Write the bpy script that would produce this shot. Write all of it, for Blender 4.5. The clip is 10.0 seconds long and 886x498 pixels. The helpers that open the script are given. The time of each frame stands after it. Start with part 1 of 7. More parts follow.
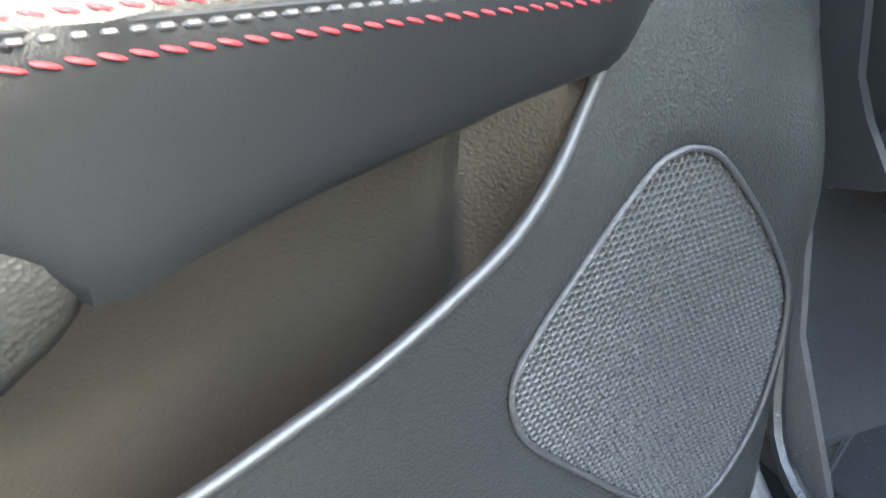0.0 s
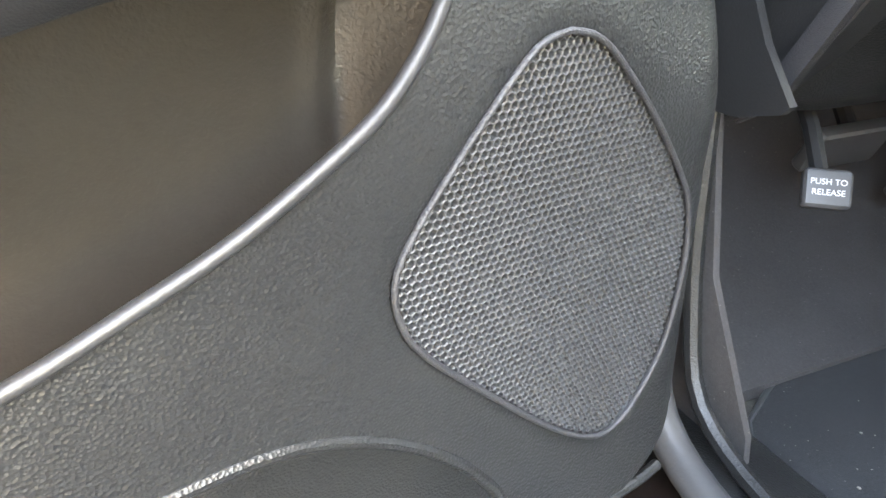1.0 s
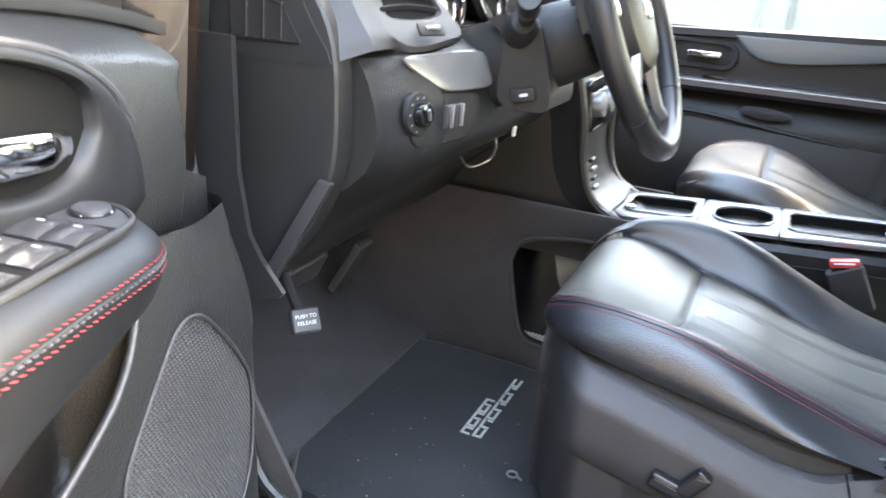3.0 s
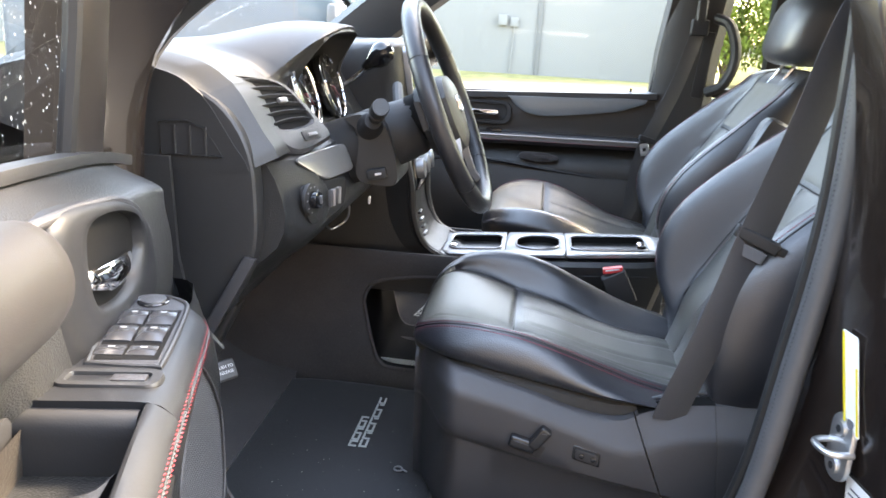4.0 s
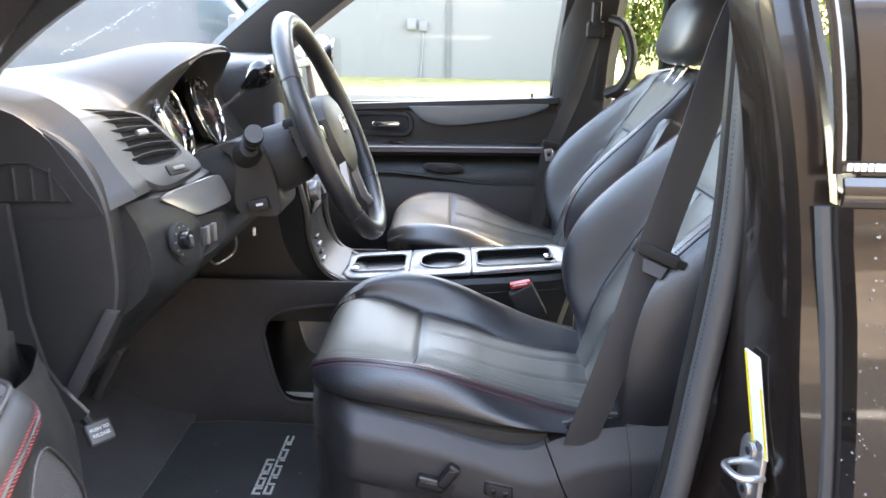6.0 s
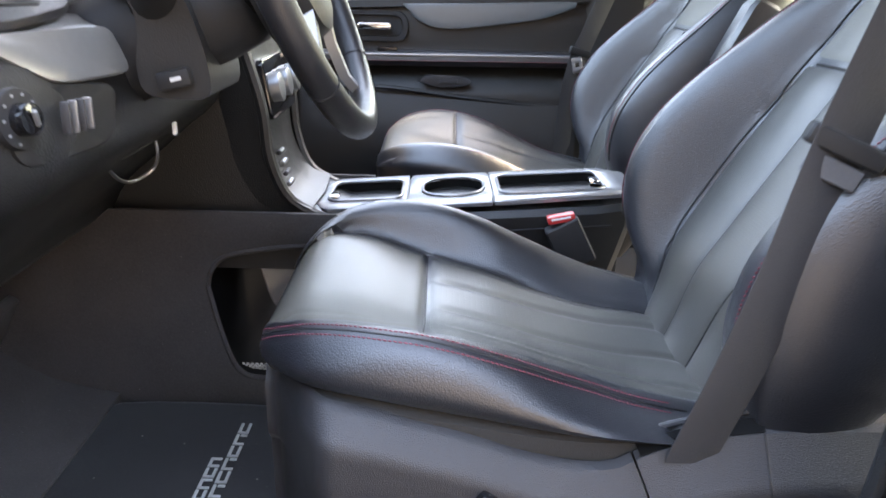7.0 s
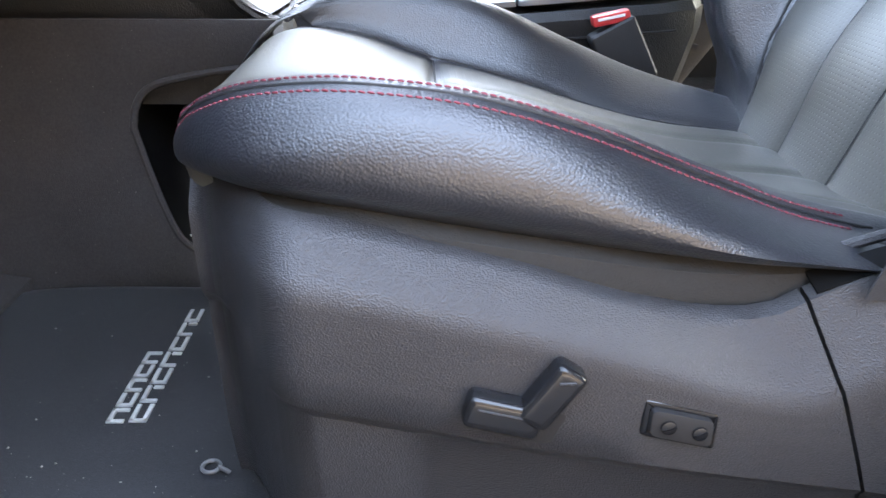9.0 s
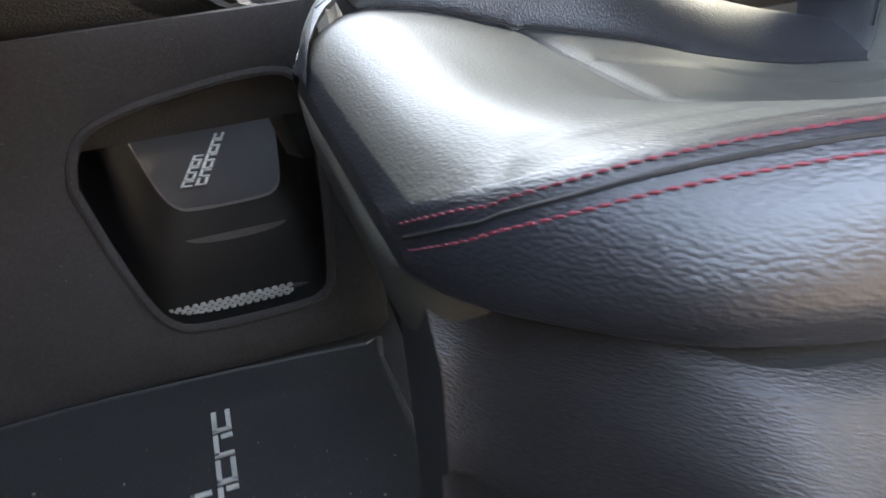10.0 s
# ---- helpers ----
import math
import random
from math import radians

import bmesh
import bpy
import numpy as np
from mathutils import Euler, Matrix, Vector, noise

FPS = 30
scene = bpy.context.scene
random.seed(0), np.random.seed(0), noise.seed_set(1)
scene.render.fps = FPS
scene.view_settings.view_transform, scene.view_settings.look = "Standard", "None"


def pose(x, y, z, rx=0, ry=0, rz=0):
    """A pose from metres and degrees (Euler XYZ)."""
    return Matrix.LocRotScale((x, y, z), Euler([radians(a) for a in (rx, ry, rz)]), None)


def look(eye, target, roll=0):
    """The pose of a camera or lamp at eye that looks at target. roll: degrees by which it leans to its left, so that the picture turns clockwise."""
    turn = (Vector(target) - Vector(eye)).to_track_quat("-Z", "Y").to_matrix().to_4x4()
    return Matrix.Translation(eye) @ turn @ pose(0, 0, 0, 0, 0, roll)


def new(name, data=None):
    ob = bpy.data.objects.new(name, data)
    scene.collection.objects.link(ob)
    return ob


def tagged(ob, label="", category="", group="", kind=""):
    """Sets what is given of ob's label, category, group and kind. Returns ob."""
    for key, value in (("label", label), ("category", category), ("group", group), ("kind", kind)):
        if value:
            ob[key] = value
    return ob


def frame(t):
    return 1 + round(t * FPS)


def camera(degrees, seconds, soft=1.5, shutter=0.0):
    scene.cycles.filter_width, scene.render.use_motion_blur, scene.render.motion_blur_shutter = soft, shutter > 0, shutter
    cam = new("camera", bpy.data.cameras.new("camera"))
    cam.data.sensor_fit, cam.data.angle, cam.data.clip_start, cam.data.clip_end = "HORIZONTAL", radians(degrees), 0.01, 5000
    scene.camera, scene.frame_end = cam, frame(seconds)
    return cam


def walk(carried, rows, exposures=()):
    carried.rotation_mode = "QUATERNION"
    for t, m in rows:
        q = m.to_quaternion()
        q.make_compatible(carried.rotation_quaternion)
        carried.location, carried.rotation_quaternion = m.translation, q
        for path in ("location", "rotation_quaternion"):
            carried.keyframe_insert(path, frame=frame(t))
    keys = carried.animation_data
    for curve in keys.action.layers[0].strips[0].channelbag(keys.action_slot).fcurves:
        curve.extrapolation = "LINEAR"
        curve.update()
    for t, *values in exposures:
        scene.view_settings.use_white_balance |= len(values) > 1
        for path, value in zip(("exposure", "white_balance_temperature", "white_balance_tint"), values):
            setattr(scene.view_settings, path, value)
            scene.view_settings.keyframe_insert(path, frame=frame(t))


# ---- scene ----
cam = camera(59.9, 10.0, shutter=0.25)
EXPOSURES = [(t, e + 0.2, k, g) for t, e, k, g in ((0, 5.3, 8000, 3), (0.5, 5.5, 8900, 6), (1, 5.55, 9500, 9), (1.5, 5.5, 9500, 9), (2, 5.95, 8800, 7), (2.5, 6.25, 8600, 6), (3, 5.3, 9100, 11), (3.2, 5.0, 9100, 12), (4.3, 4.8, 9000, 13), (5.2, 4.8, 9000, 13), (6.3, 4.75, 8900, 15), (7, 4.85, 8900, 16), (8, 5.2, 8800, 14), (9, 5.35, 8800, 14), (9.5, 5.0, 9200, 13), (10, 5.0, 9700, 13))]
PATH = [
    (0, (0.264, -1.216, 0.991), (-1.378, -0.583, 0.041), 0.6),
    (0.5, (0.278, -1.205, 0.96), (-1.341, -0.5, 0.02), 1.1),
    (1, (0.282, -1.191, 0.935), (-1.319, -0.422, 0.014), 1.4),
    (1.5, (0.281, -1.189, 0.931), (-1.234, -0.259, 0.015), 2.5),
    (2, (0.275, -1.193, 0.966), (-1.049, -0.008, 0.048), 5.2),
    (2.5, (0.325, -1.262, 1.052), (-0.694, 0.259, 0.248), 4.9),
    (2.8, (0.367, -1.349, 1.108), (-0.458, 0.32, 0.377), 6.2),
    (3, (0.384, -1.427, 1.148), (-0.32, 0.312, 0.453), 5.4),
    (3.2, (0.377, -1.5, 1.171), (-0.192, 0.302, 0.518), 5.1),
    (4.3, (0.337, -1.811, 1.275), (0.204, 0.108, 0.729), 2.5),
    (4.5, (0.344, -1.853, 1.286), (0.246, 0.072, 0.752), 2.0),
    (5, (0.34, -1.878, 1.289), (0.316, 0.054, 0.772), 1.2),
    (5.2, (0.34, -1.873, 1.287), (0.335, 0.061, 0.77), 1.1),
    (6.3, (0.395, -1.526, 1.235), (0.383, 0.392, 0.667), 1.2),
    (6.5, (0.376, -1.444, 1.2), (0.388, 0.468, 0.613), 1.4),
    (7, (0.346, -1.243, 1.098), (0.372, 0.645, 0.438), 1.7),
    (7.5, (0.331, -1.103, 0.987), (0.372, 0.758, 0.255), 1.5),
    (8, (0.334, -1.033, 0.907), (0.383, 0.814, 0.142), 1.4),
    (8.5, (0.34, -1.012, 0.884), (0.392, 0.824, 0.091), 1.1),
    (9, (0.323, -1.004, 0.887), (0.389, 0.81, 0.047), 0.5),
    (9.5, (0.22, -0.917, 0.893), (0.411, 0.863, 0.0), -0.8),
    (10, (0.119, -0.767, 0.884), (0.603, 0.899, -0.111), -5.1),
]
walk(cam, [(t, look(eye, target, roll)) for t, eye, target, roll in PATH], EXPOSURES)


# ---------- light ----------
SUN_FROM = Vector((0.60, 0.42, 0.68)).normalized()
world = bpy.data.worlds.new("sky")
scene.world = world
world.use_nodes = True
wn = world.node_tree
wn.nodes.clear()
sky = wn.nodes.new("ShaderNodeTexSky")
sky.sky_type = "NISHITA"
sky.sun_disc = False
sky.sun_elevation = math.asin(SUN_FROM.z)
sky.sun_rotation = math.atan2(SUN_FROM.x, SUN_FROM.y)
wbg = wn.nodes.new("ShaderNodeBackground")
wbg.inputs["Strength"].default_value = 0.15
wout = wn.nodes.new("ShaderNodeOutputWorld")
wn.links.new(sky.outputs[0], wbg.inputs[0])
wn.links.new(wbg.outputs[0], wout.inputs[0])
sun = new("sun", bpy.data.lights.new("sun", "SUN"))
sun.data.energy = 1.3
sun.data.angle = radians(12)
sun.data.color = (1.0, 0.95, 0.87)
sun.matrix_world = look(SUN_FROM * 30, (0, 0, 0))


# ---------- materials ----------
def material(name, colour, rough=0.5, metal=0.0, spec=0.5, grain=0.0, grain_size=300.0, vary=0.12, vary_size=6.0, coat=0.0, wrinkle=0.0,
             wrinkle_scale=(60, 60, 60), rough_vary=0.12, dust=0.0, voronoi=False, random_tint=0.0, sheen=0.0, second=None):
    """A painted, moulded or woven surface: base colour that wanders at two scales, roughness that wanders, fine relief."""
    m = bpy.data.materials.new(name)
    m.use_nodes = True
    nt = m.node_tree
    b = nt.nodes["Principled BSDF"]
    add, link = nt.nodes.new, nt.links.new
    b.inputs["Metallic"].default_value = metal
    b.inputs["Specular IOR Level"].default_value = spec
    b.inputs["Coat Weight"].default_value = coat
    b.inputs["Coat Roughness"].default_value = 0.04 if rough < 0.3 else 0.34
    b.inputs["Sheen Weight"].default_value = sheen
    b.inputs["Sheen Roughness"].default_value = 0.4
    co = add("ShaderNodeTexCoord")
    big = add("ShaderNodeTexNoise")
    big.inputs["Scale"].default_value = vary_size
    big.inputs["Detail"].default_value = 6
    link(co.outputs["Object"], big.inputs["Vector"])
    fine = add("ShaderNodeTexNoise")
    fine.inputs["Scale"].default_value = grain_size * 0.4
    fine.inputs["Detail"].default_value = 3
    link(co.outputs["Object"], fine.inputs["Vector"])
    mix = add("ShaderNodeMix")
    mix.data_type = "FLOAT"
    mix.inputs["Factor"].default_value = 0.35
    link(big.outputs["Fac"], mix.inputs["A"])
    link(fine.outputs["Fac"], mix.inputs["B"])
    ramp = add("ShaderNodeValToRGB")
    c2 = second or colour
    lo = [c * (1 - vary) for c in colour]
    hi = [min(1, c * (1 + vary)) for c in c2]
    ramp.color_ramp.elements[0].color = (*lo, 1)
    ramp.color_ramp.elements[1].color = (*hi, 1)
    ramp.color_ramp.elements[0].position, ramp.color_ramp.elements[1].position = 0.3, 0.7
    link(mix.outputs["Result"], ramp.inputs["Fac"])
    col = ramp.outputs["Color"]
    if random_tint:
        info = add("ShaderNodeObjectInfo")
        hsv = add("ShaderNodeHueSaturation")
        mr = add("ShaderNodeMapRange")
        mr.inputs["To Min"].default_value, mr.inputs["To Max"].default_value = 1 - random_tint, 1 + random_tint
        link(info.outputs["Random"], mr.inputs["Value"])
        link(mr.outputs["Result"], hsv.inputs["Value"])
        link(col, hsv.inputs["Color"])
        col = hsv.outputs["Color"]
    if dust:
        dn = add("ShaderNodeTexNoise")
        dn.inputs["Scale"].default_value = 380
        dn.inputs["Detail"].default_value = 2
        link(co.outputs["Object"], dn.inputs["Vector"])
        dr = add("ShaderNodeMapRange")
        dr.inputs["From Min"].default_value, dr.inputs["From Max"].default_value = 0.72, 0.78
        link(dn.outputs["Fac"], dr.inputs["Value"])
        dm = add("ShaderNodeMix")
        dm.data_type = "RGBA"
        dm.inputs["B"].default_value = (0.4, 0.38, 0.34, 1)
        dk = add("ShaderNodeMath")
        dk.operation = "MULTIPLY"
        dk.inputs[1].default_value = dust
        link(dr.outputs["Result"], dk.inputs[0])
        link(dk.outputs[0], dm.inputs["Factor"])
        link(col, dm.inputs["A"])
        col = dm.outputs["Result"]
    link(col, b.inputs["Base Color"])
    rr = add("ShaderNodeMapRange")
    rr.inputs["From Min"].default_value, rr.inputs["From Max"].default_value = 0.3, 0.7
    rr.inputs["To Min"].default_value = max(0.0, rough * (1 - rough_vary))
    rr.inputs["To Max"].default_value = min(1.0, rough * (1 + rough_vary))
    link(big.outputs["Fac"], rr.inputs["Value"])
    link(rr.outputs["Result"], b.inputs["Roughness"])
    last = None
    if grain:
        if voronoi:
            g = add("ShaderNodeTexVoronoi")
            g.inputs["Scale"].default_value = grain_size
            out = g.outputs["Distance"]
        else:
            g = add("ShaderNodeTexNoise")
            g.inputs["Scale"].default_value = grain_size
            g.inputs["Detail"].default_value = 2
            out = g.outputs["Fac"]
        link(co.outputs["Object"], g.inputs["Vector"])
        bump = add("ShaderNodeBump")
        bump.inputs["Strength"].default_value = grain
        bump.inputs["Distance"].default_value = 0.0006
        link(out, bump.inputs["Height"])
        last = bump
    if wrinkle:
        mp = add("ShaderNodeMapping")
        mp.inputs["Scale"].default_value = wrinkle_scale
        link(co.outputs["Object"], mp.inputs["Vector"])
        w = add("ShaderNodeTexNoise")
        w.inputs["Scale"].default_value = 1.0
        w.inputs["Detail"].default_value = 3
        w.inputs["Distortion"].default_value = 0.6
        link(mp.outputs["Vector"], w.inputs["Vector"])
        b2 = add("ShaderNodeBump")
        b2.inputs["Strength"].default_value = wrinkle
        b2.inputs["Distance"].default_value = 0.002
        link(w.outputs["Fac"], b2.inputs["Height"])
        if last:
            link(last.outputs["Normal"], b2.inputs["Normal"])
        last = b2
    if last:
        link(last.outputs["Normal"], b.inputs["Normal"])
    return m


def glass_material(name, tint=(0.97, 0.99, 0.98), clear=0.9, rough=0.0):
    """Thin automotive glass: clear with a mirror-like surface reflection."""
    m = bpy.data.materials.new(name)
    m.use_nodes = True
    nt = m.node_tree
    nt.nodes.clear()
    t = nt.nodes.new("ShaderNodeBsdfTransparent")
    t.inputs[0].default_value = (*[c * clear for c in tint], 1)
    g = nt.nodes.new("ShaderNodeBsdfGlossy")
    g.inputs["Roughness"].default_value = rough
    lw = nt.nodes.new("ShaderNodeLayerWeight")
    lw.inputs[0].default_value = 0.5
    pw = nt.nodes.new("ShaderNodeMath")
    pw.operation = "POWER"
    pw.inputs[1].default_value = 5.0
    nt.links.new(lw.outputs["Facing"], pw.inputs[0])
    f = nt.nodes.new("ShaderNodeMath")
    f.operation = "MULTIPLY_ADD"
    f.inputs[1].default_value, f.inputs[2].default_value = 0.9, 0.03
    nt.links.new(pw.outputs[0], f.inputs[0])
    mx = nt.nodes.new("ShaderNodeMixShader")
    o = nt.nodes.new("ShaderNodeOutputMaterial")
    nt.links.new(f.outputs[0], mx.inputs[0])
    nt.links.new(t.outputs[0], mx.inputs[1])
    nt.links.new(g.outputs[0], mx.inputs[2])
    nt.links.new(mx.outputs[0], o.inputs[0])
    return m


LEATHER = material("black_leather", (0.014, 0.015, 0.019), 0.40, spec=0.85, coat=0.35, grain=0.45, grain_size=640, voronoi=True, wrinkle=0.03, wrinkle_scale=(120, 400, 480), vary=0.2, rough_vary=0.18)
PERF = material("perforated_leather", (0.058, 0.055, 0.047), 0.46, spec=0.7, coat=0.25, grain=0.55, grain_size=620, voronoi=True, vary=0.2)
# small punched holes in straight rows, laid along the cushion and up the backrest
pt = PERF.node_tree
pv = next(nd for nd in pt.nodes if nd.type == "TEX_VORONOI")
pb = next(nd for nd in pt.nodes if nd.type == "BUMP")
pc = next(nd for nd in pt.nodes if nd.type == "TEX_COORD")
pd_, ps, pj, pr = (pt.nodes.new(k) for k in ("ShaderNodeVectorMath", "ShaderNodeSeparateXYZ", "ShaderNodeCombineXYZ", "ShaderNodeMapRange"))
pd_.operation = "DOT_PRODUCT"
pd_.inputs[1].default_value = (0.8, 0.0, 0.8)
pt.links.new(pc.outputs["Object"], pd_.inputs[0])
pt.links.new(pc.outputs["Object"], ps.inputs[0])
pt.links.new(ps.outputs["Y"], pj.inputs["X"])
pt.links.new(pd_.outputs["Value"], pj.inputs["Y"])
pv.voronoi_dimensions = "2D"
pv.inputs["Randomness"].default_value = 0.0
pv.inputs["Scale"].default_value = 230
pt.links.new(pj.outputs[0], pv.inputs["Vector"])
pr.inputs["From Min"].default_value, pr.inputs["From Max"].default_value = 0.10, 0.24
pt.links.new(pv.outputs["Distance"], pr.inputs["Value"])
pt.links.new(pr.outputs["Result"], pb.inputs["Height"])
pb.inputs["Strength"].default_value, pb.inputs["Distance"].default_value = 0.28, 0.0005
CENTRE = material("grey_leather", (0.088, 0.082, 0.067), 0.50, spec=0.85, coat=0.2, grain=0.3, grain_size=640, voronoi=True, wrinkle=0.03, wrinkle_scale=(120, 400, 480), vary=0.15)
for lm in (LEATHER, PERF, CENTRE):
    # the lacquer follows the pebbled grain
    nodes = lm.node_tree.nodes
    bs = nodes["Principled BSDF"]
    lm.node_tree.links.new(bs.inputs["Normal"].links[0].from_socket, bs.inputs["Coat Normal"])
for nd in LEATHER.node_tree.nodes:
    if nd.type == "BUMP" and nd.inputs["Distance"].default_value < 0.001:
        nd.invert = True
LEATHER_FINE = material("fine_leather", (0.011, 0.0115, 0.013), 0.44, spec=0.32, grain=0.18, grain_size=1300, voronoi=True, vary=0.15)
TRIM = material("grained_plastic", (0.017, 0.0175, 0.018), 0.35, grain=0.7, grain_size=560, voronoi=True, vary=0.15, rough_vary=0.15)
for nd in TRIM.node_tree.nodes:
    if nd.type == "BUMP":
        nd.inputs["Distance"].default_value = 0.0006
PADDED = material("padded_vinyl", (0.019, 0.018, 0.018), 0.38, spec=0.42, grain=0.3, grain_size=900, vary=0.1)
TRIM_SOFT = material("soft_dash_plastic", (0.016, 0.016, 0.0165), 0.48, grain=0.5, grain_size=700, vary=0.12)
SHIELD = material("seat_shield_plastic", (0.034, 0.0335, 0.036), 0.36, grain=0.7, grain_size=1000, voronoi=True, vary=0.12)
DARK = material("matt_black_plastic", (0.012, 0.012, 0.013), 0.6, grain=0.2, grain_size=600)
GLOSS = material("gloss_black", (0.008, 0.008, 0.009), 0.08, vary=0.05, coat=0.3)
SILVER = material("satin_silver_trim", (0.27, 0.27, 0.275), 0.32, metal=0.7, vary=0.05)
GREY_TRIM = material("dark_silver_trim", (0.20, 0.197, 0.19), 0.33, metal=0.5, vary=0.06)
BLUETRIM = material("blue_grey_trim", (0.15, 0.17, 0.185), 0.34, metal=0.5, vary=0.05)
CHROME = material("chrome", (0.8, 0.8, 0.82), 0.07, metal=1.0, vary=0.03)
STEEL = material("zinc_steel", (0.5, 0.5, 0.5), 0.3, metal=0.9, vary=0.12)
DULLSTEEL = material("dull_steel", (0.22, 0.22, 0.22), 0.45, metal=0.6, vary=0.2)
RUBBER = material("rubber_seal", (0.055, 0.055, 0.057), 0.48, grain=0.3, grain_size=400)
CARPET = material("black_carpet", (0.060, 0.056, 0.056), 0.95, grain=1.0, grain_size=900, dust=0.5, vary=0.3, spec=0.1, sheen=0.08)
MAT = material("mat_carpet", (0.029, 0.030, 0.032), 0.92, grain=1.0, grain_size=1100, dust=0.7, vary=0.3, spec=0.12, sheen=0.1)
WEB = material("belt_webbing", (0.034, 0.034, 0.037), 0.55, grain=0.6, grain_size=700, wrinkle=0.2, wrinkle_scale=(900, 900, 900))
RED = material("red_thread", (0.21, 0.016, 0.022), 0.6, grain=0.4, grain_size=1500)
GREYTHREAD = material("grey_thread", (0.04, 0.04, 0.044), 0.6, grain=0.4, grain_size=1500)
DARKTHREAD = material("dark_red_thread", (0.22, 0.035, 0.052), 0.6, grain=0.4, grain_size=1500)
PAINT = material("dark_brown_paint", (0.010, 0.0064, 0.0054), 0.2, metal=0.25, vary=0.06, coat=1.0)
JAMB = material("jamb_paint", (0.013, 0.009, 0.0075), 0.22, metal=0.25, vary=0.1, coat=0.45)
POST = material("post_film", (0.018, 0.014, 0.013), 0.42, vary=0.08, grain=0.2, grain_size=900)
WHITE = material("label_white", (0.75, 0.75, 0.73), 0.5, vary=0.05)
YELLOW = material("label_yellow", (0.75, 0.6, 0.03), 0.5, vary=0.05)
INK = material("label_ink", (0.08, 0.08, 0.09), 0.6)
MARK = material("grey_embroidery", (0.42, 0.44, 0.42), 0.8, grain=0.8, grain_size=1200, vary=0.25)
GREYPRINT = material("grey_print", (0.22, 0.22, 0.22), 0.5)
PRINT = material("white_print", (0.6, 0.6, 0.6), 0.5, vary=0.05)
REDPLASTIC = material("red_button", (0.6, 0.04, 0.04), 0.35)
GLASS = glass_material("window_glass", clear=0.9)
TINT = glass_material("tinted_glass", (0.92, 0.95, 0.9), clear=0.62)
PRIVACY = glass_material("privacy_glass", (0.95, 0.92, 0.88), clear=0.3)
DIAL = material("dial_face", (0.02, 0.018, 0.016), 0.12, coat=0.6, vary=0.2)
SCREEN = material("radio_screen", (0.03, 0.032, 0.036), 0.1, coat=0.4)
WATER = material("water_drop", (0.9, 0.92, 0.95), 0.0, rough_vary=0.0, vary=0.0)
WATER.node_tree.nodes["Principled BSDF"].inputs["Transmission Weight"].default_value = 0.88
WATER.node_tree.nodes["Principled BSDF"].inputs["IOR"].default_value = 1.33
# near-black base colour that paints in the shade of holes and wells
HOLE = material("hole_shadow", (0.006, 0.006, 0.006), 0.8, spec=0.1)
HEADLINER = material("headliner", (0.35, 0.34, 0.33), 0.9, grain=0.4, grain_size=600)


# ---------- mesh tools ----------
def knots(pts, each):
    """A Catmull-Rom curve through pts with the same number of steps in every span."""
    p = np.array(pts, float)
    ext = np.vstack([2 * p[0] - p[1], p, 2 * p[-1] - p[-2]])
    out = []
    for i in range(1, len(ext) - 2):
        a, b, c, d = ext[i - 1], ext[i], ext[i + 1], ext[i + 2]
        for t in np.linspace(0, 1, each, endpoint=False):
            out.append(0.5 * (2 * b + (c - a) * t + (2 * a - 5 * b + 4 * c - d) * t * t + (3 * b - a - 3 * c + d) * t ** 3))
    return np.array(out + [ext[-2]])


def spl(pts, n):
    """n points along a Catmull-Rom curve through pts, spread evenly by arc length."""
    p = np.array(pts, float)
    ext = np.vstack([2 * p[0] - p[1], p, 2 * p[-1] - p[-2]])
    dense = []
    for i in range(1, len(ext) - 2):
        a, b, c, d = ext[i - 1], ext[i], ext[i + 1], ext[i + 2]
        for t in np.linspace(0, 1, 24, endpoint=False):
            dense.append(0.5 * (2 * b + (c - a) * t + (2 * a - 5 * b + 4 * c - d) * t * t + (3 * b - a - 3 * c + d) * t ** 3))
    dense.append(ext[-2])
    dense = np.array(dense)
    s = np.r_[0, np.cumsum(np.linalg.norm(np.diff(dense, axis=0), axis=1))]
    q = np.linspace(0, s[-1], n)
    return np.stack([np.interp(q, s, dense[:, k]) for k in range(p.shape[1])], 1)


def curve1(xs, ys):
    """A smooth function of one number through the given knots."""
    xs, ys = np.array(xs, float), np.array(ys, float)
    m = np.gradient(ys, xs)

    def f(x):
        x = min(max(x, xs[0]), xs[-1])
        i = min(max(int(np.searchsorted(xs, x)) - 1, 0), len(xs) - 2)
        h = xs[i + 1] - xs[i]
        t = (x - xs[i]) / h
        return float((2 * t ** 3 - 3 * t ** 2 + 1) * ys[i] + (t ** 3 - 2 * t ** 2 + t) * h * m[i] + (-2 * t ** 3 + 3 * t ** 2) * ys[i + 1] + (t ** 3 - t ** 2) * h * m[i + 1])
    return f


def smooth(a, b, x):
    t = min(max((x - a) / (b - a), 0), 1)
    return t * t * (3 - 2 * t)


def loft(rings, closed=True, caps=True, bm=None, loop=False):
    bm = bm or bmesh.new()
    vs = [[bm.verts.new(tuple(p)) for p in r] for r in rings]
    n = len(rings[0])
    pairs = list(zip(vs, vs[1:])) + ([(vs[-1], vs[0])] if loop else [])
    for a, b in pairs:
        for i in range(n if closed else n - 1):
            j = (i + 1) % n
            bm.faces.new((a[i], a[j], b[j], b[i]))
    if closed and caps and not loop:
        bm.faces.new(list(reversed(vs[0])))
        bm.faces.new(vs[-1])
    return bm


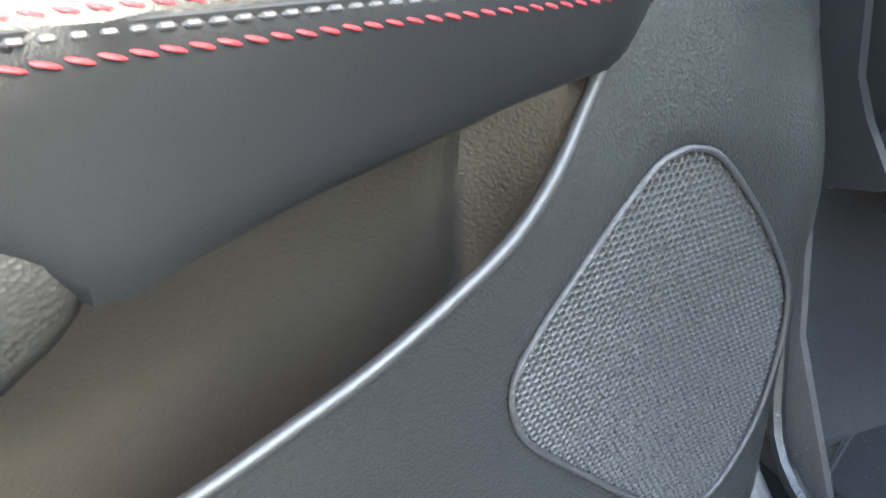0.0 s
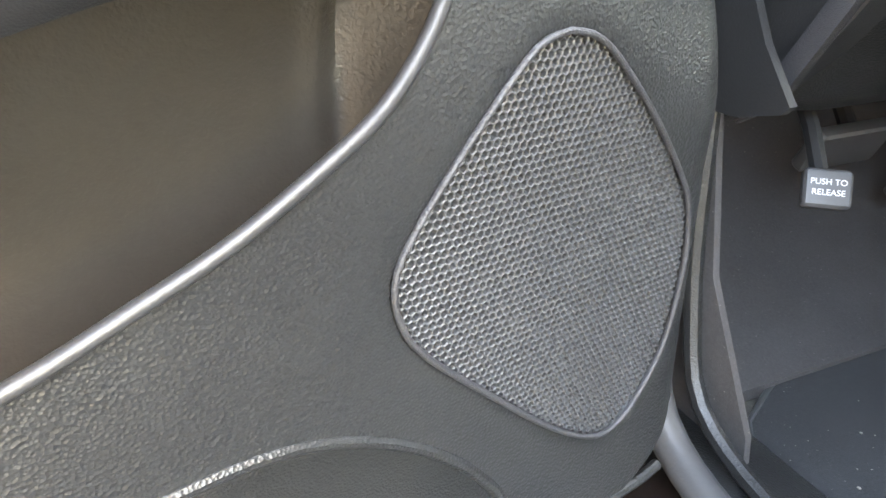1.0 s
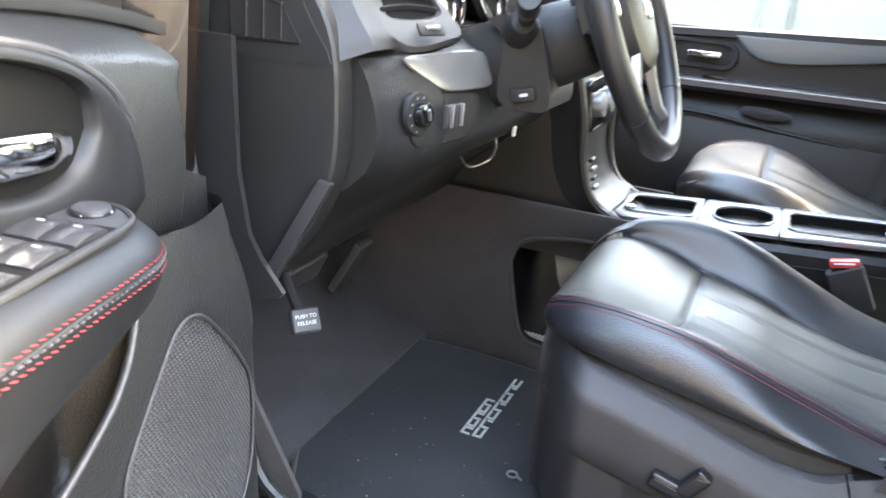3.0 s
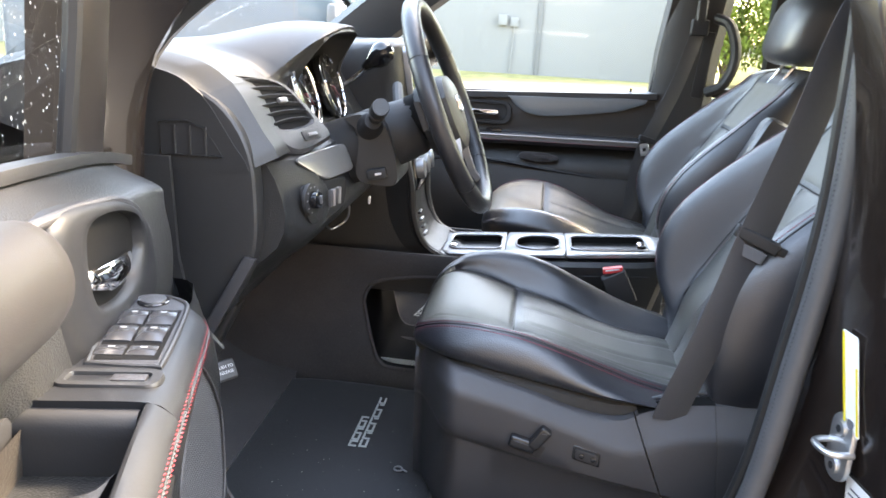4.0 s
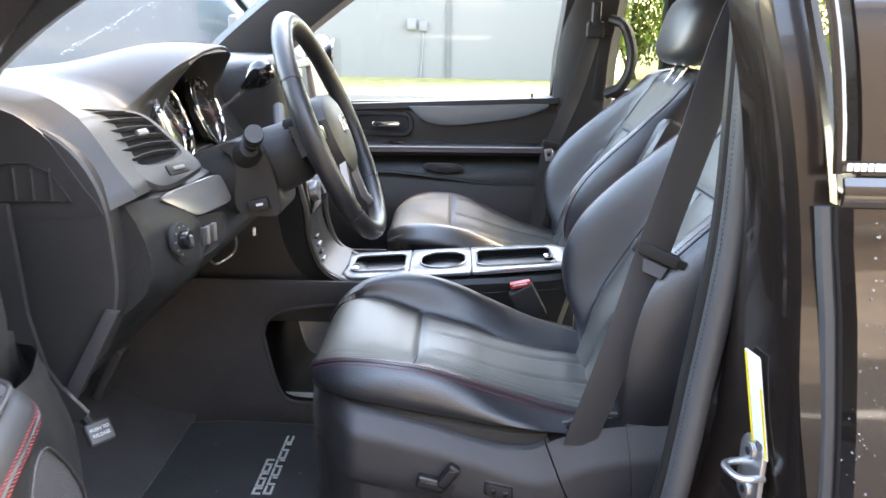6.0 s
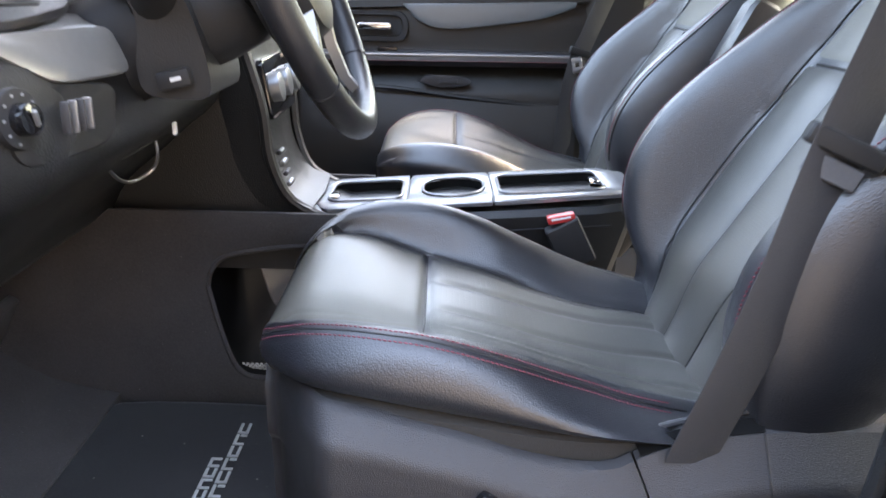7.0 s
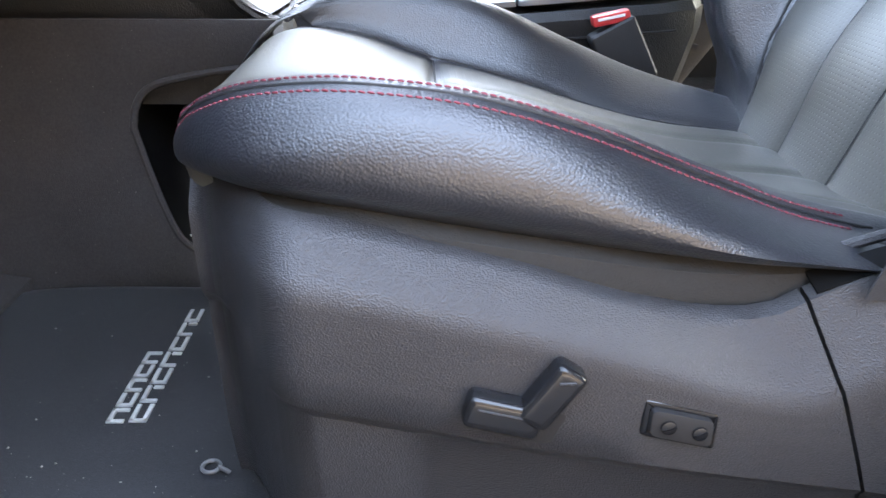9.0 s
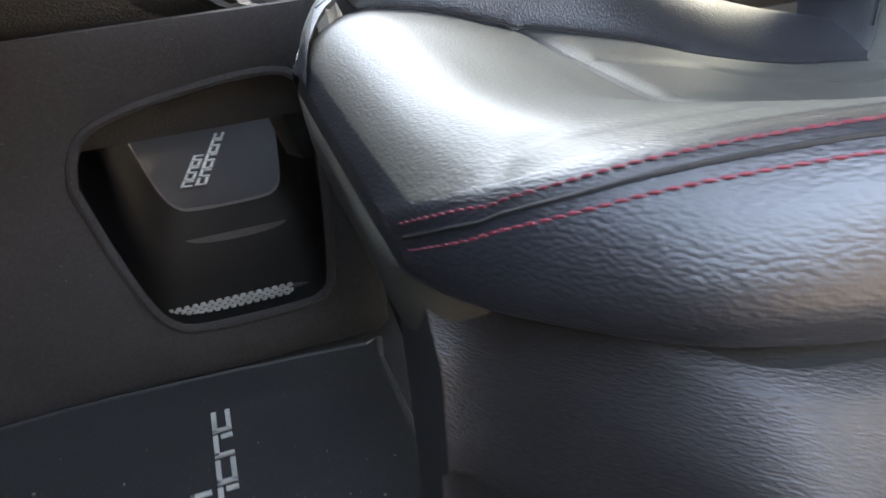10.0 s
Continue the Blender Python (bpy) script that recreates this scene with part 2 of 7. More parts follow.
def sheet(fn, nu, nv, thick=0.0, bm=None):
    """A surface fn(u, v) over the unit square; thick: metres of solid behind it."""
    bm = bm or bmesh.new()
    g = [[bm.verts.new(tuple(fn(i / nu, j / nv))) for j in range(nv + 1)] for i in range(nu + 1)]
    fs = [bm.faces.new((g[i][j], g[i + 1][j], g[i + 1][j + 1], g[i][j + 1])) for i in range(nu) for j in range(nv)]
    if thick:
        bm.normal_update()
        bmesh.ops.solidify(bm, geom=fs, thickness=thick)
    return bm


def tube(path, r, n=10, flat=None, side=None, bm=None, loop=False):
    """A round tube along path, or, with flat=(half width, half thickness) and side (a vector or one for each point), a strap."""
    p = [Vector(q) for q in path]
    rings = []
    prev = None
    for i, q in enumerate(p):
        t = (p[(i + 1) % len(p)] - p[i - 1]) if loop else (p[min(i + 1, len(p) - 1)] - p[max(i - 1, 0)])
        t.normalize()
        if side is not None:
            s = Vector(side[i] if isinstance(side, list) else side)
        else:
            s = prev if prev is not None else (Vector((0, 0, 1)) if abs(t.z) < 0.9 else Vector((1, 0, 0)))
        s = (s - t * s.dot(t)).normalized()
        prev = s
        o = t.cross(s)
        rr = r[i] if isinstance(r, (list, tuple, np.ndarray)) else r
        if flat:
            w, h = flat
            rings.append([q + s * w * a + o * h * b for a, b in ((-1, -0.5), (-0.96, -1), (0.96, -1), (1, -0.5), (1, 0.5), (0.96, 1), (-0.96, 1), (-1, 0.5))])
        else:
            rings.append([q + (s * math.cos(2 * math.pi * k / n) + o * math.sin(2 * math.pi * k / n)) * rr for k in range(n)])
    return loft(rings, bm=bm, loop=loop)


def rbox(size, at=(0, 0, 0), bev=0.004, seg=2, turn=None, bm=None):
    """A box with rounded edges; turn: a rotation matrix or Euler degrees."""
    tmp = bmesh.new()
    bmesh.ops.create_cube(tmp, size=1)
    bmesh.ops.scale(tmp, vec=size, verts=tmp.verts)
    if bev:
        bmesh.ops.bevel(tmp, geom=tmp.edges[:], offset=min(bev, min(size) * 0.49), segments=seg, profile=0.6, affect="EDGES")
    m = Matrix.Translation(at)
    if turn is not None:
        m = m @ (pose(0, 0, 0, *turn) if isinstance(turn, (tuple, list)) else turn.to_4x4())
    bmesh.ops.transform(tmp, matrix=m, verts=tmp.verts)
    return merge(bm, tmp)


def merge(bm, tmp):
    if bm is None:
        return tmp
    me = bpy.data.meshes.new("tmp")
    tmp.to_mesh(me)
    tmp.free()
    bm.from_mesh(me)
    bpy.data.meshes.remove(me)
    return bm


def prism(outline, o, u, v, w, depth, bev=0.0, seg=2, bm=None):
    """An outline of (a, b) pairs in the plane o + a u + b v, drawn out by depth along w, its front edge rounded."""
    tmp = bmesh.new()
    o, u, v, w = Vector(o), Vector(u), Vector(v), Vector(w)
    base = [tmp.verts.new(o + u * a + v * b) for a, b in outline]
    f = tmp.faces.new(base)
    ex = bmesh.ops.extrude_face_region(tmp, geom=[f])
    top = [e for e in ex["geom"] if isinstance(e, bmesh.types.BMVert)]
    bmesh.ops.translate(tmp, vec=w * depth, verts=top)
    if bev:
        ts = set(top)
        edges = [e for e in tmp.edges if e.verts[0] in ts and e.verts[1] in ts]
        bmesh.ops.bevel(tmp, geom=edges, offset=bev, segments=seg, profile=0.6, affect="EDGES")
    bmesh.ops.recalc_face_normals(tmp, faces=tmp.faces[:])
    return merge(bm, tmp)


def ring_plate(outer, inner, o, u, v, w, depth, bm=None):
    """A flat border between two outlines of equal count, drawn out by depth along w."""
    tmp = bmesh.new()
    o, u, v, w = Vector(o), Vector(u), Vector(v), Vector(w)
    at = lambda p, d: o + u * p[0] + v * p[1] + w * d  # noqa: E731
    n = len(outer)
    rows = [[tmp.verts.new(at(p, d)) for p in line] for line, d in ((outer, 0), (outer, depth * 0.7), ([(a[0] * 0.88 + b[0] * 0.12, a[1] * 0.88 + b[1] * 0.12) for a, b in zip(outer, inner)], depth),
            ([(a[0] * 0.12 + b[0] * 0.88, a[1] * 0.12 + b[1] * 0.88) for a, b in zip(outer, inner)], depth), (inner, depth * 0.7), (inner, 0))]
    for a, b in zip(rows, rows[1:] + rows[:1]):
        for i in range(n):
            j = (i + 1) % n
            tmp.faces.new((a[i], a[j], b[j], b[i]))
    bmesh.ops.recalc_face_normals(tmp, faces=tmp.faces[:])
    return merge(bm, tmp)


def rrect(w, h, r, n=5, cx=0.0, cy=0.0):
    pts = []
    for sx, sy, a0 in ((1, 1, 0), (-1, 1, 90), (-1, -1, 180), (1, -1, 270)):
        for k in range(n + 1):
            a = radians(a0 + 90 * k / n)
            pts.append((cx + sx * (w / 2 - r) + r * math.cos(a), cy + sy * (h / 2 - r) + r * math.sin(a)))
    return pts


def disc(c, axis, r, h, n=24, bev=0.0, bm=None):
    """A short cylinder from c along axis."""
    axis = Vector(axis).normalized()
    s = axis.orthogonal().normalized()
    t = axis.cross(s)
    return prism([(r * math.cos(2 * math.pi * k / n), r * math.sin(2 * math.pi * k / n)) for k in range(n)], c, s, t, axis, h, bev, bm=bm)


def ball(c, r, scale=(1, 1, 1), seg=16, bm=None):
    tmp = bmesh.new()
    bmesh.ops.create_uvsphere(tmp, u_segments=seg, v_segments=seg // 2 + 2, radius=r)
    bmesh.ops.scale(tmp, vec=scale, verts=tmp.verts)
    bmesh.ops.translate(tmp, vec=c, verts=tmp.verts)
    return merge(bm, tmp)


def stitches(path, normals, length, gap, r, slant=0.0, bm=None):
    """Single stitches laid along path; slant turns each a little across it."""
    bm = bm or bmesh.new()
    p = np.array([tuple(q) for q in path], float)
    nn = np.array([tuple(q) for q in normals], float)
    s = np.r_[0, np.cumsum(np.linalg.norm(np.diff(p, axis=0), axis=1))]
    d = gap
    while d + length < s[-1]:
        a, b = [Vector([np.interp(d + e, s, p[:, k]) for k in range(3)]) for e in (0, length)]
        nv = Vector([np.interp(d, s, nn[:, k]) for k in range(3)]).normalized()
        t = (b - a).normalized()
        o = nv.cross(t)
        a, b = a + o * slant, b - o * slant
        t = (b - a).normalized()
        o = nv.cross(t).normalized()
        rows = []
        for f, k in ((0, 0.35), (0.25, 1), (0.75, 1), (1, 0.35)):
            c = a.lerp(b, f) + nv * r * (0.5 if 0 < f < 1 else -0.3)
            rows.append([c + (o * math.cos(2 * math.pi * i / 6) + nv * math.sin(2 * math.pi * i / 6)) * r * k for i in range(6)])
        loft(rows, bm=bm)
        d += length + gap
    return bm


def part(name, bm, mat, parent=None, label="", sharp=35, kind=""):
    me = bpy.data.meshes.new(name)
    bmesh.ops.recalc_face_normals(bm, faces=bm.faces[:])
    bm.to_mesh(me)
    bm.free()
    me.shade_smooth()
    me.set_sharp_from_angle(angle=radians(sharp))
    me.materials.append(mat)
    ob = new(name, me)
    if parent:
        ob.parent = parent
    if label or kind:
        tagged(ob, label, kind=kind)
    return ob


def thing(name, label, category, group="", m=None, kind=""):
    ob = tagged(new(name), label, category, group, kind)
    ob.empty_display_size = 0.05
    if m is not None:
        ob.matrix_basis = m
    return ob


X, Y, Z = Vector((1, 0, 0)), Vector((0, 1, 0)), Vector((0, 0, 1))


# ---------- surroundings ----------
ASPHALT = material("asphalt", (0.034, 0.033, 0.032), 0.85, grain=1.0, grain_size=160, vary=0.3, vary_size=1.2)
GRASS = material("dry_grass", (0.115, 0.115, 0.03), 0.95, grain=1.0, grain_size=60, vary=0.4, vary_size=3, second=(0.20, 0.18, 0.07))
CONCRETE = material("kerb_concrete", (0.24, 0.225, 0.19), 0.85, grain=0.6, grain_size=120, vary=0.15)
WALLPAINT = material("wall_panel_paint", (0.172, 0.172, 0.165), 0.8, grain=0.4, grain_size=50, vary=0.05, vary_size=0.8)
JOINT = material("wall_joint", (0.11, 0.11, 0.108), 0.8, vary=0.15)
LEAF = material("leaf", (0.10, 0.17, 0.02), 0.6, vary=0.45, vary_size=1.5, second=(0.24, 0.30, 0.04))
BARK = material("bark", (0.12, 0.09, 0.06), 0.9, grain=1, grain_size=60)
VANPAINT = material("white_van_paint", (0.12, 0.14, 0.155), 0.25, coat=0.8, vary=0.03)

bm = bmesh.new()
sheet(lambda u, v: (-300 + 600 * u, -300 + 600 * v, 0.0), 4, 4, bm=bm)
tagged(part("ground", bm, ASPHALT), "grey asphalt parking lot with worn fine aggregate", "ground", kind="structure")
WY = 18.3
bm = prism([(-60, 13.2), (60, 12.0), (60, 60), (-60, 60)], (0, 0, 0.0), X, Y, Z, 0.12, 0.03)
tagged(part("grass_strip", bm, GRASS), "sunlit dry yellow-green grass strip before the wall", "grass", kind="stuff")
bm = prism([(-60, 13.0), (60, 11.8), (60, 12.0), (-60, 13.2)], (0, 0, 0.0), X, Y, Z, 0.15, 0.02)
tagged(part("kerb", bm, CONCRETE), "pale concrete kerb along the grass", "kerb", kind="structure")


def far_building():
    b = thing("far_building", "pale grey panel building with dark vertical joints", "building")
    part("wall", rbox((44, 6, 7.5), (-17.95, WY + 3, 3.75), 0.02), WALLPAINT, b)
    part("roof", rbox((44.3, 6.3, 0.25), (-17.95, WY + 3, 7.6), 0.02), JOINT, b)
    for x in (-20.5, -14.0, -9.2, -4.4, 0.3):
        part("joint", rbox((0.13, 0.06, 7.4), (x, WY - 0.01, 3.72), 0.01), JOINT, b, "dark vertical joint strip")
    e = part("electric_box", rbox((0.22, 0.12, 0.26), (-0.62, WY - 0.06, 1.42), 0.01), WALLPAINT, b, "small grey electric box")
    part("cover", rbox((0.2, 0.08, 0.22), (-0.33, WY - 0.05, 1.38), 0.01), WALLPAINT, e)
    part("conduit", tube([(-0.33, WY - 0.03, 1.3), (-0.34, WY - 0.03, 0.9), (-0.38, WY - 0.03, 0.15)], 0.02), WALLPAINT, e)
    return b


far_building()
BROWN = material("tan_masonry", (0.085, 0.066, 0.052), 0.85, grain=0.6, grain_size=30, vary=0.2, vary_size=0.5)
nb = thing("near_building", "low tan masonry building with dark bays across the lot", "building")
part("wall", rbox((60, 5, 8.0), (4, -15.5, 4.0), 0.05), BROWN, nb)
part("roof", rbox((60.4, 5.4, 0.3), (4, -15.5, 8.15), 0.05), BROWN, nb)
BAY = material("dark_bay", (0.03, 0.028, 0.026), 0.3, vary=0.2)
for k in range(12):
    part("bay", rbox((3.2, 0.2, 0.55), (-22 + 4.6 * k, -12.95, 2.5), 0.03), BAY, nb, "dark window bay")
    part("bay", rbox((2.2, 0.2, 0.35), (-21 + 4.6 * k, -12.95, 1.1), 0.03), BAY, nb, "dark low opening")
SAND = material("sandy_gravel", (0.12, 0.10, 0.078), 0.95, grain=1.0, grain_size=40, vary=0.45, vary_size=1.3, second=(0.26, 0.22, 0.17))
bm = bmesh.new()
sheet(lambda u, v: (-40 + 80 * u, -13 + 8.7 * v + (0.12 * math.sin(1.9 * (-40 + 80 * u)) + 0.08 * math.sin(5.3 * u * 80)) * (v == 1), 0.010 + 0.05 * (1 - v)), 160, 8, bm=bm)
tagged(part("gravel_lot", bm, SAND), "sunlit sandy gravel beyond the asphalt", "gravel", kind="stuff")
LINE = material("worn_line_paint", (0.55, 0.54, 0.5), 0.8, vary=0.3, vary_size=8)
tagged(part("lane_line", rbox((40, 0.10, 0.006), (3, -3.26, 0.004), 0.001), LINE), "worn white lane line on the asphalt", "road marking", kind="structure")


def hedge_tree(name, at, height, spread, seed, n=3200):
    rnd = random.Random(seed)
    t = thing(name, "sunlit green leafy shrub with uneven crown", "shrub", "shrubs behind the lot", pose(*at))
    bm = bmesh.new()
    tips = []
    for k in range(9):
        a = rnd.uniform(0, 6.28)
        r = spread * rnd.uniform(0.2, 0.75)
        h = height * rnd.uniform(0.45, 0.85)
        base = Vector((rnd.uniform(-0.15, 0.15), rnd.uniform(-0.15, 0.15), 0))
        mid = Vector((r * 0.4 * math.cos(a), r * 0.4 * math.sin(a), h * 0.55))
        tip = Vector((r * math.cos(a), r * math.sin(a), h))
        tube(spl([base, mid, tip], 8), list(np.linspace(0.05, 0.012, 8)), 6, bm=bm)
        tips += [base.lerp(mid, 0.7), mid, mid.lerp(tip, 0.5), tip]
    part("trunk", bm, BARK, t)
    verts, faces = [], []
    for k in range(n):
        c = rnd.choice(tips)
        d = Vector((rnd.gauss(0, 1), rnd.gauss(0, 1), rnd.gauss(0, 0.8)))
        p = c + d * spread * 0.17
        if p.z < 0.05:
            p.z = rnd.uniform(0.05, 0.5)
        q = Euler((rnd.uniform(0, 6), rnd.uniform(0, 6), rnd.uniform(0, 6))).to_matrix()
        s = rnd.uniform(0.05, 0.10)
        i = len(verts)
        for a, b, c2 in ((-1, 0, 0), (0, -0.45, 0.12), (1, 0, 0), (0, 0.45, 0.12)):
            verts.append(p + q @ Vector((a * s, b * s, c2 * s)))
        faces.append((i, i + 1, i + 2, i + 3))
    me = bpy.data.meshes.new("crown")
    me.from_pydata([tuple(v) for v in verts], [], faces)
    me.materials.append(LEAF)
    ob = new("crown", me)
    ob.parent = t
    return t


for k, (x, y, h, s) in enumerate(((5.6, 17.2, 3.6, 1.5), (7.4, 17.6, 4.2, 1.9), (9.6, 17.0, 3.9, 1.8), (6.6, 20.0, 5.2, 2.4), (9.8, 20.5, 5.5, 2.6), (12.5, 18.5, 4.6, 2.4), (5.2, 19.6, 4.4, 1.6))):
    hedge_tree("shrub", (x, y, 0.1), h, s, k + 3)
part_fence = thing("utility_pole", "weathered grey-brown timber utility pole", "pole", m=pose(6.9, 16.0, 0.0))
part("post", tube([(0, 0, 0), (0, 0, 3), (0.02, 0, 7)], [0.12, 0.11, 0.09], 12), BARK, part_fence)


def cargo_van(m):
    """A tall white delivery van seen side on, its nose to +x."""
    v = thing("cargo_van", "white tall delivery van parked across the lot", "van", m=m)
    side = [(-4.6, 0.45), (-4.6, 2.3), (-4.45, 2.6), (-1.6, 2.62), (-1.15, 2.48), (-0.5, 1.72), (0.09, 1.04), (0.26, 0.98), (0.36, 0.82), (0.38, 0.5), (0.3, 0.4)]
    part("body", prism(side, (0, 1.0, 0), X, Z, -Y, 2.0, 0.12, 4), VANPAINT, v)
    dg = material("van_glass", (0.10, 0.14, 0.16), 0.05, coat=1.0, vary=0.05)
    part("side_window", prism([(-0.745, 1.24), (-0.76, 1.48), (-0.71, 1.57), (-0.48, 1.56), (-0.30, 1.40), (-0.04, 1.10), (-0.25, 1.12)], (0, -0.985, 0), X, Z, -Y, 0.02, 0.004), dg, v, "dark side window")
    ws = [Vector((-1.05, 0, 2.38)), Vector((0.03, 0, 1.12))]
    part("windscreen", sheet(lambda a, b: ws[0].lerp(ws[1], b) + Vector((0.03, (a - 0.5) * 1.6, 0.03)), 4, 4, 0.02), dg, v, "sloping windscreen")
    mr = part("mirror", rbox((0.13, 0.20, 0.24), (-0.28, -1.14, 1.28), 0.05, 3), material("mirror_shell", (0.2, 0.2, 0.2), 0.4), v)
    part("mirror_arm", rbox((0.06, 0.16, 0.06), (-0.24, -1.02, 1.18), 0.01), DARK, mr)
    for x in (-1.0, -0.72):
        part("door_handle", rbox((0.10, 0.04, 0.05), (x, -1.01, 1.07), 0.015), DARK, v)
    part("door_seam", rbox((0.012, 0.012, 1.9), (-0.80, -0.995, 1.45), 0.003), JOINT, v)
    for x in (-3.6, -0.35):
        for y in (-0.95, 0.95):
            w = part("wheel", tube([(x + 0.3 * math.cos(a), y, 0.36 + 0.3 * math.sin(a)) for a in np.linspace(0, 2 * math.pi, 25)[:-1]], 0.09, 10, loop=True), RUBBER, v)
            part("rim", disc((x, y, 0.36), (0, -1 if y < 0 else 1, 0), 0.24, 0.05, 20, 0.01), STEEL, w)
    return v


cargo_van(pose(-1.79, 8.54, 0.0, 0, 0, 0))


# ---------- van body ----------
body = thing("minivan_body", "dark brown minivan body shell with black interior trim", "minivan")

part("floor_pan", rbox((3.2, 1.62, 0.06), (1.15, 0, 0.395), 0.01), CARPET, body, "black loop carpet floor")
part("underbody", rbox((4.4, 1.7, 0.12), (0.9, 0, 0.30), 0.03), DARK, body)
# footwell: floor rises forward to the firewall
part("firewall", sheet(lambda u, v: spl([(-0.16, 0, 0.43), (-0.30, 0, 0.47), (-0.46, 0, 0.62), (-0.5, 0, 0.85), (-0.48, 0, 1.1)], 16)[min(15, int(u * 15 + 0.5))] + np.array([0, -0.78 + 1.56 * v, 0.0]), 15, 6, 0.02), CARPET, body)
part("kick_panel", prism([(-0.5, 0.44), (-0.05, 0.44), (-0.06, 0.5), (-0.13, 0.62), (-0.17, 0.80), (-0.5, 0.80)], (0, -0.74, 0), X, Z, Y, 0.008, 0.003), CARPET, body)
part("pillar_lower_trim", prism([(-0.20, 0.765), (-0.113, 0.769), (-0.073, 0.782), (-0.067, 0.789), (-0.098, 0.824), (-0.114, 0.85), (-0.128, 0.92), (-0.135, 1.06), (-0.20, 1.06)], (0, -0.772, 0), X, Z, Y, 0.008, 0.002), TRIM_SOFT, body, "grained lower pillar trim")
part("kick_panel", prism([(-0.5, 0.44), (0.0, 0.44), (-0.1, 0.7), (-0.15, 0.9), (-0.5, 0.9)], (0, 0.74, 0), X, Z, -Y, 0.03, 0.01), TRIM, body)
# sill between the pillars
part("sill", loft([[(x, y, z) for y, z in ((-0.70, 0.42), (-0.72, 0.462), (-0.76, 0.470), (-0.80, 0.468), (-0.83, 0.455), (-0.90, 0.43), (-0.95, 0.36), (-0.95, 0.24), (-0.70, 0.24))] for x in np.linspace(-0.45, 3.0, 14)]), JAMB, body, "painted door sill")
part("far_sill", rbox((3.4, 0.24, 0.26), (1.2, 0.85, 0.36), 0.03), TRIM, body)
part("sill_plate", loft([[(x, y, z) for y, z in ((-0.685, 0.445), (-0.69, 0.462), (-0.72, 0.474), (-0.775, 0.478), (-0.79, 0.466), (-0.75, 0.45))] for x in np.linspace(-0.2, 0.62, 14)]), TRIM, body, "black plastic scuff plate")
SEAL = [(0.690, -0.775, 1.50), (0.699, -0.79, 1.352), (0.703, -0.80, 1.204), (0.705, -0.80, 1.044), (0.690, -0.80, 0.871), (0.668, -0.80, 0.683), (0.630, -0.80, 0.575), (0.55, -0.80, 0.505), (0.40, -0.80, 0.485), (0.1, -0.80, 0.482),
        (-0.08, -0.79, 0.50), (-0.135, -0.785, 0.60), (-0.16, -0.785, 0.80), (-0.195, -0.785, 1.02), (-0.19, -0.775, 1.16), (-0.15, -0.765, 1.255), (-0.05, -0.75, 1.335), (0.10, -0.73, 1.44), (0.30, -0.71, 1.55), (0.50, -0.70, 1.60), (0.63, -0.72, 1.585)]
sp = spl(SEAL + SEAL[:1], 150)[:-1]
part("weatherstrip", tube([Vector(p) + Vector((0, -0.012, 0)) for p in sp], 0.0155, 12, loop=True), RUBBER, body, "ribbed black rubber door seal")
part("seal_lip", tube([Vector(p) + Vector((0, 0.022, 0)) + (Vector((0.2, 0, 1.0)) - Vector(p)).normalized() * 0.008 for p in sp], 0.008, 8, loop=True), TRIM, body)
sg = bmesh.new()
stitches([Vector(p) + Vector((0, -0.018, 0)) + (Vector((0.2, -0.8, 1.0)) - Vector(p)).normalized() * 0.0145 for p in sp[:48]], [(-0.5, -0.8, 0)] * 48, 0.003, 0.003, 0.0006, bm=sg)
part("seal_clips", sg, DARK, body, kind="stuff")
# A pillar, driver side: inner trim and outer painted frame
AIN = [(-0.185, -0.755, 0.98), (-0.185, -0.755, 1.10), (-0.165, -0.745, 1.19), (-0.10, -0.735, 1.262), (0.02, -0.722, 1.345), (0.2, -0.70, 1.465), (0.42, -0.68, 1.585)]
ap = spl(AIN, 30)
part("pillar_trim", loft([[Vector(p) + Vector(d) for d in ((-0.035, 0.035, 0.0), (0.0, 0.012, -0.012), (0.006, -0.012, -0.012), (-0.012, -0.035, 0.004), (-0.045, -0.03, 0.03), (-0.055, 0.02, 0.03))] for p in ap]), TRIM, body, "black A pillar trim")
AOUT = [(-0.25, -0.845, 0.45), (-0.235, -0.85, 0.8), (-0.22, -0.85, 1.02), (-0.215, -0.845, 1.14), (-0.195, -0.835, 1.22), (-0.14, -0.82, 1.30), (-0.05, -0.80, 1.385), (0.08, -0.785, 1.48), (0.3, -0.755, 1.61), (0.55, -0.74, 1.68)]
ao = spl(AOUT, 36)
part("pillar_frame", loft([[Vector(p) + Vector(d) for d in ((0.060, 0.055, -0.02), (0.068, 0.03, -0.02), (0.050, 0.0, 0.0), (0.022, -0.028, 0.015), (0.0, -0.03, 0.028), (-0.016, 0.02, 0.036), (-0.016, 0.085, 0.012))] for p in ao]), JAMB, body, "painted A pillar")
